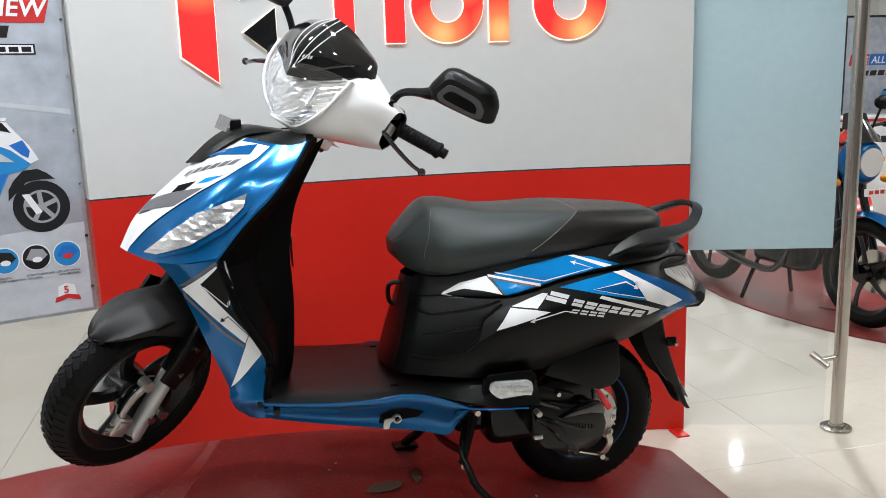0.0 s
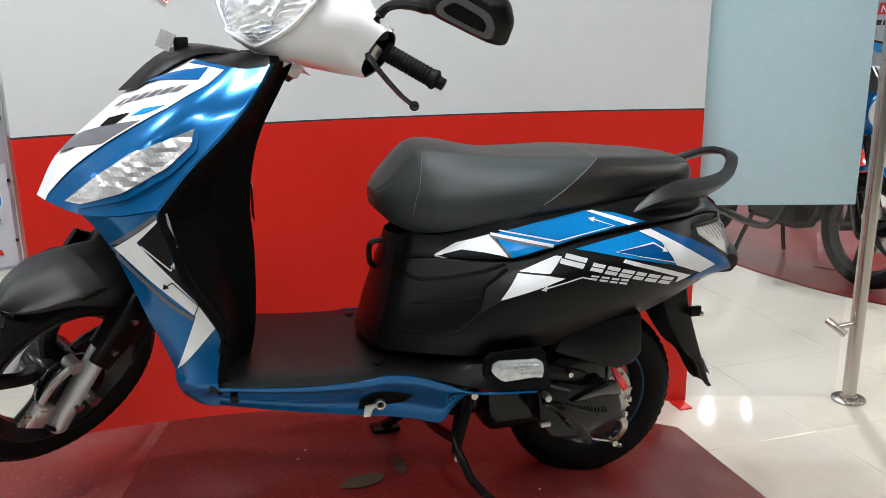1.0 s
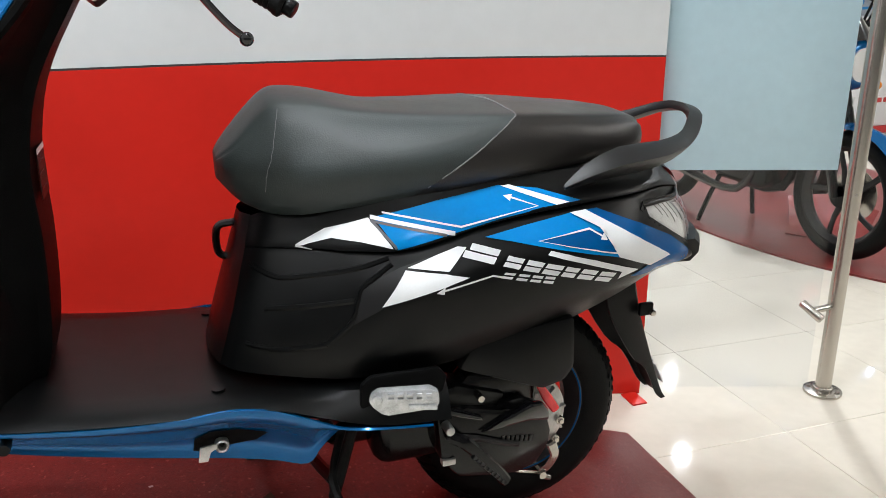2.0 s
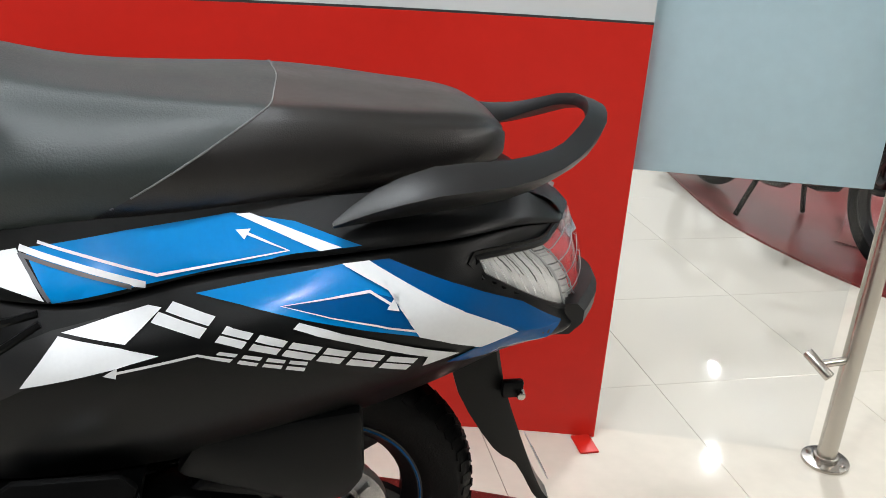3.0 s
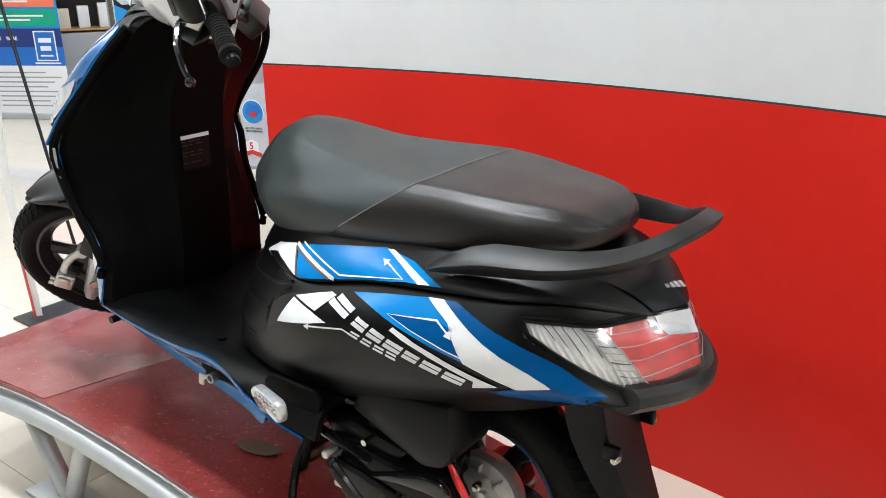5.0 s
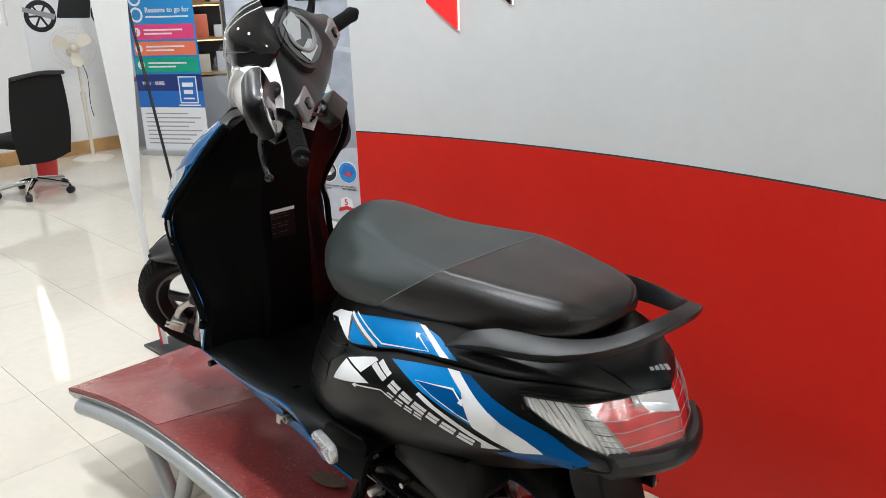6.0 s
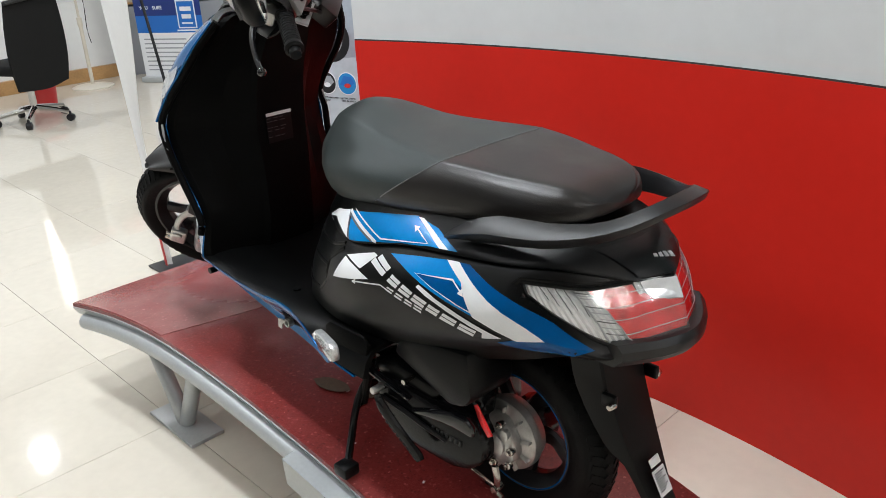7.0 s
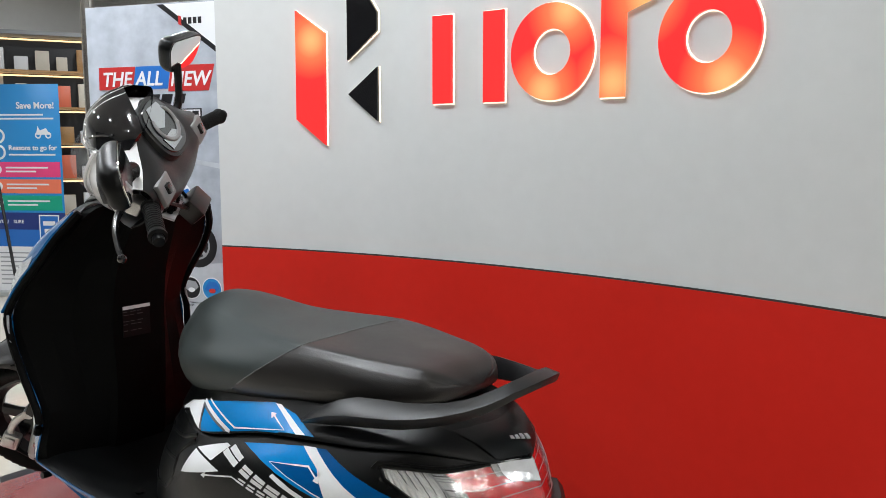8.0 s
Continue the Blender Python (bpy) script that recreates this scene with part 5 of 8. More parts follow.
def dish(r0, r1, z0, z1, seg=36, p=2.6):
    rows = []
    for r, z in ((r0, z0), (r1, z1)):
        ring = []
        for k in range(seg):
            a = 2 * math.pi * k / seg
            c, s = math.cos(a), math.sin(a)
            ring.append((r[0] * abs(c) ** (2 / p) * math.copysign(1, c), r[1] * abs(s) ** (2 / p) * math.copysign(1, s), z))
        rows.append(ring)
    return patch(rows, 1, 1, False, ring=True, cap=True)


def in_meter(name, bm, material, label=""):
    return part(name, moved(st(moved(bm, METER)), SINV), material, meter, label)


meter = fp("instrument_pod", moved(dish((0.080, 0.092), (0.068, 0.080), -0.030, 0.018), METER), M_TRIM, "dark grey instrument housing")
in_meter("dial_face", dish((0.062, 0.072), (0.059, 0.069), 0.014, 0.021), M_GLOSSBLACK, "gloss black dial")
in_meter("window", slab([(0.014, -0.052), (0.044, -0.046), (0.046, 0.020), (0.030, 0.030), (0.016, 0.010)], 0.0205, 0.0225, "xy"), M_METER, "reflective speed window")
in_meter("window", slab([(-0.052, -0.020), (-0.012, -0.046), (0.002, -0.010), (-0.020, 0.048), (-0.046, 0.040)], 0.0205, 0.0225, "xy"), M_METER, "reflective clock window")
in_meter("dial_ring", tube([(0.040 * math.cos(a) - 0.004, 0.050 * math.sin(a) + 0.006, 0.023) for a in [k * 0.32 - 2.2 for k in range(15)]], [0.003] + [0.0055] * 13 + [0.003], 7, 2, 0.6), M_GREYSWITCH, "grey ring round the dial")
for k in range(3):
    in_meter("tell_tale", cyl((-0.010 + 0.014 * k, 0.056, 0.020), (-0.010 + 0.014 * k, 0.056, 0.0235), 0.004, seg=12), M_REDLENS if k == 1 else M_GREYSWITCH)
# grips, levers, switches
for s in (-1, 1):
    g0, g1 = Vector((0.010, s * 0.198, -0.010)), Vector((0.052, s * 0.304, -0.001))
    prof = [(0.0, 0.0), (0.020, 0.0), (0.020, 0.006)]
    for k in range(12):
        o = 0.008 + 0.0078 * k
        prof += [(0.0165, o), (0.0165, o + 0.0022), (0.0178, o + 0.0032), (0.0178, o + 0.0068)]
    prof += [(0.0195, 0.104), (0.0195, 0.110), (0.014, 0.114), (0.0, 0.114)]
    fp("grip", moved(revolve(prof, "z", 18), Matrix.Translation(g0) @ (g1 - g0).to_track_quat("Z", "Y").to_matrix().to_4x4()), M_RUBBER, "black ribbed rubber grip")
    fp("bar_end", cyl((0.051, s * 0.302, -0.001), (0.057, s * 0.317, 0.0), 0.012, seg=14, bevel=0.002), M_BLACK)
    fp("lever", joined(tube([(-0.022, s * 0.172, -0.030), (-0.040, s * 0.205, -0.040), (-0.034, s * 0.250, -0.055), (-0.012, s * 0.292, -0.066), (0.004, s * 0.316, -0.068)], [0.009, 0.008, 0.0065, 0.006, 0.006], 8, 4, 0.8), ball((0.005, s * 0.319, -0.068), 0.0095)), M_GLOSSBLACK, "black brake lever")
    fp("lever_bracket", joined(box((-0.035, s * 0.185 - 0.02, -0.045), (-0.005, s * 0.185 + 0.02, -0.012), 0.006), cyl((-0.03, s * 0.170, -0.06), (-0.03, s * 0.170, -0.01), 0.008)), M_ALU)
    sw = fp("switch_panel", moved(box((-0.026, -0.036, -0.006), (0.026, 0.036, 0.006), 0.004), Matrix.Translation((0.0205, s * 0.152, 0.0135)) @ Matrix.Rotation(math.radians(46), 4, "Y")), M_GREYSWITCH, "grey switch panel")
    part("rocker", moved(st(moved(box((-0.012, -0.010, 0.004), (0.010, 0.010, 0.014), 0.003), Matrix.Translation((0.0205, s * 0.152, 0.0135)) @ Matrix.Rotation(math.radians(46), 4, "Y"))), SINV), M_GLOSSBLACK, sw)
# mirrors
TIP = -14.0
MU, MN = Vector((0.15, -0.95, 0.24)).normalized(), Vector((-0.67, -0.55, -0.45)).normalized()
MN = (MN - MU * MN.dot(MU)).normalized()
MU = (Matrix.Rotation(math.radians(TIP), 3, MN) @ MU).normalized()
MW = MN.cross(MU)


MIRROR_FORM = [(-0.96, -0.46), (-0.62, 0.97), (0.69, 1.0), (0.98, 0.35), (1.02, -0.67), (-0.80, -0.92)]


def rounded(poly, cut=0.28, n=4):
    """An outline with its corners eased."""
    out = []
    for i, p in enumerate(poly):
        p, a, b = Vector((*p,)), Vector((*poly[i - 1],)), Vector((*poly[(i + 1) % len(poly)],))
        q, r = p.lerp(a, cut), p.lerp(b, cut)
        for k in range(n + 1):
            t = k / n
            out.append(q * (1 - t) ** 2 + p * 2 * t * (1 - t) + r * t * t)
    return out


def mirror_head(centre, u, n, w):
    m = Matrix.Translation(centre) @ Matrix((u, w, n)).transposed().to_4x4()
    form = rounded(MIRROR_FORM)

    def ring(f, z, fx=0.084, fy=0.047, dx=0.0, dy=0.0):
        return [(p.x * f * fx + dx, p.y * f * fy + dy, z) for p in form]
    head = fp("mirror", moved(patch([ring(0.99, -0.012), ring(1.03, 0.0), ring(0.95, 0.015), ring(0.72, 0.027)], 2, 1, False, ring=True, cap=True), m), M_BLACK, "black rear-view mirror with grey inset")
    inset = [ring(1.0, 0.020, 0.060, 0.027, 0.006, -0.004), ring(0.94, 0.031, 0.060, 0.027, 0.006, -0.004), ring(0.78, 0.031, 0.060, 0.027, 0.006, -0.004)]
    part("inset", moved(st(moved(patch(inset, 1, 1, False, True, True), m)), SINV), M_INSET, head, "dark grey inset")
    slot = [ring(1.0, 0.028, 0.046, 0.015, 0.006, -0.004), ring(0.9, 0.0325, 0.046, 0.015, 0.006, -0.004)]
    part("slot", moved(st(moved(patch(slot, 1, 1, False, True, True), m)), SINV), M_BLACKHOLE, head, "dark slot")
    part("mirror_glass", moved(st(moved(patch([ring(0.93, -0.0145), ring(0.93, -0.0122)], 1, 1, False, True, True), m)), SINV), M_MIRROR, head, "mirror glass")
    return head


LC = Vector((-0.055, -0.335, 0.120))
mirror_head(LC, MU, MN, MW)
fp("mirror_stem", tube([(-0.043, -0.179, 0.008), (-0.044, -0.180, 0.045), (-0.050, -0.200, 0.064), (-0.057, -0.236, 0.077), (-0.061, -0.262, 0.085), (-0.060, -0.285, 0.095)], [0.013, 0.009, 0.009, 0.010, 0.014, 0.012], 10, 3), M_BLACK, "black mirror stem")
RC = Vector((-0.095, 0.262, 0.132))
RN = Vector((-0.96, 0.24, -0.16)).normalized()
RU = Vector((0.24, 0.96, 0.02))
RU = (RU - RN * RU.dot(RN)).normalized()
mirror_head(RC, RU, RN, RN.cross(RU))
fp("mirror_stem", tube([(-0.043, 0.179, 0.008), (-0.046, 0.182, 0.045), (-0.062, 0.205, 0.075), (-0.085, 0.240, 0.105)], [0.013, 0.009, 0.009, 0.010], 10, 3), M_BLACK, "black mirror stem")
fp("brake_reservoir", moved(box((-0.026, -0.042, -0.024), (0.026, 0.042, 0.024), 0.006), Matrix.Translation((0.085, 0.060, -0.128)) @ Matrix.Rotation(0.4, 4, "Y")), M_MAROON, "dark brown plastic box below the handlebar")
for k, (x, y, h) in enumerate(((0.075, 0.02, -0.12), (0.06, 0.07, -0.125), (0.05, -0.02, -0.11))):
    fp("cable", tube([(0.03, -0.08 + 0.08 * k, -0.06), (x, y, h), (x - 0.03, y + 0.05, h - 0.05), (0.0, 0.03, h - 0.10)], 0.0045, 7, 4), M_BLACK)
fp("cowl_neck", slab([(-0.115, -0.120), (0.029, -0.098), (0.027, -0.148), (-0.082, -0.153)], -0.052, 0.052, bevel=0.006), M_WHITE, "pale lower neck of the cowl")
fp("steering_neck", cyl((0, 0, -0.10), (0, 0, -0.42), 0.035), M_BLACK)
# front mudguard
HX, HZ = FRONT_HUB.x, FRONT_HUB.z


def guard_row(deg, r, w, skirt):
    a = math.radians(deg)
    c, s = math.cos(a), math.sin(a)
    pts = []
    for y, dr in ((-w, -skirt), (-w * 1.02, -skirt * 0.45), (-w * 0.75, -0.010), (-w * 0.38, -0.001), (0, 0.004)):
        pts.append((HX + (r + dr) * c, y, HZ + (r + dr) * s))
    return pts + [(x, -y, h) for x, y, h in reversed(pts[:-1])]


fp("front_mudguard", thick(patch([guard_row(152, 0.234, 0.008, 0.002), guard_row(149, 0.237, 0.030, 0.006), guard_row(140, 0.244, 0.054, 0.020), guard_row(126, 0.253, 0.070, 0.036), guard_row(108, 0.266, 0.075, 0.068), guard_row(90, 0.286, 0.075, 0.092), guard_row(72, 0.302, 0.068, 0.100), guard_row(55, 0.300, 0.055, 0.08)], 4, 3), 0.003), M_GUARD, "matte dark grey front mudguard")
for s in (-1, 1):
    fp("guard_slot", tube([(HX + (0.231 + 0.003 * k) * math.cos(math.radians(124 - 5 * k)), s * (0.0735 - 0.0015 * k), HZ + (0.231 + 0.003 * k) * math.sin(math.radians(124 - 5 * k))) for k in range(4)], [0.002, 0.005, 0.005, 0.002], 8, 3), M_BLACKHOLE, "dark slot in the mudguard")
for s in (-1, 1):
    fp("fork_slider", joined(cyl((-0.028, s * 0.078, -0.960), (-0.048, s * 0.078, -0.760), 0.021, seg=18, bevel=0.005), ball((-0.028, s * 0.078, -0.960), 0.021)), M_SILVER, "silver fork slider")
    fp("fork_tube", cyl((-0.048, s * 0.078, -0.780), (-0.030, s * 0.070, -0.45), 0.025, seg=16), M_BLACK, "black fork leg")
    fp("fork_cover", moved(slab([(-0.085, -0.800), (-0.030, -0.815), (-0.005, -0.72), (-0.02, -0.63), (-0.085, -0.63)], s * 0.104 - 0.006, s * 0.104 + 0.006, bevel=0.004), Matrix()), M_BLACK)
    for h in (-0.70, -0.77):
        fp("cover_bolt", cyl((-0.048, s * 0.106, h), (-0.048, s * 0.116, h), 0.006, seg=8), M_STEEL)
fp("fork_bridge", box((-0.05, -0.085, -0.675), (0.01, 0.085, -0.645), 0.01), M_BLACK)
fp("axle", cyl((HX, -0.105, HZ - 0.02), (HX, 0.105, HZ - 0.02), 0.010), M_STEEL)
fp("axle_nut", cyl((HX + 0.01, -0.118, HZ + 0.005), (HX + 0.01, -0.095, HZ + 0.005), 0.013, seg=6), M_STEEL, "zinc axle nut")
fp("brake_drum_plate", joined(cyl((HX, -0.064, HZ), (HX, -0.040, HZ), 0.070, seg=32, bevel=0.006)), M_ENGINE)
fp("brake_lever_arm", joined(tube([(-0.080, -0.076, -0.830), (-0.100, -0.080, -0.862), (-0.106, -0.083, -0.900), (-0.098, -0.084, -0.930)], [0.011, 0.010, 0.009, 0.010], 8, 3, 0.55, (0, 1, 0)), cyl((-0.080, -0.085, -0.83), (-0.080, -0.055, -0.83), 0.014, seg=12)), M_ALU, "bare metal brake arm")
fp("cable_clamp", joined(box((-0.118, -0.095, -0.962), (-0.074, -0.072, -0.912), 0.005), box((-0.112, -0.100, -0.940), (-0.085, -0.090, -0.920), 0.003)), M_ALU, "bare metal cable clamp")
for h in (-0.938, -0.956):
    fp("clamp_bolt", cyl((-0.115, -0.088, h), (-0.130, -0.088, h), 0.0055, seg=8), M_STEEL)
fp("brake_cable", tube([(-0.085, -0.086, -0.955), (-0.03, -0.090, -0.965), (0.03, -0.088, -0.93), (0.06, -0.08, -0.80), (0.03, -0.06, -0.62)], 0.005, 8, 5), M_RUBBER)


# ---------------------------------------------------------------- scooter: stickers and lamps on the bodywork
def decal(poly, tree, lift=0.0012, way=(0, 1, 0), cell=0.012):
    """A thin film of outline (x, z) laid along the surface that the direction way meets."""
    way = Vector(way).normalized()
    bm = bmesh.new()
    bm.faces.new([bm.verts.new((x, 0, z)) for x, z in poly])
    bmesh.ops.triangulate(bm, faces=bm.faces)
    for axis in (0, 2):
        lo, hi = min(v.co[axis] for v in bm.verts), max(v.co[axis] for v in bm.verts)
        k = math.floor(lo / cell) + 1
        while k * cell < hi:
            co, no = [0, 0, 0], [0, 0, 0]
            co[axis], no[axis] = k * cell, 1
            bmesh.ops.bisect_plane(bm, geom=list(bm.verts) + list(bm.edges) + list(bm.faces), plane_co=co, plane_no=no)
            k += 1
    for v in bm.verts:
        start = Vector((v.co.x, 0, v.co.z)) - way * 1.0
        hit = tree.ray_cast(start, way)
        p, n = (hit[0], hit[1]) if hit[0] is not None else tree.find_nearest(Vector((v.co.x, -0.2, v.co.z)))[:2]
        if n.dot(way) > 0:
            n = -n
        v.co = p + n * lift
    return bm


def sticker(name, poly, tree, material, lift=0.0012, label="", way=(0, 1, 0)):
    for flip in (False, True):
        bm = decal(poly, tree, lift, way)
        sp(name, mirrored(bm) if flip else bm, material, label)


def strip(points, width):
    """The outline of a thin line of one width along points."""
    pts = [Vector((p[0], p[1])) for p in points]
    left, right = [], []
    for i, p in enumerate(pts):
        d0 = (p - pts[i - 1]).normalized() if i else None
        d1 = (pts[i + 1] - p).normalized() if i + 1 < len(pts) else None
        d0, d1 = d0 or d1, d1 or d0
        n0, n1 = Vector((-d0.y, d0.x)), Vector((-d1.y, d1.x))
        m = (n0 + n1)
        m = m / max(0.35, m.length_squared / 2)
        left.append(p + m * width / 2)
        right.append(p - m * width / 2)
    return [(p.x, p.y) for p in left + right[::-1]]


U, L = SIDE_UP, SIDE_LOW
sticker("blue_sticker", [(-0.426, 0.902), (-0.330, 0.921), (-0.226, 0.937), (-0.163, 0.930), (-0.096, 0.910), (-0.162, 0.904), (-0.237, 0.892), (-0.311, 0.877), (-0.397, 0.858)], U, M_BLUE_STICKER, 0.0016, "bright blue sticker")
sticker("white_sticker", [(-0.553, 0.854), (-0.496, 0.885), (-0.433, 0.901), (-0.404, 0.860), (-0.449, 0.869), (-0.489, 0.873)], U, M_WHITE_STICKER, 0.0020, "white sticker")
sticker("line_sticker", strip([(-0.430, 0.902), (-0.367, 0.889), (-0.309, 0.8765)], 0.0055), U, M_WHITE_STICKER, 0.0024)
sticker("line_sticker", strip([(-0.430, 0.898), (-0.399, 0.860)], 0.004), U, M_GREY_STICKER, 0.0022)
sticker("line_sticker", strip([(-0.427, 0.896), (-0.370, 0.8845), (-0.322, 0.8745)], 0.0035), U, M_GREY_STICKER, 0.0022)
sticker("arrow_sticker", strip([(-0.412, 0.908), (-0.371, 0.900), (-0.298, 0.8845), (-0.170, 0.906), (-0.212, 0.920)], 0.0026), U, M_WHITE_STICKER, 0.0024)
sticker("arrow_head", [(-0.222, 0.9225), (-0.207, 0.9235), (-0.2135, 0.9145)], U, M_WHITE_STICKER, 0.0026)
sticker("stripe_sticker", [(-0.222, 0.9355), (-0.208, 0.9365), (-0.117, 0.9085), (-0.139, 0.9055)], U, M_WHITE_STICKER, 0.0024, "white stripe")
sticker("blue_sticker", [(-0.262, 0.867), (-0.190, 0.880), (-0.116, 0.8915), (-0.068, 0.895), (0.014, 0.863), (0.090, 0.828), (0.150, 0.788), (0.090, 0.768), (0.020, 0.772), (-0.002, 0.776), (0.036, 0.791), (-0.037, 0.818), (-0.219, 0.859)], L, M_BLUE_STICKER, 0.0016, "bright blue sticker")
sticker("navy_sticker", [(-0.089, 0.8935), (-0.068, 0.895), (0.014, 0.863), (0.090, 0.828), (0.150, 0.788), (0.083, 0.799), (-0.024, 0.858)], L, M_NAVY, 0.0022, "deep blue tail stripe and its painted shade below")
# Navy laid over the blue below the crease, painting the shade there.
sticker("navy_sticker", [(0.036, 0.7905), (0.083, 0.799), (0.150, 0.788), (0.090, 0.768), (0.020, 0.772), (-0.002, 0.776)], L, M_NAVY, 0.0022, "deep blue tail stripe and its painted shade below")
sticker("navy_sticker", [(-0.178, 0.857), (-0.089, 0.867), (-0.046, 0.855), (-0.038, 0.825)], L, M_NAVY, 0.0022, "deep blue field")
sticker("white_sticker", [(-0.117, 0.891), (-0.089, 0.8935), (-0.024, 0.858), (0.083, 0.799), (0.036, 0.790), (-0.038, 0.819), (-0.046, 0.855)], L, M_WHITE_STICKER, 0.0040, "broad white stripe")
sticker("line_sticker", strip([(-0.038, 0.8245), (-0.179, 0.857), (-0.090, 0.8675), (-0.069, 0.855)], 0.0026), L, M_WHITE_STICKER, 0.0030)
sticker("arrow_head", [(-0.060, 0.8480), (-0.073, 0.8505), (-0.065, 0.8600)], L, M_WHITE_STICKER, 0.0032)
sticker("white_sticker", [(-0.388, 0.833), (-0.340, 0.848), (-0.307, 0.857), (-0.294, 0.8555), (-0.328, 0.826)], L, M_WHITE_STICKER, 0.0020)
sticker("white_sticker", [(-0.391, 0.830), (-0.332, 0.823), (-0.297, 0.816), (-0.430, 0.779)], L, M_WHITE_STICKER, 0.0020)
sticker("bar_sticker", [(-0.168, 0.837), (-0.162, 0.843), (-0.076, 0.817), (0.010, 0.788), (-0.031, 0.777), (-0.026, 0.790), (-0.096, 0.814)], L, M_WHITE_STICKER, 0.0026)
sticker("arrow_sticker", strip([(-0.237, 0.810), (-0.261, 0.816), (-0.338, 0.800)], 0.0028), L, M_WHITE_STICKER, 0.0022)
sticker("arrow_head", [(-0.350, 0.797), (-0.336, 0.806), (-0.338, 0.794)], L, M_WHITE_STICKER, 0.0022)
sticker("grey_sticker", [(-0.462, 0.798), (-0.426, 0.822), (-0.398, 0.834), (-0.352, 0.846), (-0.423, 0.780), (-0.472, 0.752)], L, M_TRIM, 0.0014)


# the model's name as plain slanted bars
def name_row(base0, base1, top0, top1, marks):
    b0, b1, t0, t1 = (Vector((*p,)) for p in (base0, base1, top0, top1))
    for a, b, tall, lo, hi in marks:
        p, q = b0.lerp(b1, a), b0.lerp(b1, b)
        pt, qt = t0.lerp(t1, a), t0.lerp(t1, b)
        pt, qt = p + (pt - p) * tall, q + (qt - q) * tall
        sticker("name_bar", [tuple(p.lerp(pt, lo)), tuple(q.lerp(qt, lo)), tuple(q.lerp(qt, hi)), tuple(p.lerp(pt, hi))], L, M_WHITE_STICKER, 0.0024)


marks = [(0.0, 0.18, 1.3, 0.0, 0.46), (0.02, 0.18, 1.3, 0.56, 1.0)]
for a, b in ((0.235, 0.335), (0.36, 0.465), (0.485, 0.60), (0.62, 0.715), (0.74, 0.855), (0.88, 1.0)):
    marks += [(a, b, 1.0, 0.0, 0.44), (a, b, 1.0, 0.56, 1.0)]
name_row((-0.304, 0.844), (-0.049, 0.775), (-0.292, 0.8575), (-0.037, 0.790), marks)
marks = []
for a in (0.0, 0.27, 0.53, 0.78):
    marks += [(a, a + 0.20, 1.0, 0.0, 0.38), (a, a + 0.20, 1.0, 0.62, 1.0)]
name_row((-0.249, 0.811), (-0.156, 0.789), (-0.240, 0.819), (-0.152, 0.8005), marks)
# creases pressed into the panel under the seat's nose
for pts in ([(-0.607, 0.826), (-0.580, 0.815), (-0.553, 0.8145), (-0.464, 0.831), (-0.412, 0.846)], [(-0.594, 0.768), (-0.53, 0.777), (-0.468, 0.788)], [(-0.409, 0.838), (-0.432, 0.823), (-0.455, 0.805), (-0.464, 0.782), (-0.474, 0.756), (-0.511, 0.721)], [(-0.625, 0.714), (-0.572, 0.711), (-0.511, 0.721)]):
    for flip in (1, -1):
        line = []
        for p in spline([(x, 0, z) for x, z in pts], 6):
            h = SIDE_LOW.ray_cast(Vector((p.x, -1, p.z)), Vector((0, 1, 0)))
            if h[0] is not None:
                line.append(Vector((h[0].x, h[0].y * flip, h[0].z)))
        sp("panel_rib", tube(line, 0.0030, 6, 1, 1.6), M_BLACK)
# opening in the sill with a stub of pipe
SILL_TREE = BVHTree.FromBMesh(sill())
sticker("sill_notch", [(-0.714, 0.592), (-0.691, 0.606), (-0.651, 0.604), (-0.606, 0.588), (-0.624, 0.570), (-0.658, 0.566), (-0.700, 0.560), (-0.718, 0.564)], SILL_TREE, M_BLACKHOLE, 0.0016, "dark opening in the sill")
sp("sill_pipe", moved(revolve([(0.0065, 0.012), (0.0065, -0.002), (0.0085, -0.004), (0.0105, -0.002), (0.0105, 0.012)], "y", 20), Matrix.Translation((-0.676, -0.196, 0.576))), M_ALU, "bare metal ring")
sp("pipe_tab", slab([(-0.712, 0.556), (-0.698, 0.555), (-0.693, 0.570), (-0.682, 0.576), (-0.686, 0.583), (-0.708, 0.580)], -0.200, -0.196, bevel=0.001), M_ALU)
# leg fairing stickers
sticker("grey_sticker", strip([(-1.062, 0.999), (-1.152, 0.934), (-1.055, 0.830), (-1.018, 0.800)], 0.008), LEG_TREE, M_GREY_STICKER, 0.0012)
sticker("black_sticker", [(-1.098, 0.951), (-1.060, 0.990), (-1.040, 0.930), (-1.006, 0.832)], LEG_TREE, M_BLACK_STICKER, 0.0014)
sticker("white_sticker", [(-1.141, 0.935), (-1.062, 0.993), (-1.061, 0.988), (-1.100, 0.950), (-1.004, 0.828), (-0.980, 0.782), (-1.054, 0.698), (-1.013, 0.806)], LEG_TREE, M_WHITE_STICKER, 0.0020, "white angular sticker")
sticker("arrow_sticker", strip([(-1.093, 0.944), (-1.047, 0.899), (-1.034, 0.914)], 0.0026), LEG_TREE, M_WHITE_STICKER, 0.0024)
sticker("arrow_head", [(-1.028, 0.920), (-1.041, 0.914), (-1.031, 0.907)], LEG_TREE, M_WHITE_STICKER, 0.0024)
sticker("arrow_sticker", strip([(-1.015, 0.808), (-1.006, 0.828), (-1.047, 0.875), (-1.058, 0.867)], 0.0020), LEG_TREE, M_BLACK_STICKER, 0.0026)
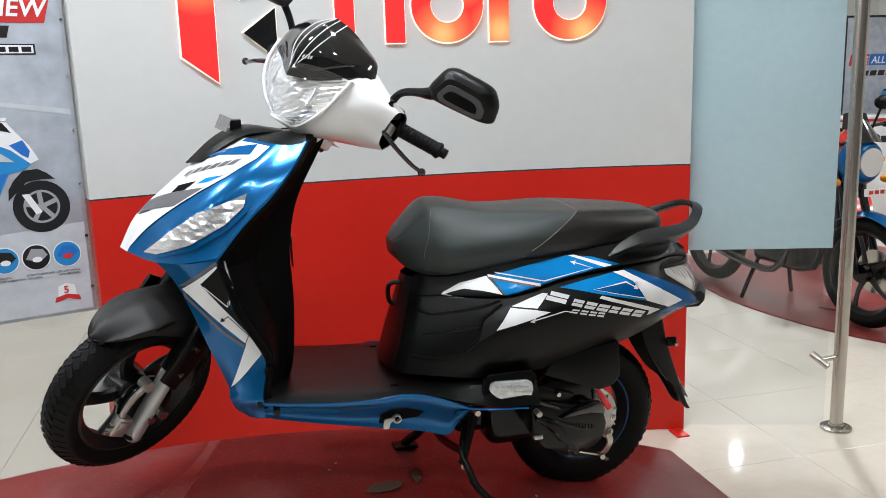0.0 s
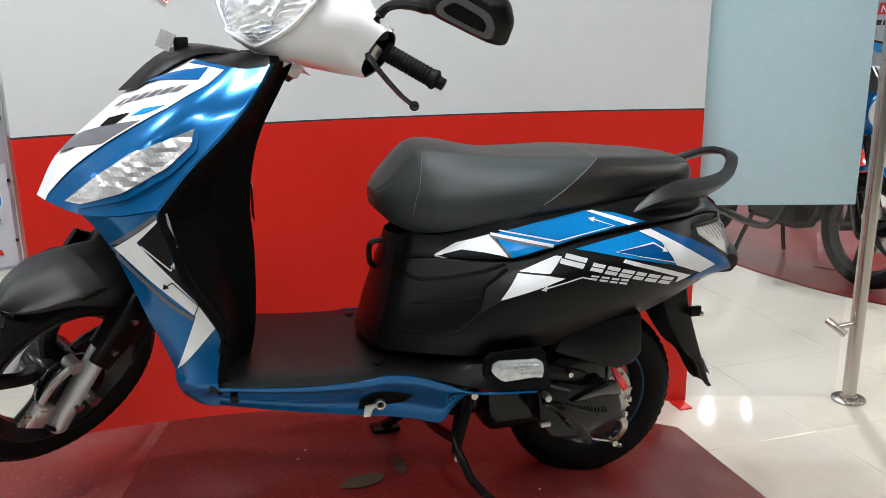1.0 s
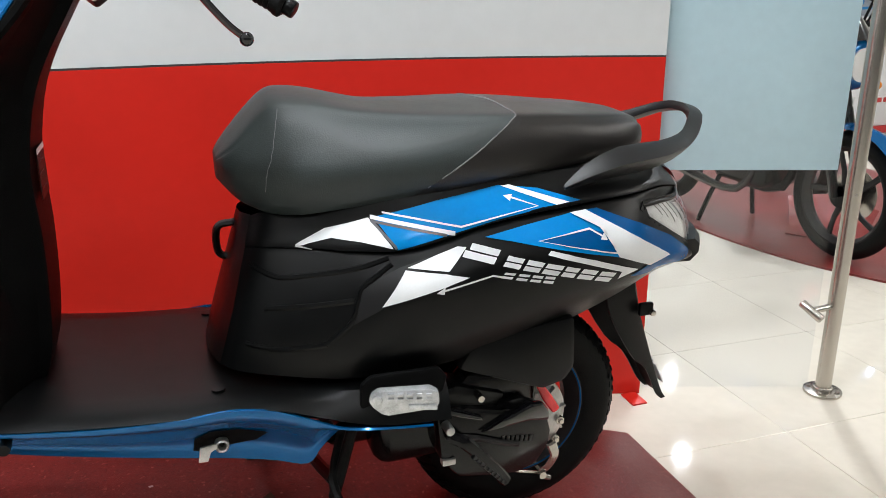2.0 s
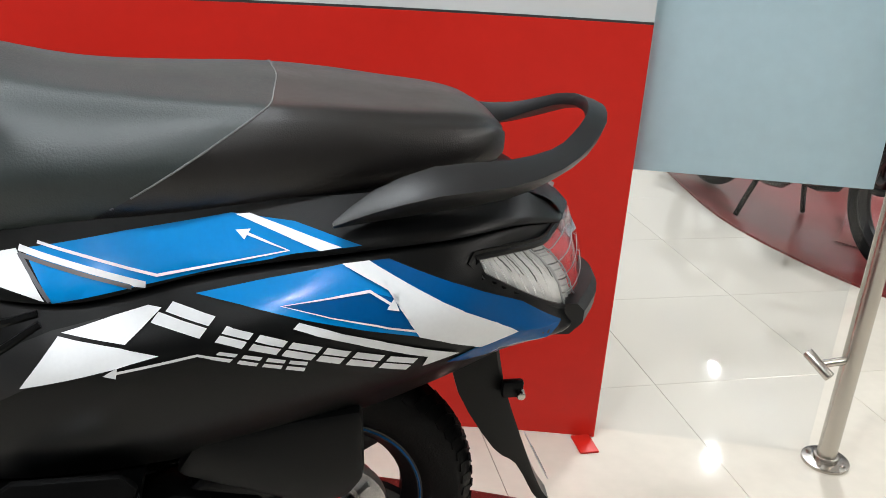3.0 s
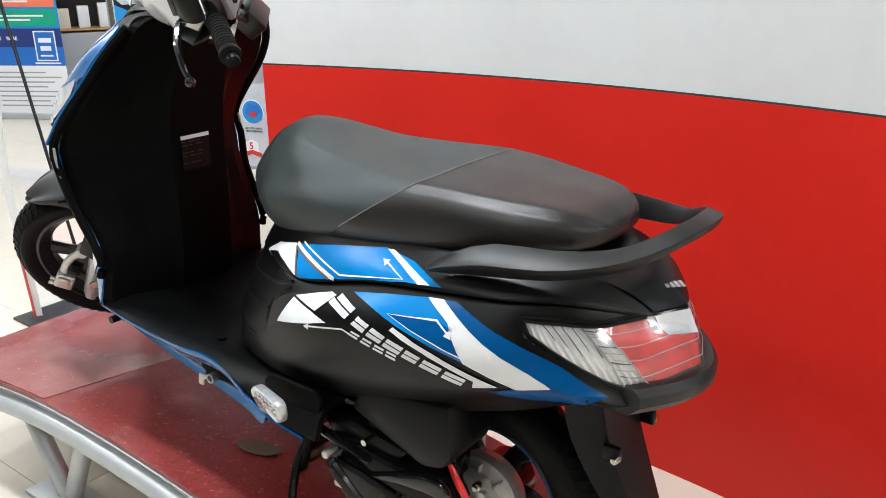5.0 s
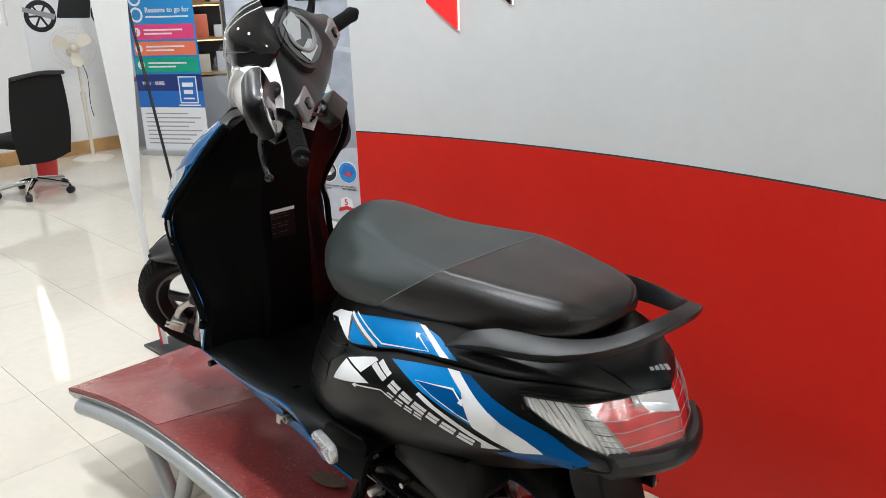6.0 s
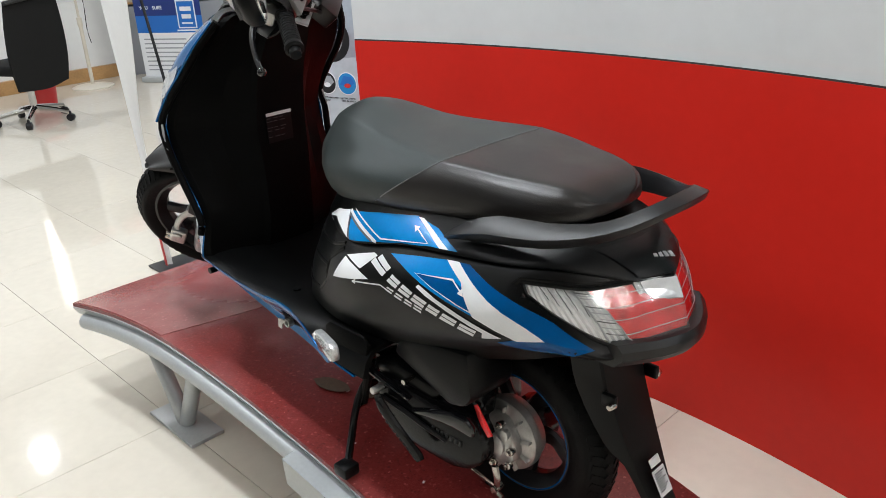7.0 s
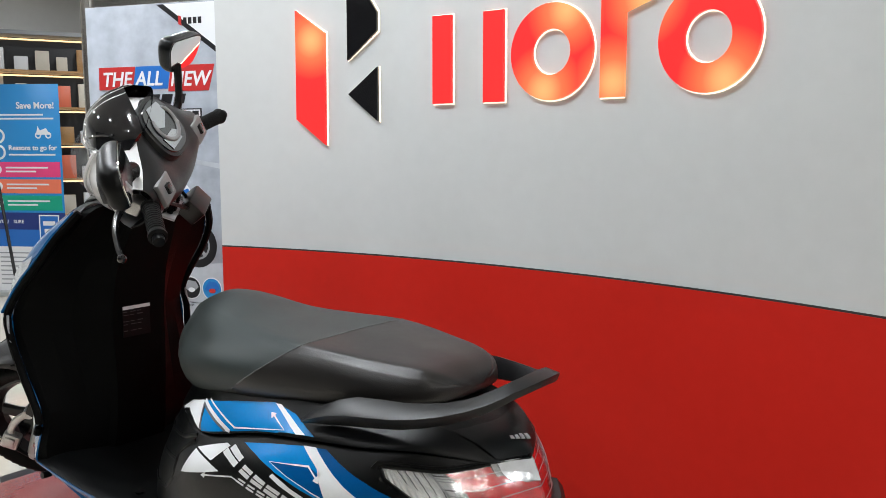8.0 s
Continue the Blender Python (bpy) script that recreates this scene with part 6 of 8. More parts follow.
sticker("arrow_head", [(-1.065, 0.861), (-1.061, 0.873), (-1.053, 0.864)], LEG_TREE, M_BLACK_STICKER, 0.0026)

# front indicators under film
APRON_TREE = BVHTree.FromBMesh(patch([r[1:] for r in APRON], 5, 4))
IND = [(-1.217, 1.014), (-1.158, 1.060), (-1.093, 1.102), (-0.985, 1.142), (-0.995, 1.113), (-1.036, 1.078), (-1.111, 1.038), (-1.188, 1.013)]
IND_OUT = [(-1.228, 1.010), (-1.158, 1.069), (-1.093, 1.112), (-0.976, 1.149), (-0.985, 1.106), (-1.030, 1.068), (-1.106, 1.027), (-1.195, 1.004)]
sticker("indicator_rim", IND_OUT, APRON_TREE, M_BLUE, 0.0035)
for flip in (False, True):
    bm = decal(IND, APRON_TREE, 0.006, (0, 1, 0), 0.008)
    for v in bm.verts:
        v.co += Vector((0, -0.003 * noise.noise(Vector((v.co.x * 40, 0, v.co.z * 90))), 0.0))
    sp("front_indicator", mirrored(bm) if flip else bm, M_REFLECTOR_WRAP, "clear front indicator under crinkled film", smooth=False)


# apron graphics, given by their corners
FULL_APRON = BVHTree.FromBMesh(patch(APRON, 5, 4))
ACROSS = Vector((0.45, 1.0, -0.60))


def apron_film(name, corners, material, lift, label=""):
    """A film on the nose, its corners (x, y, z) on the left half; the right half is its mirror."""
    flat = [(x - y * ACROSS.x, z - y * ACROSS.z) for x, y, z in corners]
    for flip in (False, True):
        bm = decal(flat, FULL_APRON, lift, ACROSS, 0.010)
        sp(name, mirrored(bm) if flip else bm, material, label)


apron_film("white_panel", [(-1.262, -0.046, 1.016), (-1.143, -0.118, 1.112), (-1.028, -0.158, 1.177), (-0.958, -0.154, 1.213), (-0.925, -0.136, 1.236), (-0.985, -0.074, 1.248), (-1.062, -0.076, 1.205), (-1.142, -0.070, 1.148), (-1.220, -0.056, 1.080)], M_WHITE, 0.0012, "white panel of the nose")
apron_film("grey_stripe", [(-1.206, -0.006, 1.118), (-1.075, -0.142, 1.155), (-1.146, -0.117, 1.114), (-1.236, -0.008, 1.088)], M_GREY_STICKER, 0.0022, "grey stripe")
apron_film("air_vent", [(-1.152, -0.076, 1.140), (-1.133, -0.076, 1.156), (-1.093, -0.110, 1.167), (-1.120, -0.104, 1.147)], M_BLACKHOLE, 0.0026, "black air vent")
apron_film("blue_stripe", [(-1.092, -0.118, 1.161), (-1.070, -0.124, 1.174), (-1.028, -0.153, 1.181), (-1.068, -0.137, 1.166)], M_BLUE_STICKER, 0.0024)
apron_film("blue_stripe", [(-1.082, -0.027, 1.211), (-0.997, -0.090, 1.238), (-0.952, -0.118, 1.243), (-0.972, -0.138, 1.222)], M_NAVY, 0.0024)
for k in range(6):
    c0 = Vector((-1.128, -0.055, 1.172)).lerp(Vector((-1.002, -0.140, 1.202)), k / 6)
    c1 = Vector((-1.128, -0.055, 1.172)).lerp(Vector((-1.002, -0.140, 1.202)), (k + 0.75) / 6)
    apron_film("name_bar", [tuple(c0), tuple(c1), (c1.x + 0.020, c1.y - 0.002, c1.z + 0.014), (c0.x + 0.020, c0.y - 0.002, c0.z + 0.014)], M_GREY_STICKER, 0.0024)
sp("apron_top", thick(patch([[(-1.120, 0, 1.203), (-1.098, -0.03, 1.206), (-1.082, -0.048, 1.208)], [(-1.050, 0, 1.262), (-1.020, -0.045, 1.262), (-0.995, -0.066, 1.258)], [(-0.985, 0, 1.286), (-0.960, -0.045, 1.280), (-0.940, -0.066, 1.268)], [(-0.900, 0, 1.274), (-0.892, -0.045, 1.270), (-0.882, -0.066, 1.262)]], 4, 3), 0.003), M_BLACK, "matte black apron top")
sp("apron_top", mirrored(thick(patch([[(-1.120, 0, 1.203), (-1.098, -0.03, 1.206), (-1.082, -0.048, 1.208)], [(-1.050, 0, 1.262), (-1.020, -0.045, 1.262), (-0.995, -0.066, 1.258)], [(-0.985, 0, 1.286), (-0.960, -0.045, 1.280), (-0.940, -0.066, 1.268)], [(-0.900, 0, 1.274), (-0.892, -0.045, 1.270), (-0.882, -0.066, 1.262)]], 4, 3), 0.003)), M_BLACK, "matte black apron top")
holder = sp("plate_holder", joined(box((-1.012, -0.028, 1.258), (-0.985, 0.028, 1.298), 0.003)), M_BLACK)
sp("plate_tab", moved(box((-0.015, -0.001, -0.017), (0.015, 0.001, 0.017)), Matrix.Translation((-1.026, -0.030, 1.292)) @ Matrix.Rotation(0.45, 4, "Y") @ Matrix.Rotation(-0.4, 4, "Z")), M_REFLECTOR_WRAP, "small film-wrapped metal tab")
for flip in (False, True):
    rim = [Vector(p) for p in APRON[-1]]
    inner = [Vector(p) for p in ((-0.796, 0, 1.262), (-0.800, -0.041, 1.262), (-0.827, -0.075, 1.262), (-0.838, -0.108, 1.262), (-0.845, -0.120, 1.262))]
    rows = [rim, [p.lerp(q, 0.35) + Vector((0, 0, 0.008)) for p, q in zip(rim, inner)], [p.lerp(q, 0.75) + Vector((0, 0, 0.006)) for p, q in zip(rim, inner)], inner]
    cap = patch(rows, 3, 2)
    sp("apron_cap", mirrored(cap) if flip else cap, M_BLACK, "matte black cap between apron and leg shield")
# data label on the leg shield
DL = Matrix.Translation((-0.8885, -0.012, 0.972)) @ Matrix.Rotation(math.radians(90), 4, "Y")
sp("data_label", moved(box((-0.033, -0.036, -0.001), (0.033, 0.036, 0.0006)), DL), M_BLACK_STICKER)
for k in (0, 1, 3, 4, 6):
    for j in (0, 1, 2):
        w = 0.010 + 0.005 * ((k * 3 + j) % 2)
        sp("label_bar", moved(box((-0.028 + 0.0076 * k, -0.035 + 0.0185 * j, 0.0007), (-0.0265 + 0.0076 * k, -0.035 + 0.0185 * j + w, 0.0012)), DL), M_GREYLABEL)
sp("data_label_head", moved(box((-0.041, -0.036, 0.0007), (-0.033, 0.036, 0.0014)), DL), M_WHITE_STICKER)


# ---------------------------------------------------------------- lit sign on the display wall
sign = tagged(empty("lit_sign", (-0.4, 0.83, 1.65)), "backlit red and black sign shapes on grey wall", "sign")
GINV = sign.matrix_basis.inverted()


def on_face(poly, d0, d1):
    """An outline (x, z) standing off the curved wall."""
    bm = bmesh.new()
    n = len(poly)
    lo = [bm.verts.new(on_wall(x, z, d0)) for x, z in poly]
    hi = [bm.verts.new(on_wall(x, z, d1)) for x, z in poly]
    bm.faces.new(hi)
    bm.faces.new(lo)
    for i in range(n):
        bm.faces.new((lo[i], lo[(i + 1) % n], hi[(i + 1) % n], hi[i]))
    return bm


def ring_on_face(cx, cz, ro, ri, d0, d1, sx=1.0):
    rows = []
    for k in range(48):
        a = 2 * math.pi * k / 48
        c, s = math.cos(a) * sx, math.sin(a)
        rows.append([on_wall(cx + ro * c, cz + ro * s, d0), on_wall(cx + ro * c, cz + ro * s, d1), on_wall(cx + ri * c, cz + ri * s, d1), on_wall(cx + ri * c, cz + ri * s, d0)])
    rows.append(rows[0])
    return patch(rows, 1, 1, False, ring=True)


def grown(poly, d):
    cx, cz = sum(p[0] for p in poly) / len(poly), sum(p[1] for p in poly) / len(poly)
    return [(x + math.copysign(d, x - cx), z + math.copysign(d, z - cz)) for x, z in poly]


SHAPES = [("red_shape", [(-1.146, 1.824), (-1.148, 1.478), (-1.039, 1.395), (-1.036, 1.747)], M_SIGN),
          ("black_shape", [(-0.953, 1.658), (-0.844, 1.742), (-0.844, 1.80), (-0.890, 1.87), (-0.953, 1.87)], M_GLOSSBLACK),
          ("black_shape", [(-0.951, 1.553), (-0.843, 1.634), (-0.843, 1.468)], M_GLOSSBLACK),
          ("red_shape", [(-0.643, 1.515), (-0.577, 1.515), (-0.577, 1.768), (-0.643, 1.768)], M_SIGN),
          ("red_shape", [(-0.468, 1.514), (-0.400, 1.514), (-0.400, 1.766), (-0.468, 1.766)], M_SIGN),
          ("red_shape", [(-0.097, 1.513), (-0.027, 1.513), (-0.027, 1.72), (0.05, 1.745), (0.05, 1.80), (-0.02, 1.78), (-0.097, 1.77)], M_SIGN)]
for nm, poly, m in SHAPES:
    part(nm, moved(on_face(poly, 0.008, 0.018), GINV), m, sign, smooth=False)
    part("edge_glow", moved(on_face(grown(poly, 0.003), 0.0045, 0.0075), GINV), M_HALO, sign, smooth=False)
for cx in (-0.247, 0.193):
    part("red_ring", moved(ring_on_face(cx, 1.640, 0.128, 0.060, 0.008, 0.018), GINV), M_SIGN, sign, smooth=False)
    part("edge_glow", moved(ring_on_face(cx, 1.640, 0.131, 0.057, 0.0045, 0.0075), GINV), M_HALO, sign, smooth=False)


# ---------------------------------------------------------------- flat print helpers
def text_mesh(body, size, bold=0.0):
    c = bpy.data.curves.new("t", "FONT")
    c.body, c.size, c.extrude, c.offset = body, size, 0.0004, bold * size
    o = bpy.data.objects.new("t", c)
    scene.collection.objects.link(o)
    bpy.context.view_layer.update()
    me = bpy.data.meshes.new_from_object(o.evaluated_get(bpy.context.evaluated_depsgraph_get()))
    bm = bmesh.new()
    bm.from_mesh(me)
    bpy.data.objects.remove(o)
    bpy.data.curves.remove(c)
    bpy.data.meshes.remove(me)
    return bm


class Board:
    """A flat printed board: origin at its lower left as seen, s to the right, h up."""

    def __init__(self, name, origin, right, width, height, thickness, material, label, category, kind=""):
        r = Vector((right[0], right[1], 0)).normalized()
        n = r.cross(Vector((0, 0, 1)))          # towards the viewer
        self.m = Matrix((r, Vector((0, 0, 1)), n)).transposed().to_4x4()
        self.m.translation = Vector(origin)
        self.root = tagged(empty(name, m=self.m), label, category, kind=kind)
        part("board", box((0, 0, -thickness), (width, height, 0), min(0.002, thickness / 3)), material, self.root)
        self.n = 0

    def shape(self, name, poly, material, lift=0.0015, label=""):
        return part(name, slab(poly, 0.0, lift, "xy"), material, self.root, label, smooth=False)

    def bar(self, x0, y0, x1, y1, material, lift=0.0015, name="bar"):
        return self.shape(name, [(x0, y0), (x1, y0), (x1, y1), (x0, y1)], material, lift)

    def disc(self, x, y, r, material, lift=0.0015, name="disc", sy=1.0):
        return self.shape(name, [(x + r * math.cos(2 * math.pi * k / 28), y + r * sy * math.sin(2 * math.pi * k / 28)) for k in range(28)], material, lift)

    def ring(self, x, y, r, w, material, lift=0.002, name="ring"):
        bm = moved(revolve([(r, 0), (r, lift), (r - w, lift), (r - w, 0)], "z", 32, True), Matrix.Translation((x, y, 0)))
        return part(name, bm, material, self.root, smooth=False)

    def text(self, body, x, y, size, material, lift=0.0025, slant=0.0):
        bm = moved(text_mesh(body, size, 0.02 if size > 0.03 else 0.0), Matrix.Translation((x, y, lift)) @ Matrix(((1, slant, 0, 0), (0, 1, 0, 0), (0, 0, 1, 0), (0, 0, 0, 1))))
        return part("lettering", bm, material, self.root, smooth=False)


def printed_scooter(b, x, y, k):
    """A flat picture of a blue scooter, printed on a board; k is its scale."""
    def P(pts):
        return [(max(0.008, x + px * k), y + py * k) for px, py in pts]
    for cx, r in ((0.0, 0.235),):
        b.disc(x + cx * k, y + 0.23 * k, r * k, M_PRINT_BLACK, 0.0016, "printed_tyre")
        b.ring(x + cx * k, y + 0.23 * k, 0.15 * k, 0.02 * k, M_PRINT_GREY, 0.0022, "printed_rim")
        for q in range(5):
            a = q * 1.2566 + 0.4
            b.shape("printed_spoke", P([(cx + 0.02 * math.sin(a), 0.23 - 0.02 * math.cos(a)), (cx + 0.14 * math.cos(a) + 0.02 * math.sin(a), 0.23 + 0.14 * math.sin(a) - 0.02 * math.cos(a)), (cx + 0.14 * math.cos(a) - 0.02 * math.sin(a), 0.23 + 0.14 * math.sin(a) + 0.02 * math.cos(a)), (cx - 0.02 * math.sin(a), 0.23 + 0.02 * math.cos(a))]), M_PRINT_GREY, 0.0021)
    b.disc(x, y + 0.23 * k, 0.035 * k, M_PRINT_GREY, 0.0030, "printed_hub")
    b.shape("printed_leg", P([(-0.42, 0.98), (-0.42, 0.22), (-1.0, 0.20), (-1.0, 0.28), (-0.55, 0.30), (-0.55, 0.60)]), M_PRINT_SKY, 0.0018)
    b.shape("printed_apron", P([(-0.46, 0.90), (-0.19, 0.76), (-0.04, 0.62), (-0.10, 0.57), (-0.23, 0.54), (-0.29, 0.42), (-0.38, 0.22), (-0.46, 0.22)]), M_PRINT_SKY, 0.0020)
    b.shape("printed_shade", P([(-0.42, 0.52), (-0.24, 0.55), (-0.30, 0.42), (-0.38, 0.24), (-0.42, 0.22)]), M_PRINT_BLUE, 0.0022)
    b.shape("printed_stripe", P([(-0.46, 1.02), (-0.20, 0.99), (-0.133, 0.897), (-0.04, 0.78), (0.023, 0.65), (-0.048, 0.62), (-0.19, 0.745), (-0.46, 0.88)]), M_PRINT_WHITE, 0.0026)
    b.shape("printed_inset", P([(-0.35, 0.995), (-0.23, 0.985), (-0.17, 0.895), (-0.25, 0.92)]), M_PRINT_BLACK, 0.0030)
    b.shape("printed_patch", P([(-0.20, 0.79), (-0.09, 0.83), (-0.04, 0.73), (-0.06, 0.67), (-0.11, 0.70)]), M_PRINT_BLUE, 0.0030)
    b.shape("printed_plate", P([(-0.39, 1.035), (-0.19, 1.030), (-0.20, 1.005), (-0.38, 0.99)]), M_PRINT_WHITE, 0.0034)
    b.shape("printed_lamp", P([(-0.46, 0.82), (-0.29, 0.735), (-0.17, 0.64), (-0.28, 0.65), (-0.46, 0.73)]), M_PRINT_PALE, 0.0030)
    b.shape("printed_guard", P([(-0.20, 0.48), (-0.12, 0.56), (0.0, 0.57), (0.07, 0.53), (0.135, 0.47), (0.03, 0.475), (-0.10, 0.46), (-0.20, 0.36), (-0.26, 0.30), (-0.25, 0.40)]), M_PRINT_BLACK, 0.0024)
    b.shape("printed_fork_top", P([(-0.21, 0.47), (-0.14, 0.48), (-0.10, 0.38), (-0.17, 0.35)]), M_PRINT_BLACK, 0.0032)
    b.shape("printed_fork", P([(-0.15, 0.35), (-0.09, 0.35), (0.0, 0.18), (-0.05, 0.16)]), M_PRINT_WHITE, 0.0032)
    b.shape("printed_cowl", P([(-0.52, 1.22), (-0.40, 1.26), (-0.32, 1.20), (-0.29, 1.12), (-0.32, 1.06), (-0.46, 1.05)]), M_PRINT_PALE, 0.0026)
    b.shape("printed_screen", P([(-0.52, 1.30), (-0.40, 1.31), (-0.345, 1.25), (-0.38, 1.22), (-0.52, 1.22)]), M_PRINT_BLACK, 0.0030)
    b.shape("printed_body", P([(-0.95, 0.36), (-0.95, 0.62), (-1.62, 0.78), (-1.70, 0.66), (-1.35, 0.42)]), M_PRINT_SKY, 0.0022)
    b.shape("printed_seat", P([(-0.88, 0.62), (-0.80, 0.78), (-1.2, 0.76), (-1.58, 0.82), (-1.60, 0.76)]), M_PRINT_BLACK, 0.0026)
    b.shape("printed_mirror", P([(-0.325, 1.42), (-0.27, 1.425), (-0.228, 1.39), (-0.225, 1.34), (-0.27, 1.315), (-0.315, 1.32)]), M_PRINT_BLACK, 0.0028)
    b.shape("printed_mirror_arm", P([(-0.33, 1.33), (-0.30, 1.33), (-0.34, 1.24), (-0.36, 1.25)]), M_PRINT_BLACK, 0.0028)


# ---------------------------------------------------------------- left: glass partition with the hanging poster
PR, PL = Vector((-1.478, 0.742)), Vector((-2.235, 0.497))
wide = (PR - PL).length
GL = PL + (PR - PL).normalized() * 0.21
g1 = tagged(bm_obj("glass_partition_left", slab([(GL.x, GL.y), (PR.x, PR.y), (PR.x - 0.004, PR.y + 0.010), (GL.x - 0.004, GL.y + 0.010)], 0.0, 2.45, "xy"), M_GLASS, None, "", False), "clear glass partition behind the scooter poster", "partition", kind="structure")
g1.visible_shadow = False
ALONG = (PR - PL).normalized()
PO = PL + ALONG * 0.225
b = Board("scooter_poster", (PO.x + 0.004, PO.y - 0.012, 0.690), (PR - PL), wide - 0.226, 1.20, 0.004, M_POSTER, "silver-grey scooter poster with red and blue headline", "poster")
W = wide - 0.226
b.shape("pale_corner", [(0.34, 1.195), (W - 0.004, 1.195), (W - 0.004, 1.03)], M_PRINT_WHITE, 0.0008)
b.shape("diagonal_band", [(0.31, 1.195), (0.34, 1.195), (W - 0.004, 1.032), (W - 0.004, 1.012)], M_PRINT_BLACK, 0.0010)
b.shape("pale_band", [(0.36, 0.655), (0.36, 0.668), (W - 0.01, 0.640), (W - 0.01, 0.622)], M_PRINT_PALE, 0.0008)
b.shape("pale_field", [(0.01, 0.01), (W - 0.01, 0.01), (W - 0.01, 0.29), (0.01, 0.25)], M_PRINT_PALE, 0.0008)
b.shape("headline_red", [(0.048, 0.905), (0.195, 0.905), (0.210, 0.985), (0.050, 0.985)], M_PRINT_RED)
b.shape("headline_blue", [(0.197, 0.905), (0.345, 0.905), (0.360, 0.985), (0.212, 0.985)], M_PRINT_BLUE)
b.shape("headline_red", [(0.347, 0.895), (0.515, 0.895), (0.540, 0.985), (0.362, 0.985)], M_PRINT_RED)
b.text("THE", 0.062, 0.918, 0.070, M_PRINT_WHITE, slant=0.2)
b.text("ALL", 0.208, 0.918, 0.070, M_PRINT_WHITE, slant=0.2)
b.text("NEW", 0.356, 0.914, 0.070, M_PRINT_WHITE, slant=0.2)
for k in range(7):
    b.shape("name_bar", [(0.042 + 0.054 * k, 0.852), (0.086 + 0.054 * k, 0.852), (0.096 + 0.054 * k, 0.886), (0.052 + 0.054 * k, 0.886)], M_PRINT_BLACK)
b.bar(0.33, 0.803, 0.482, 0.834, M_PRINT_BLACK, 0.0014)
b.bar(0.335, 0.807, 0.477, 0.830, M_PRINT_WHITE, 0.0020)
for k in range(4):
    b.bar(0.343 + 0.034 * k, 0.811, 0.369 + 0.034 * k, 0.826, M_PRINT_BLACK, 0.0026)
b.shape("maker_mark", [(0.400, 1.125), (0.412, 1.118), (0.412, 1.150), (0.400, 1.155)], M_PRINT_RED)
for k in range(4):
    b.bar(0.420 + 0.020 * k, 1.124, 0.434 + 0.020 * k, 1.146, M_PRINT_BLACK)
printed_scooter(b, 0.446, 0.271, 0.340)
for k, (m1, m2) in enumerate(((M_PRINT_SKY, M_PRINT_BLACK), (M_PRINT_BLACK, M_PRINT_GREY), (M_PRINT_SKY, M_PRINT_BLUE), (M_PRINT_SKY, M_PRINT_GREY))):
    cx = 0.325 + 0.0875 * k if k < 3 else 0.2375
    b.disc(cx, 0.194, 0.041, M_PRINT_WHITE, 0.0018, "picture_rim")
    b.disc(cx, 0.194, 0.038, m1, 0.0022, "picture")
    b.shape("picture_detail", [(cx - 0.03, 0.19), (cx - 0.012, 0.222), (cx + 0.02, 0.218), (cx + 0.032, 0.198), (cx + 0.01, 0.180)], m2, 0.0026)
    b.disc(cx + 0.002, 0.187, 0.014, M_PRINT_WHITE if k != 2 else M_PRINT_RED, 0.0030, "picture_detail", 0.6)
for k, (l1, l2) in enumerate((("TELESCOPIC", "FRONT SUSPENSION"), ("ALWAYS HEADLAMP", "ON (AHO)"), ("LED TAIL LAMP &", "NEW GRAPHICS"))):
    cx = 0.325 + 0.0875 * k
    b.text(l1, cx - 0.034, 0.138, 0.0085, M_PRINT_BLACK)
    b.text(l2, cx - 0.030, 0.128, 0.0085, M_PRINT_BLACK)
bx = 0.487
b.shape("warranty_shield", [(bx - 0.028, 0.048), (bx + 0.028, 0.048), (bx + 0.024, 0.092), (bx, 0.102), (bx - 0.024, 0.092)], M_PRINT_WHITE, 0.0018)
b.shape("warranty_ribbon", [(bx - 0.038, 0.042), (bx, 0.052), (bx + 0.038, 0.042), (bx + 0.034, 0.058), (bx, 0.067), (bx - 0.034, 0.058)], M_PRINT_RED, 0.0024)
b.text("5", bx - 0.010, 0.070, 0.032, M_PRINT_RED, 0.0028)
for k in range(7):
    part("stud", cyl((W - 0.008, 0.08 + 0.165 * k, 0), (W - 0.008, 0.08 + 0.165 * k, 0.005), 0.005, seg=8), M_STEEL, b.root)


def build_pole(x, y, h, label):
    root = tagged(empty("steel_pole", (x, y, 0)), label, "pole")
    part("post", cyl((0, 0, 0.008), (0, 0, h), 0.024, seg=28), M_STEEL, root, "brushed steel tube")
    part("flange", cyl((0, 0, 0), (0, 0, 0.010), 0.058, seg=32, bevel=0.002), M_STEEL, root)
    part("collar", cyl((0, 0, 0.010), (0, 0, 0.022), 0.030, seg=28, bevel=0.003), M_STEEL, root)
    for k in range(4):
        a = 0.6 + k * math.pi / 2
        part("bolt", cyl((0.044 * math.cos(a), 0.044 * math.sin(a), 0.009), (0.044 * math.cos(a), 0.044 * math.sin(a), 0.015), 0.007, seg=8), M_STEEL, root)
    return root


PP = PL + ALONG * 0.185
build_pole(PP.x - 0.005, PP.y + 0.035, CEIL, "brushed steel pole at the end of the partition")
pole = build_pole(1.185, 0.515, CEIL, "brushed steel floor pole holding the glass")
part("fitting_arm", cyl((-0.015, 0, 0.295), (-0.088, -0.004, 0.292), 0.010, seg=14), M_STEEL, pole)
part("fitting_knob", cyl((-0.085, -0.040, 0.276), (-0.112, 0.022, 0.312), 0.013, seg=16, bevel=0.002), M_STEEL, pole)

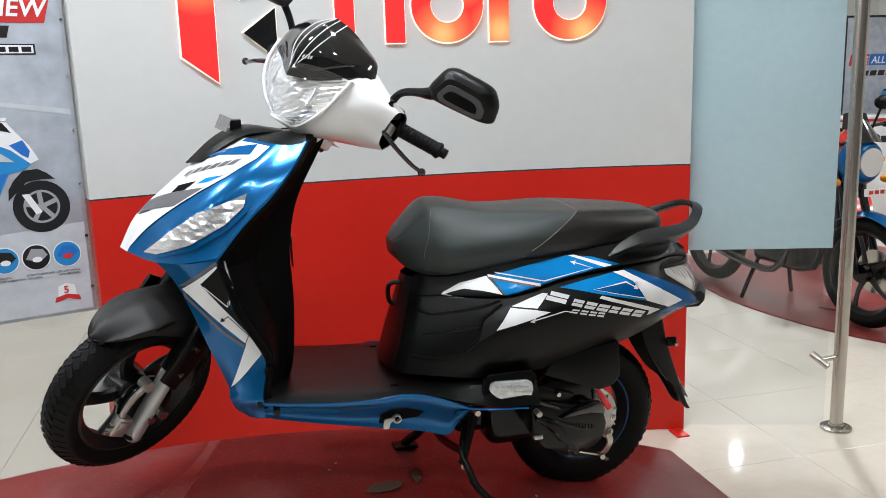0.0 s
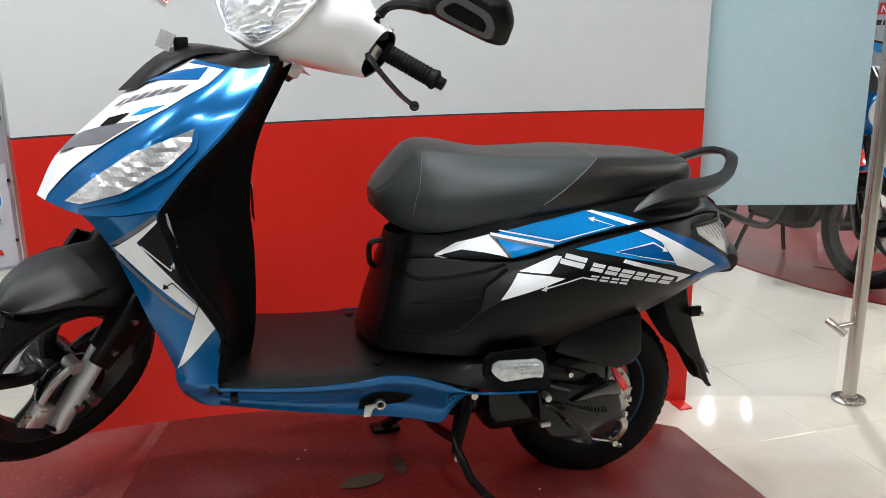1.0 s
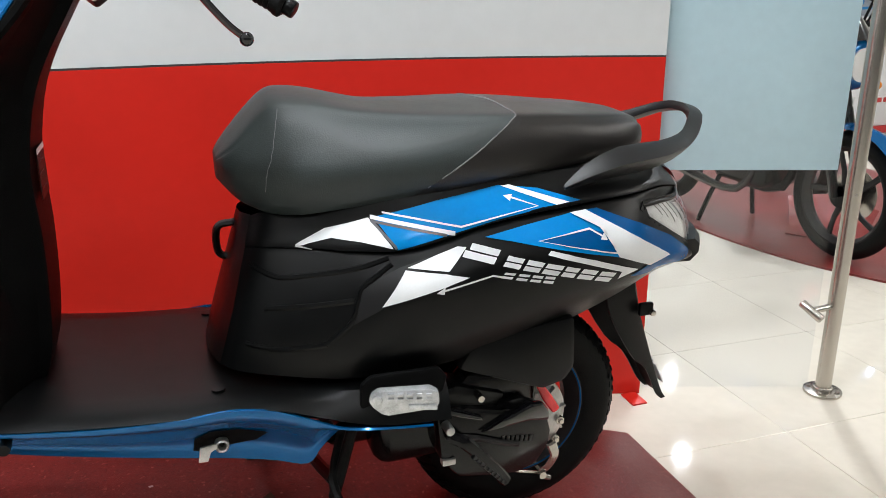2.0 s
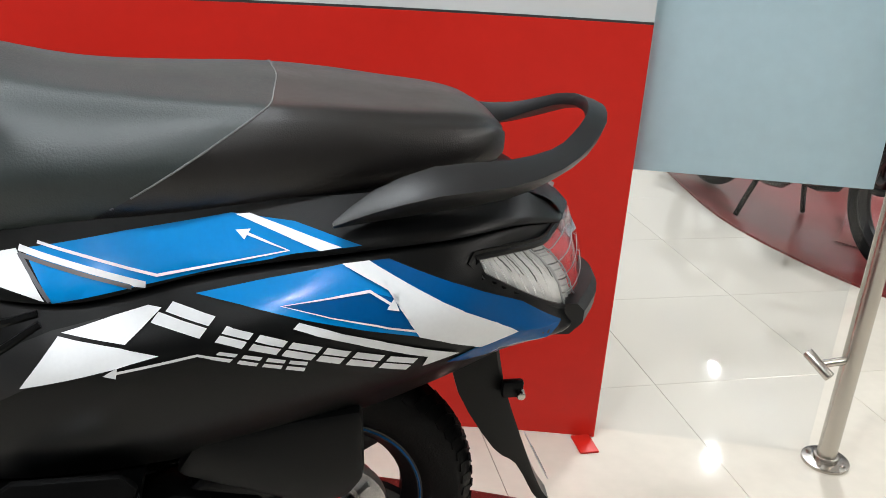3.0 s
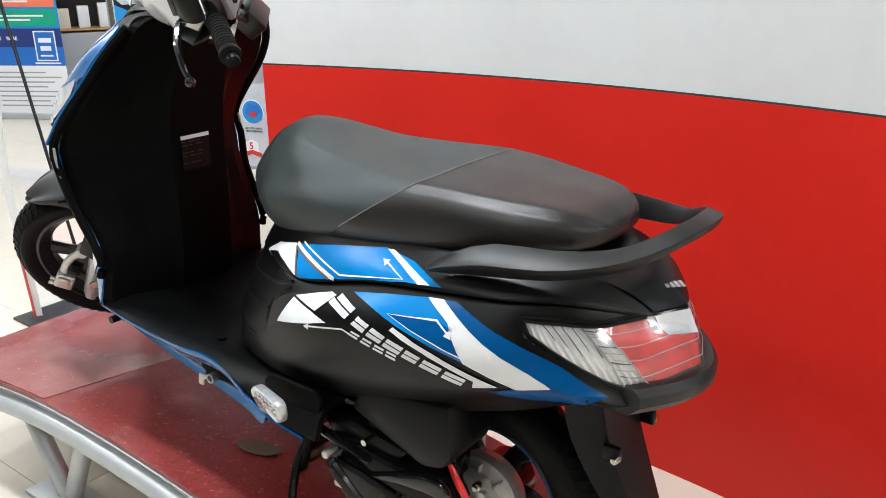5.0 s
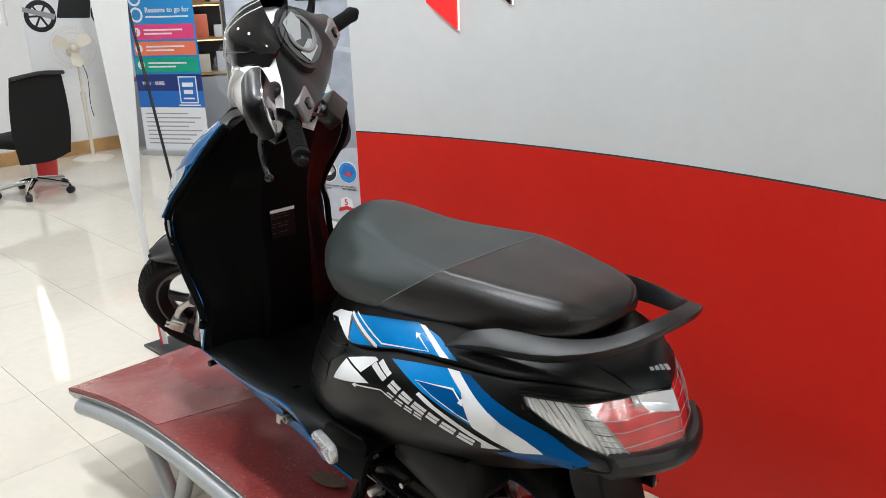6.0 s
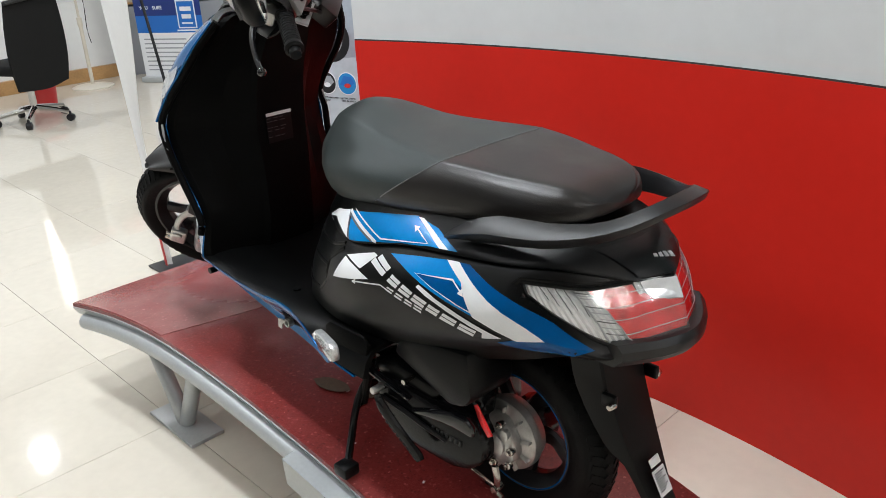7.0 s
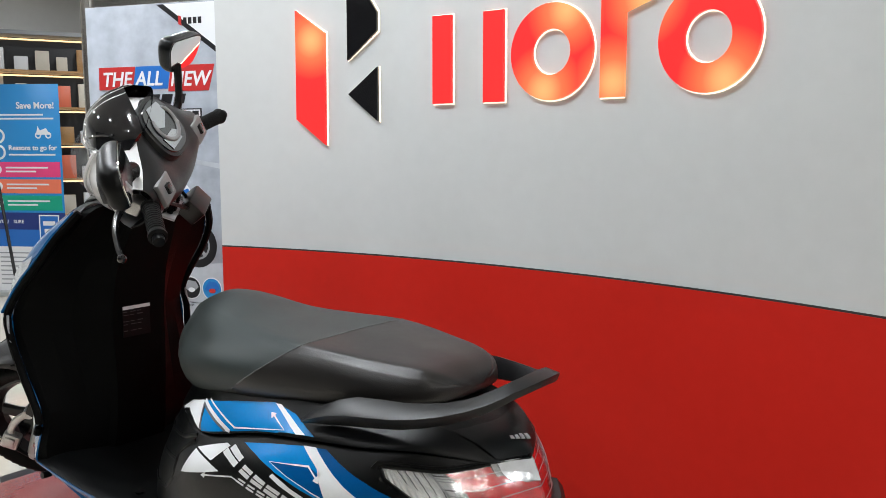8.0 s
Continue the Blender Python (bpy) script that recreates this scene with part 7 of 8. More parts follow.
# ---------------------------------------------------------------- right: glass partition with frosted film
GA, GB = Vector((0.634, 0.735)), Vector((1.162, 0.557))
g2 = tagged(bm_obj("glass_partition_right", slab([(GA.x, GA.y), (GB.x, GB.y), (GB.x + 0.002, GB.y + 0.010), (GA.x + 0.002, GA.y + 0.010)], 0.0, 2.45, "xy"), M_GLASS, None, "", False), "clear glass partition beside the steel pole", "partition", kind="structure")
g2.visible_shadow = False
film_ob = Board("frosted_panel", (0.634, 0.731, 0.715), (GB - GA), 0.550, 1.72, 0.003, M_FILM, "pale blue frosted film on the glass partition", "panel")

# ---------------------------------------------------------------- right: carpet and motorcycles
carpet_pts = [(2.10, 3.60), (1.98, 2.95), (1.90, 2.30), (1.97, 1.75), (2.12, 1.35), (2.40, 0.95), (2.9, 0.7), (3.6, 0.75), (3.9, 1.4), (3.9, 3.6)]
carpet_pts = [(v.x, v.y) for v in spline([Vector((*p, 0)) for p in carpet_pts], 5)]
tagged(bm_obj("carpet_mat", slab(carpet_pts, 0.0, 0.010, "xy"), M_CARPET, None, "", False), "maroon rubber display mat under motorcycles", "mat")
tagged(bm_obj("curled_mat", thick(patch([[(2.25, 1.95, 0.016), (2.42, 2.12, 0.03), (2.58, 2.33, 0.10)], [(2.36, 1.78, 0.016), (2.55, 1.95, 0.04), (2.72, 2.12, 0.14)], [(2.42, 1.62, 0.016), (2.62, 1.78, 0.03), (2.82, 1.92, 0.09)]], 4, 4), 0.004), M_CARPET), "lifted corner of a maroon rubber mat", "mat")


def build_motorcycle(m, paint, label):
    """A parked commuter motorcycle, its nose along -x, standing on its centre stand."""
    root = tagged(empty("motorcycle", m=m), label, "motorcycle", group="display motorcycles")

    def mp(name, bm, material, lab=""):
        return part(name, bm, material, root, lab)
    for nm, x, R in (("front_wheel", -0.64, 0.30), ("rear_wheel", 0.64, 0.30)):
        w = empty(nm)
        w.parent = root
        w.matrix_basis = Matrix.Translation((x, 0, R + 0.012))
        part("tyre", tyre(R, 0.09, 0.23), M_RUBBER, w)
        part("rim", rim_mesh(0.23, 0.09), M_RIM, w)
        for k in range(5):
            part("spoke", moved(tube([(0.03, 0, 0), (0.12, 0.003, 0.01), (0.21, 0, 0)], [0.022, 0.014, 0.016], 7, 2, 0.6, (0, 1, 0)), Matrix.Rotation(k * 1.2566, 4, "Y")), M_RIM, w)
        part("hub", cyl((0, -0.05, 0), (0, 0.05, 0), 0.05), M_ENGINE, w)
        if x < 0:
            part("brake_disc", cyl((0, -0.056, 0), (0, -0.052, 0), 0.12, seg=36), M_STEEL, w)
    for s in (-1, 1):
        mp("fork", cyl((-0.64, s * 0.075, 0.31), (-0.46, s * 0.075, 0.86), 0.022), M_GLOSSBLACK)
        mp("turn_signal", moved(ball((0, 0, 0), 0.028, 1.2, 0.8, 0.8), Matrix.Translation((-0.56, s * 0.17, 0.80))), M_AMBER)
        mp("grip", cyl((-0.36, s * 0.22, 1.02), (-0.30, s * 0.36, 1.00), 0.018), M_RUBBER)
        mp("mirror", ball((-0.36, s * 0.33, 1.20), 0.06, 0.4, 1.1, 0.7), M_BLACK)
        mp("mirror_stem", cyl((-0.36, s * 0.24, 1.02), (-0.37, s * 0.31, 1.18), 0.007), M_BLACK)
        mp("stand_leg", tube([(0.06, s * 0.10, 0.32), (0.10, s * 0.15, 0.15), (0.12, s * 0.19, 0.02)], 0.013, 8, 2), M_BLACK)
        mp("tank_shroud", thick(patch([[(-0.38, s * 0.15, 0.80), (-0.40, s * 0.17, 0.70), (-0.32, s * 0.15, 0.60)], [(-0.22, s * 0.17, 0.84), (-0.22, s * 0.19, 0.74), (-0.20, s * 0.16, 0.66)], [(-0.02, s * 0.15, 0.86), (-0.02, s * 0.16, 0.78), (0.0, s * 0.14, 0.72)]], 3, 3), 0.004), paint)
        mp("tail_side", thick(patch([[(0.30, s * 0.12, 0.80), (0.30, s * 0.13, 0.72), (0.32, s * 0.10, 0.66)], [(0.55, s * 0.10, 0.84), (0.55, s * 0.11, 0.77), (0.55, s * 0.09, 0.72)], [(0.78, s * 0.05, 0.88), (0.78, s * 0.06, 0.84), (0.76, s * 0.05, 0.80)]], 3, 3), 0.004), paint)
    mp("front_guard", thick(patch([[(-0.64 + 0.335 * math.cos(math.radians(a)), y, 0.312 + 0.335 * math.sin(math.radians(a)) - abs(y) * 0.35) for y in (-0.06, -0.03, 0, 0.03, 0.06)] for a in (160, 135, 110, 85, 60)], 3, 2), 0.003), paint, "painted front mudguard")
    mp("tank", patch([[(x, w * math.cos(a), z + h * math.sin(a)) for a in [2 * math.pi * k / 14 for k in range(14)]] for x, w, z, h in ((-0.36, 0.06, 0.84, 0.04), (-0.32, 0.13, 0.86, 0.09), (-0.18, 0.15, 0.88, 0.11), (0.0, 0.13, 0.84, 0.09), (0.08, 0.08, 0.80, 0.05))], 3, 1, False, True, True), paint)
    mp("seat", patch([[(x, w * math.cos(a), z + h * math.sin(a)) for a in [2 * math.pi * k / 12 for k in range(12)]] for x, w, z, h in ((0.02, 0.07, 0.80, 0.04), (0.15, 0.12, 0.80, 0.04), (0.40, 0.13, 0.84, 0.05), (0.66, 0.09, 0.88, 0.04), (0.74, 0.03, 0.88, 0.02))], 3, 1, False, True, True), M_SEAT_REAR)
    mp("engine", joined(box((-0.24, -0.13, 0.26), (0.12, 0.13, 0.46), 0.04, 3), moved(cyl((0, 0, 0), (0, 0, 0.22), 0.085, seg=20), Matrix.Translation((-0.16, 0, 0.44)) @ Matrix.Rotation(-0.35, 4, "Y"))), M_ENGINE)
    for k in range(6):
        mp("cooling_fin", moved(cyl((0, 0, 0), (0, 0, 0.006), 0.10, seg=20), Matrix.Translation((-0.17 - 0.010 * k, 0, 0.47 + 0.028 * k)) @ Matrix.Rotation(-0.35, 4, "Y")), M_ENGINE)
    mp("frame", tube([(-0.42, 0, 0.86), (-0.34, 0, 0.55), (-0.26, 0, 0.27), (0.10, 0, 0.26), (0.22, 0, 0.45), (0.30, 0, 0.76)], 0.022, 8, 3), M_BLACK)
    mp("swing_arm", tube([(0.16, -0.10, 0.34), (0.40, -0.11, 0.32), (0.64, -0.10, 0.31)], 0.02, 8, 2), M_BLACK)
    mp("exhaust", tube([(-0.20, 0.12, 0.40), (-0.10, 0.15, 0.24), (0.20, 0.16, 0.25), (0.45, 0.17, 0.32), (0.72, 0.17, 0.40)], [0.02, 0.02, 0.025, 0.045, 0.045], 10, 3), M_GLOSSBLACK)
    mp("handlebar", tube([(-0.30, -0.36, 1.00), (-0.37, -0.20, 1.02), (-0.40, 0, 0.98), (-0.37, 0.20, 1.02), (-0.30, 0.36, 1.00)], 0.011, 8, 4), M_BLACK)
    lamp = mp("headlamp", patch([[(x, w * math.cos(a), 0.90 + h * math.sin(a)) for a in [2 * math.pi * k / 18 for k in range(18)]] for x, w, h in ((-0.62, 0.07, 0.08), (-0.60, 0.10, 0.11), (-0.50, 0.10, 0.12), (-0.44, 0.05, 0.06))], 2, 1, False, True, True), paint)
    part("lens", moved(cyl((-0.628, 0, 0.90), (-0.615, 0, 0.90), 0.075, seg=24), Matrix()), M_REFLECTOR, lamp)
    mp("windscreen", thick(patch([[(-0.60, -0.09, 1.0), (-0.63, 0, 1.01), (-0.60, 0.09, 1.0)], [(-0.52, -0.07, 1.10), (-0.55, 0, 1.12), (-0.52, 0.07, 1.10)]], 4, 4), 0.003), M_GLOSSBLACK)
    mp("number_board", box((-0.70, -0.11, 0.735), (-0.694, 0.11, 0.775)), M_WHITE)
    for k in range(5):
        mp("board_bar", box((-0.702, -0.09 + 0.037 * k, 0.745), (-0.7, -0.065 + 0.037 * k, 0.765)), M_PRINT_RED)
    return root


bike = build_motorcycle(pose(2.17, 2.20, 0.0, 0, 0, 94.4), M_BLUE, "blue motorcycle parked on a maroon mat")
build_motorcycle(pose(3.25, 3.10, 0.0, 0, 0, 62), M_REDPAINT, "red motorcycle parked on a maroon mat")

counter = tagged(empty("display_counter", (4.90, 4.52, 0)), "white display counter with red base line", "counter")
part("body", box((-0.55, -0.25, 0.06), (0.55, 0.25, 0.935), 0.006), M_WHITE, counter)
part("plinth", box((-0.57, -0.27, 0.0), (0.57, 0.27, 0.06), 0.004), M_PRINT_RED, counter)
part("top", box((-0.58, -0.28, 0.96), (0.58, 0.28, 0.985), 0.004), M_WHITE, counter)
part("top_line", box((-0.575, -0.275, 0.935), (0.575, 0.275, 0.96), 0.003), M_PRINT_RED, counter, "red line under the top")
for k in range(4):
    part("mark_bar", box((-0.2 + 0.1 * k, -0.2535, 0.74), (-0.13 + 0.1 * k, -0.2505, 0.80)), M_PRINT_BLACK, counter)
b2 = Board("wall_poster", (4.86, 5.0, 0.92), (1, -0.05), 1.3, 1.0, 0.012, M_POSTER, "grey scooter poster in a thin black frame", "poster")
for x0, y0, x1, y1 in ((0, 0, 0.02, 1.0), (1.28, 0, 1.3, 1.0), (0.02, 0.98, 1.28, 1.0), (0.02, 0, 1.28, 0.02)):
    b2.bar(x0, y0, x1, y1, M_PRINT_BLACK, 0.006, "frame_bar")
b2.shape("headline_red", [(0.06, 0.52), (0.27, 0.52), (0.29, 0.63), (0.08, 0.63)], M_PRINT_RED)
b2.shape("headline_blue", [(0.28, 0.52), (0.49, 0.52), (0.51, 0.63), (0.30, 0.63)], M_PRINT_BLUE)
b2.shape("headline_red", [(0.50, 0.52), (0.76, 0.52), (0.78, 0.63), (0.52, 0.63)], M_PRINT_RED)
b2.text("THE", 0.09, 0.54, 0.095, M_PRINT_WHITE, slant=0.2)
b2.text("ALL", 0.31, 0.54, 0.095, M_PRINT_WHITE, slant=0.2)
b2.text("NEW", 0.53, 0.54, 0.095, M_PRINT_WHITE, slant=0.2)
for k in range(7):
    b2.shape("name_bar", [(0.12 + 0.09 * k, 0.42), (0.19 + 0.09 * k, 0.42), (0.205 + 0.09 * k, 0.47), (0.135 + 0.09 * k, 0.47)], M_PRINT_BLACK)
printed_scooter(b2, 0.95, 0.04, 0.30)
for s in (0.15, 1.12):
    part("leg", box((s, -0.92, -0.05), (s + 0.035, 0.02, -0.014), 0.003), M_BLACK, b2.root, "black easel leg")

# ---------------------------------------------------------------- left: office corner
ground_part("wall_west_2", box((-7.95, 1.62, 0), (-7.75, 7.2, CEIL)), M_WHITEWALL, "white painted showroom wall beside the window", "wall")
ground_part("wall_west_low", box((-7.95, 1.40, 0), (-7.75, 1.62, 1.30)), M_WHITEWALL, "white wall below the window", "wall")
ground_part("wall_west_high", box((-7.95, 1.40, 2.40), (-7.75, 1.62, CEIL)), M_WHITEWALL, "white wall above the window", "wall")
win = ground_part("window_1", joined(box((-7.90, 1.40, 1.30), (-7.80, 1.43, 2.40)), box((-7.90, 1.58, 1.30), (-7.80, 1.62, 2.40)), box((-7.90, 1.43, 1.30), (-7.80, 1.58, 1.34)), box((-7.90, 1.43, 2.36), (-7.80, 1.58, 2.40))), M_WHITE, "white window frame with bright daylight behind", "window")
part("daylight_pane", box((-7.94, 1.41, 1.31), (-7.93, 1.61, 2.39)), M_DAY, win, "bright daylight")
ground_part("baseboard", box((-7.75, 1.0, 0.0), (-7.70, 3.2, 0.13), 0.004), M_WOOD, "varnished wooden baseboard along the white wall", "baseboard")
b3 = Board("motorcycle_poster", (-7.745, 1.76, 0.78), (0.0, 1.0), 1.55, 1.36, 0.004, M_PRINT_WHITE, "white wall poster with a red motorcycle", "poster")


def printed_motorcycle(bd, x, y, k):
    def P(pts):
        return [(x + px * k, y + py * k) for px, py in pts]
    for cx in (0.0, 1.28):
        bd.disc(x + cx * k, y + 0.3 * k, 0.30 * k, M_PRINT_BLACK, 0.0016, "printed_tyre")
        bd.disc(x + cx * k, y + 0.3 * k, 0.21 * k, M_PRINT_WHITE, 0.0020, "printed_rim")
        for q in range(3):
            a = q * 1.047
            bd.shape("printed_spoke", P([(cx - 0.22 * math.cos(a) - 0.02 * math.sin(a), 0.3 - 0.22 * math.sin(a) + 0.02 * math.cos(a)), (cx + 0.22 * math.cos(a) - 0.02 * math.sin(a), 0.3 + 0.22 * math.sin(a) + 0.02 * math.cos(a)), (cx + 0.22 * math.cos(a) + 0.02 * math.sin(a), 0.3 + 0.22 * math.sin(a) - 0.02 * math.cos(a)), (cx - 0.22 * math.cos(a) + 0.02 * math.sin(a), 0.3 - 0.22 * math.sin(a) - 0.02 * math.cos(a))]), M_PRINT_BLACK, 0.0022)
    bd.shape("printed_engine", P([(0.30, 0.25), (0.95, 0.22), (1.02, 0.55), (0.80, 0.72), (0.42, 0.66)]), M_PRINT_BLACK, 0.0024)
    bd.shape("printed_exhaust", P([(0.25, 0.22), (-0.32, 0.40), (-0.30, 0.48), (0.30, 0.32)]), M_PRINT_GREY, 0.0028)
    bd.shape("printed_tank", P([(0.50, 0.72), (0.62, 0.98), (0.98, 1.00), (1.10, 0.82), (0.98, 0.60), (0.80, 0.66)]), M_PRINT_RED, 0.0030)
    bd.shape("printed_tail", P([(-0.28, 0.96), (0.02, 0.78), (0.42, 0.70), (0.44, 0.80), (0.05, 0.92)]), M_PRINT_RED, 0.0030)
    bd.shape("printed_seat", P([(-0.26, 0.98), (0.10, 0.92), (0.55, 0.84), (0.52, 0.92), (0.15, 0.98)]), M_PRINT_BLACK, 0.0032)
    bd.shape("printed_fork", P([(1.22, 0.32), (1.30, 0.32), (1.12, 0.95), (1.04, 0.95)]), M_PRINT_BLACK, 0.0030)
    bd.shape("printed_guard", P([(1.02, 0.60), (1.25, 0.68), (1.50, 0.56), (1.46, 0.52), (1.25, 0.60)]), M_PRINT_RED, 0.0032)
    bd.shape("printed_lamp", P([(1.08, 0.96), (1.26, 0.92), (1.24, 0.78), (1.12, 0.80)]), M_PRINT_RED, 0.0032)
    bd.shape("printed_bar", P([(0.98, 1.02), (1.10, 1.00), (1.02, 1.14), (0.94, 1.12)]), M_PRINT_BLACK, 0.0032)


printed_motorcycle(b3, 0.16, 0.44, 0.50)

# standing fan
fan = tagged(empty("pedestal_fan", (-7.35, 2.05, 0)), "cream pedestal fan standing by the wall", "fan")
part("base", revolve([(0.0, 0.035), (0.05, 0.034), (0.17, 0.018), (0.195, 0.008), (0.195, 0.0), (0.0, 0.0)], "z", 36), M_FANWHITE, fan)
part("pole", joined(cyl((0, 0, 0.03), (0, 0, 0.62), 0.018), cyl((0, 0, 0.60), (0, 0, 0.92), 0.012), cyl((0, 0, 0.58), (0, 0, 0.66), 0.024)), M_FANWHITE, fan)
part("cord", tube([(0.02, 0.02, 0.95), (0.05, 0.05, 0.80), (0.04, 0.04, 0.55), (0.05, 0.05, 0.42)], 0.004, 6, 4), M_PRINT_BLACK, fan)
FANM = Matrix.Translation((0.06, -0.04, 1.08)) @ Matrix.Rotation(math.radians(72), 4, "Y") @ Matrix.Rotation(0.2, 4, "X")
part("motor", moved(joined(cyl((0, 0, -0.16), (0, 0, -0.03), 0.055, 0.062, 20, 0.012), cyl((0, 0, -0.16), (0, -0.02, -0.20), 0.03)), FANM), M_FANWHITE, fan)
part("neck", box((-0.025, -0.03, 0.90), (0.035, 0.02, 1.06), 0.01), M_FANWHITE, fan)
for k in range(3):
    a = k * 2.0944
    bl = patch([[(0.03, -0.02, 0.0), (0.10, -0.055, 0.012), (0.17, -0.05, 0.02), (0.185, 0.0, 0.01)], [(0.03, 0.02, 0.0), (0.09, 0.045, -0.012), (0.15, 0.055, -0.014), (0.185, 0.02, 0.0)]], 4, 3)
    part("blade", moved(thick(bl, 0.003), FANM @ Matrix.Rotation(a, 4, "Z")), M_FANWHITE, fan)
part("hub", moved(ball((0, 0, 0.012), 0.04, 1, 1, 0.7), FANM), M_FANWHITE, fan)
for zz, rr in ((0.05, 0.06), (0.055, 0.12), (0.045, 0.17), (0.0, 0.205), (-0.05, 0.16)):
    part("guard_ring", moved(tube([(rr * math.cos(a), rr * math.sin(a), zz) for a in [2 * math.pi * k / 36 for k in range(37)]], 0.0022, 5, 1), FANM), M_FANWHITE, fan)
for k in range(32):
    a = 2 * math.pi * k / 32
    c, s = math.cos(a), math.sin(a)
    part("guard_wire", moved(tube([(0.03 * c, 0.03 * s, 0.052), (0.12 * c, 0.12 * s, 0.055), (0.185 * c, 0.185 * s, 0.035), (0.205 * c, 0.205 * s, 0.0), (0.16 * c, 0.16 * s, -0.05)], 0.0011, 4, 2), FANM), M_FANWHITE, fan)

# office chair
chair = tagged(empty("office_chair", (-6.25, 1.12, 0), pose(-6.25, 1.12, 0, 0, 0, 24)), "black mesh office chair on chrome castors", "chair")
part("backrest", thick(patch([[(0.23, -0.30, 0.31), (0.25, -0.04, 0.29), (0.23, 0.20, 0.32)], [(0.24, -0.33, 0.52), (0.26, -0.04, 0.50), (0.24, 0.235, 0.52)], [(0.25, -0.32, 0.74), (0.28, -0.04, 0.72), (0.25, 0.235, 0.74)], [(0.27, -0.29, 0.97), (0.30, -0.04, 0.99), (0.27, 0.20, 0.97)]], 5, 5), 0.018), M_MESH, chair, "black mesh back")
part("top_rail", tube([(0.285, -0.30, 0.965), (0.31, -0.04, 0.985), (0.285, 0.21, 0.965)], 0.016, 8, 5), M_PRINT_BLACK, chair, "black rail of the back")
part("seat", box((-0.26, -0.29, 0.42), (0.20, 0.21, 0.50), 0.03, 3), M_MESH, chair)
part("column", cyl((0, 0, 0.12), (0, 0, 0.42), 0.028), M_CHROME, chair)
part("spine", box((0.10, -0.03, 0.36), (0.225, 0.03, 0.62), 0.01), M_PRINT_BLACK, chair)
for k in range(5):
    a = 2 * math.pi * k / 5 + 0.3
    c, s = math.cos(a), math.sin(a)
    part("foot_arm", tube([(0, 0, 0.12), (0.15 * c, 0.15 * s, 0.10), (0.29 * c, 0.29 * s, 0.075)], [0.024, 0.020, 0.016], 8, 2), M_CHROME, chair)
    part("castor", joined(cyl((0.29 * c - 0.022 * s, 0.29 * s + 0.022 * c, 0.03), (0.29 * c + 0.022 * s, 0.29 * s - 0.022 * c, 0.03), 0.03, seg=16, bevel=0.004), cyl((0.29 * c, 0.29 * s, 0.04), (0.29 * c, 0.29 * s, 0.08), 0.01)), M_PRINT_BLACK, chair)
bin_ob = tagged(empty("waste_bin", (-6.9, 1.42, 0)), "red plastic waste bin beside the wall", "bin")
part("bucket", revolve([(0.0, 0.005), (0.10, 0.005), (0.13, 0.30), (0.136, 0.30), (0.106, 0.0), (0.0, 0.0)], "z", 28), M_PRINT_RED, bin_ob)

# insurance banner stand
b4 = Board("banner_stand", (-7.12, 2.50, 0.05), (0.62, 0.36), 0.72, 1.92, 0.004, M_PRINT_SKY, "blue insurance banner with coloured bands, printed", "banner")
part("foot_rail", box((-0.02, -0.05, -0.06), (0.74, 0.0, 0.06), 0.01), M_SILVERPAINT, b4.root)
b4.bar(0.0, 0.0, 0.72, 0.42, M_PRINT_WHITE)
b4.bar(0.0, 0.42, 0.72, 0.58, M_PRINT_BLUE)
b4.bar(0.0, 0.58, 0.72, 0.74, M_PRINT_NAVY)
b4.bar(0.03, 0.76, 0.70, 0.90, M_PRINT_GREEN)
b4.bar(0.03, 0.92, 0.70, 1.05, M_PRINT_ORANGE)
b4.bar(0.03, 1.07, 0.70, 1.21, M_PRINT_PINK)
for y in (0.83, 0.985, 1.14):
    b4.disc(0.08, y, 0.04, M_PRINT_WHITE, 0.0022)
    for k in range(2):
        b4.bar(0.16, y - 0.025 + 0.035 * k, 0.58 - 0.12 * (1 - k), y - 0.010 + 0.035 * k, M_PRINT_WHITE, 0.0022)
for k, n in enumerate(("3", "2", "1")):
    b4.text(n, 0.062, 0.805 + 0.155 * k, 0.07, M_PRINT_GREEN if k == 0 else M_PRINT_ORANGE if k == 1 else M_PRINT_PINK, 0.0028)
b4.text("Reasons to go for", 0.20, 1.32, 0.066, M_PRINT_WHITE)
b4.bar(0.20, 1.27, 0.66, 1.285, M_PRINT_WHITE)
b4.text("Save More!", 0.30, 1.70, 0.082, M_PRINT_WHITE)
for k in range(2):
    b4.bar(0.08, 1.60 + 0.035 * k, 0.66 - 0.1 * k, 1.615 + 0.035 * k, M_PRINT_WHITE)
for k in range(2):
    b4.ring(0.10, 1.30 + 0.15 * k, 0.07, 0.02, M_PRINT_WHITE)
b4.ring(0.50, 1.455, 0.03, 0.012, M_PRINT_WHITE)
b4.ring(0.60, 1.455, 0.03, 0.012, M_PRINT_WHITE)
b4.shape("picture_detail", [(0.48, 1.46), (0.62, 1.46), (0.58, 1.52), (0.52, 1.50), (0.50, 1.54)], M_PRINT_WHITE)
b4.text("YOU    SURE", 0.06, 0.64, 0.045, M_PRINT_WHITE)
b4.bar(0.46, 0.46, 0.66, 0.72, M_PRINT_WHITE, 0.0022)
b4.bar(0.472, 0.472, 0.648, 0.708, M_PRINT_BLUE, 0.0028)
b4.bar(0.50, 0.62, 0.62, 0.66, M_PRINT_WHITE, 0.0034)
b4.bar(0.51, 0.55, 0.61, 0.59, M_PRINT_WHITE, 0.0034)
b4.bar(0.50, 0.50, 0.62, 0.515, M_PRINT_WHITE, 0.0034)
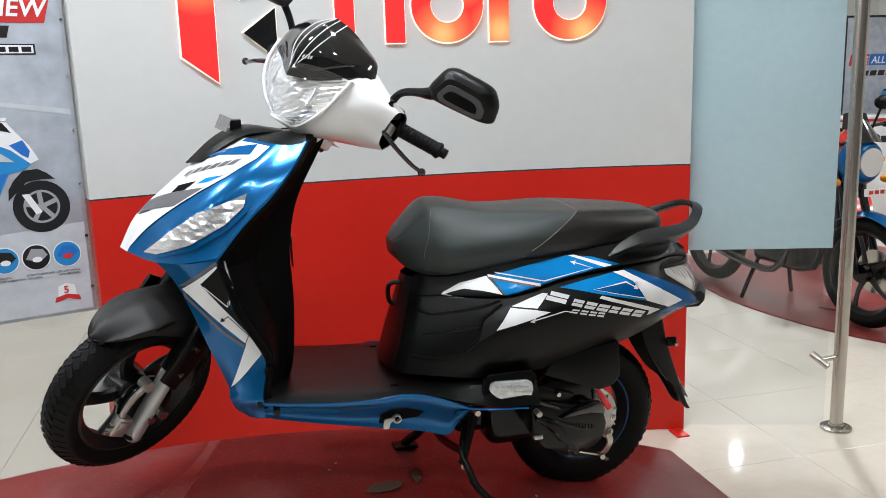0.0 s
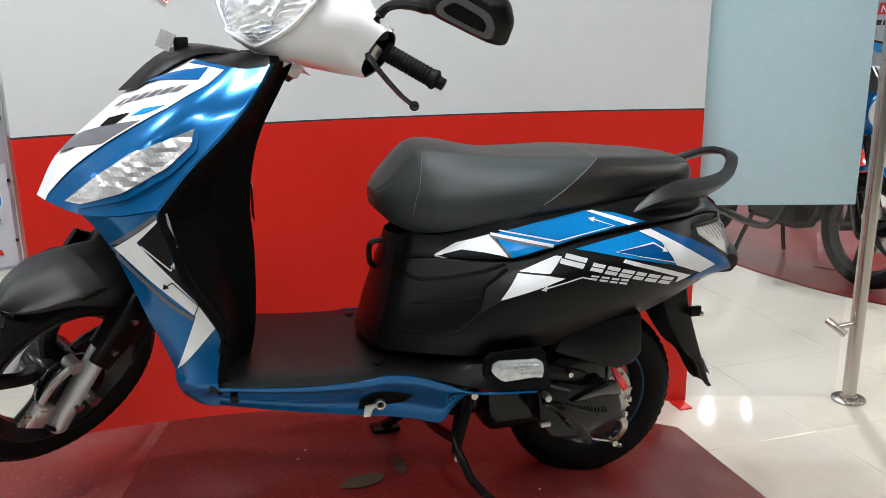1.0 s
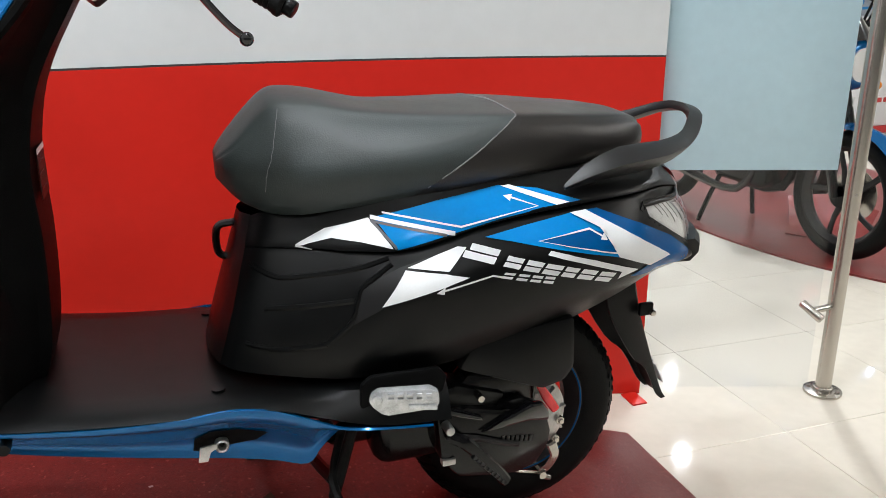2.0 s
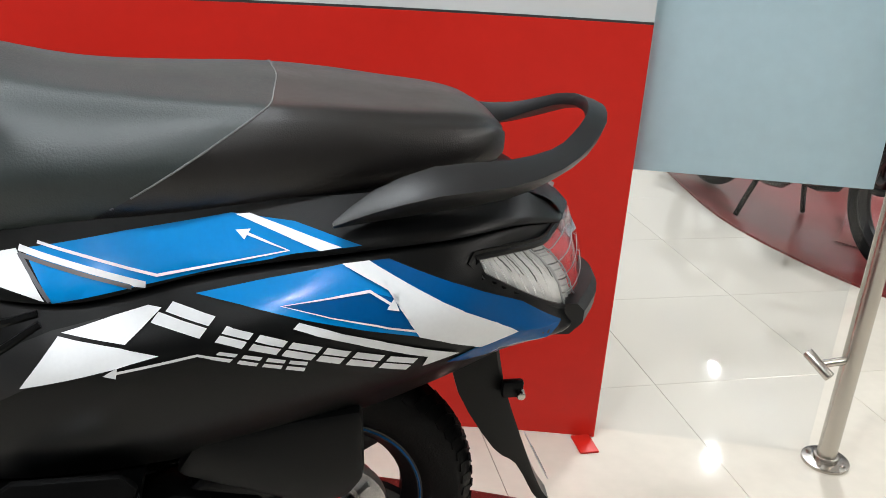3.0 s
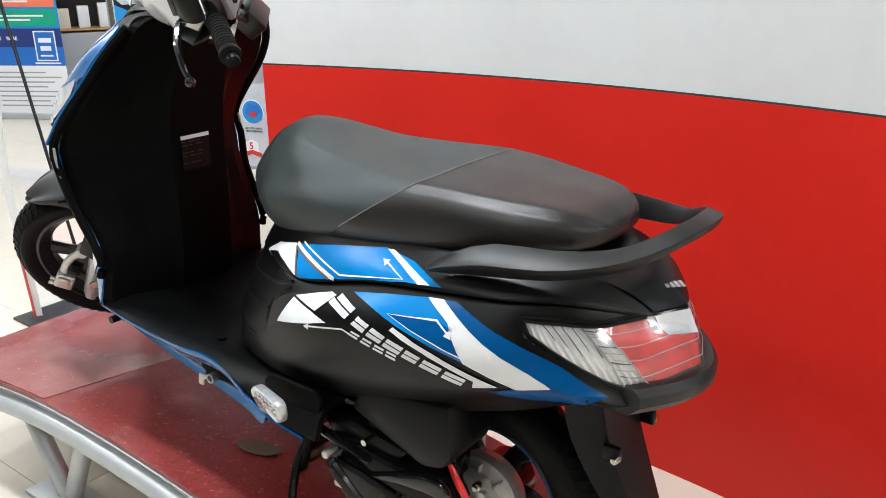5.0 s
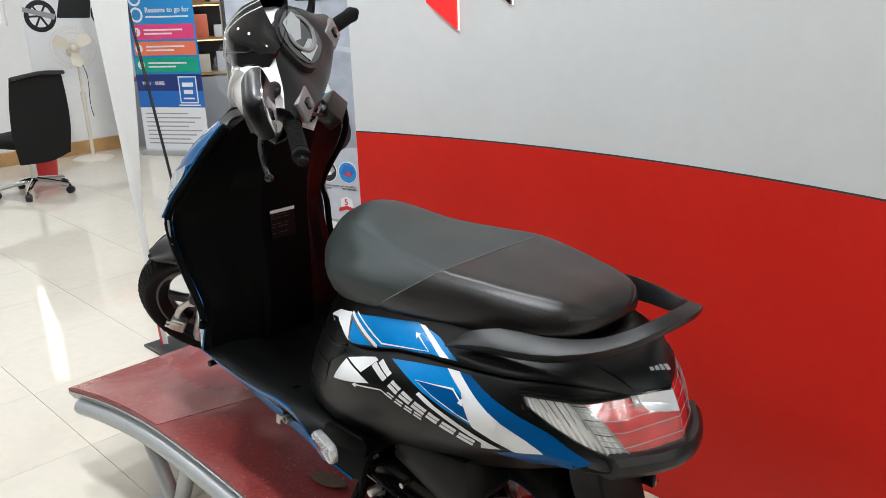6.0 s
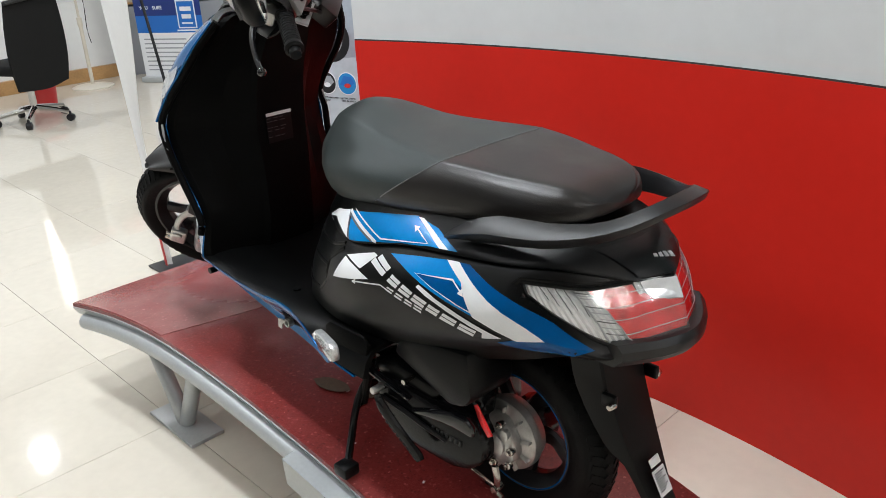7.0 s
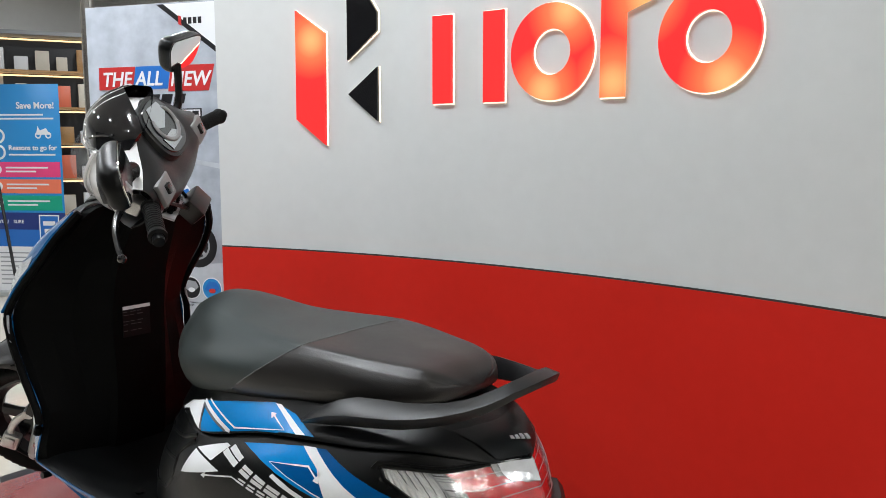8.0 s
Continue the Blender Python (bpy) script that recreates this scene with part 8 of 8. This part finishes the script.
b4.bar(0.44, 0.435, 0.68, 0.448, M_PRINT_WHITE, 0.0034)
for k in range(8):
    b4.bar(0.05, 0.06 + 0.042 * k, 0.66 - 0.07 * ((k * 5) % 3), 0.072 + 0.042 * k, M_PRINT_GREY, 0.0022)

# pennant flag with its rod
flag = tagged(empty("pennant_flag", (-2.52, 0.40, 0)), "white pennant flag with red hem on black rod", "flag")
FI = flag.matrix_basis.inverted()
rows = []
for z, xl, xr in ((0.02, -2.534, -2.520), (0.25, -2.562, -2.538), (0.62, -2.606, -2.574), (1.0, -2.650, -2.500), (1.55, -2.722, -2.418), (2.1, -2.79, -2.34)):
    rows.append([(xl, 0.35, z), (xl * 0.6 + xr * 0.4, 0.362, z), (xr, 0.372, z)])
part("cloth", moved(thick(patch(rows, 4, 4), 0.002), FI), M_CLOTH, flag, "white cloth")
part("hem", moved(thick(patch([[(-2.536, 0.346, 0.02), (-2.518, 0.347, 0.02)], [(-2.566, 0.346, 0.28), (-2.549, 0.347, 0.28)]], 2, 2), 0.002), FI), M_PRINT_RED, flag, "red hem")
part("rod", moved(cyl((-2.53, 0.59, 0.0), (-3.20, 0.63, 2.30), 0.007, seg=8), FI), M_PRINT_BLACK, flag, "black rod")
part("foot", moved(box((-2.62, 0.30, 0.0), (-2.44, 0.64, 0.012), 0.003), FI), M_PRINT_BLACK, flag)

# dark shop front with lit shelves beyond the partition
shop = tagged(empty("display_cabinet", (-7.2, 3.3, 0), pose(-7.22, 3.32, 0, 0, 0, 62)), "dark glass cabinet with warm lit shelves", "cabinet")
part("back", box((-0.9, 0.30, 0.0), (0.9, 0.34, 2.5)), M_PRINT_BLACK, shop)
part("side", box((-0.94, 0.0, 0.0), (-0.90, 0.34, 2.5)), M_PRINT_GREY, shop)
part("side", box((0.90, 0.0, 0.0), (0.94, 0.34, 2.5)), M_PRINT_GREY, shop)
part("top", box((-0.94, 0.0, 2.5), (0.94, 0.34, 2.54)), M_PRINT_GREY, shop)
rnd = random.Random(5)
for k in range(5):
    part("shelf", box((-0.9, 0.02, 0.70 + 0.36 * k), (0.9, 0.30, 0.72 + 0.36 * k)), M_WOOD, shop)
    part("shelf_light", box((-0.85, 0.27, 1.035 + 0.36 * k), (0.85, 0.29, 1.05 + 0.36 * k)), M_SHELF, shop, "warm shelf light")
    for j in range(9):
        h = rnd.uniform(0.12, 0.24)
        x = -0.82 + 0.19 * j
        part("box", box((x, 0.08, 0.72 + 0.36 * k), (x + rnd.uniform(0.08, 0.14), 0.22, 0.72 + 0.36 * k + h), 0.004), rnd.choice((M_FANWHITE, M_PRINT_WHITE, M_PRINT_ORANGE, M_WOOD)), shop)
part("base_cabinet", box((-0.9, 0.0, 0.0), (0.9, 0.30, 0.68), 0.004), M_PRINT_GREY, shop)

# leaf litter and crumbs on the platform
for k, (x, y, s, rz) in enumerate(((-0.70, -0.08, 1.0, 0.3), (-0.60, -0.02, 0.7, 1.4))):
    r = [[(-0.055 * s, 0, 0), (-0.02 * s, -0.022 * s, 0.003), (0.03 * s, -0.018 * s, 0.002), (0.06 * s, 0, 0.006)], [(-0.055 * s, 0, 0), (-0.02 * s, 0.020 * s, 0.005), (0.03 * s, 0.022 * s, 0.003), (0.06 * s, 0, 0.006)]]
    z = plat_z(x)
    m = Matrix.Translation((x, y, z + 0.002)) @ Matrix.Rotation(0.109 * 2 * (x + 1.15), 4, "Y") @ Matrix.Rotation(rz, 4, "Z")
    tagged(bm_obj("dry_leaf", moved(thick(patch(r, 3, 3), 0.001), m), M_LEAF), "flat dry grey-brown leaf on the platform", "leaf")
rnd = random.Random(8)
for k in range(5):
    x, y = rnd.uniform(-0.95, -0.3), rnd.uniform(-0.2, 0.1)
    tagged(bm_obj("paper_scrap", moved(box((-0.004, -0.0025, 0), (0.004, 0.0025, 0.0015), 0.0006, 1), Matrix.Translation((x, y, plat_z(x) + 0.001)) @ Matrix.Rotation(0.218 * (x + 1.15), 4, "Y") @ Matrix.Rotation(rnd.uniform(0, 3), 4, "Z")), M_PRINT_WHITE), "tiny pale paper scrap on the platform", "scrap", group="paper scraps")


# ---------------------------------------------------------------- floor tiles, last
TILE = 0.5717
X_LINE, Y_LINE = 0.910, -0.222


def tile_mesh():
    g = 0.0007
    return box((g, g, -0.02), (TILE - g, TILE - g, 0.0), 0.0008, 1)


floor_ob = bpy.data.objects["floor"]
tbm = tile_mesh()
tile_data = bpy.data.meshes.new("tile")
tbm.to_mesh(tile_data)
tbm.free()
tile_data.materials.append(M_TILE)
far = bmesh.new()
for i in range(-16, 12):
    for j in range(-9, 13):
        x, y = X_LINE + i * TILE, Y_LINE + j * TILE
        if not (-7.75 - TILE < x < 7.0 and -5.0 - TILE < y < 7.0):
            continue
        if -4.2 < x < 3.0 and -1.8 < y < 4.2:
            t = new("tile", tile_data)
            t.parent = floor_ob
            t.location = (x, y, 0)
        else:
            g = 0.0007
            vs = [far.verts.new(p) for p in ((x + g, y + g, 0), (x + TILE - g, y + g, 0), (x + TILE - g, y + TILE - g, 0), (x + g, y + TILE - g, 0))]
            far.faces.new(vs)
            bot = [far.verts.new((v.co.x, v.co.y, -0.003)) for v in vs]
            for a in range(4):
                far.faces.new((vs[a], bot[a], bot[(a + 1) % 4], vs[(a + 1) % 4]))
far_ob = tagged(bm_obj("far_tiles", far, M_TILE, floor_ob, "", False), kind="stuff")

# ---------------------------------------------------------------- ceiling lights


def build_downlight(x, y, r=0.083, watts=LAMP_WATTS):
    root = tagged(empty("downlight", (x, y, CEIL)), "round recessed ceiling downlight, lit", "ceiling light", group="ceiling downlights")
    part("ring", revolve([(r + 0.002, -0.0), (r + 0.002, -0.008), (r + 0.017, -0.008), (r + 0.017, 0.0)], "z", 32), M_WHITEWALL, root)
    part("diffuser", cyl((0, 0, -0.006), (0, 0, -0.001), r), M_LAMP, root, "glowing diffuser")
    lamp = bpy.data.lights.new("downlight_lamp", "AREA")
    lamp.shape, lamp.size, lamp.energy, lamp.color = "DISK", 2 * r, watts, (0.90, 0.95, 1.0)
    ob = new("downlight_lamp", lamp)
    ob.location = (x, y, CEIL - 0.012)
    return root


light_panel = tagged(empty("light_panel", (3.7, -1.4, CEIL)), "large square white ceiling light panel, lit", "ceiling light")
part("frame", box((-0.55, -0.55, -0.010), (0.55, 0.55, -0.001), 0.002), M_WHITEWALL, light_panel, "white frame")
part("diffuser", box((-0.52, -0.52, -0.016), (0.52, 0.52, -0.0105)), M_LAMP, light_panel, "glowing diffuser")
panel_light = bpy.data.lights.new("panel_lamp", "AREA")
panel_light.shape, panel_light.size, panel_light.energy, panel_light.color = "SQUARE", 1.04, 14.0, (0.90, 0.95, 1.0)
panel_ob = new("panel_lamp", panel_light)
panel_ob.location = (3.7, -1.4, CEIL - 0.022)
for lx, ly in LAMPS:
    build_downlight(lx, ly)
for lx, ly in FRONT_LAMPS:
    build_downlight(lx, ly, 0.083, 12.0)
for lx, ly in REAR_LAMPS:
    build_downlight(lx, ly, 0.083, 36.0)
for lx, ly in FAR_LAMPS:
    build_downlight(lx, ly, 0.045, 14.0)
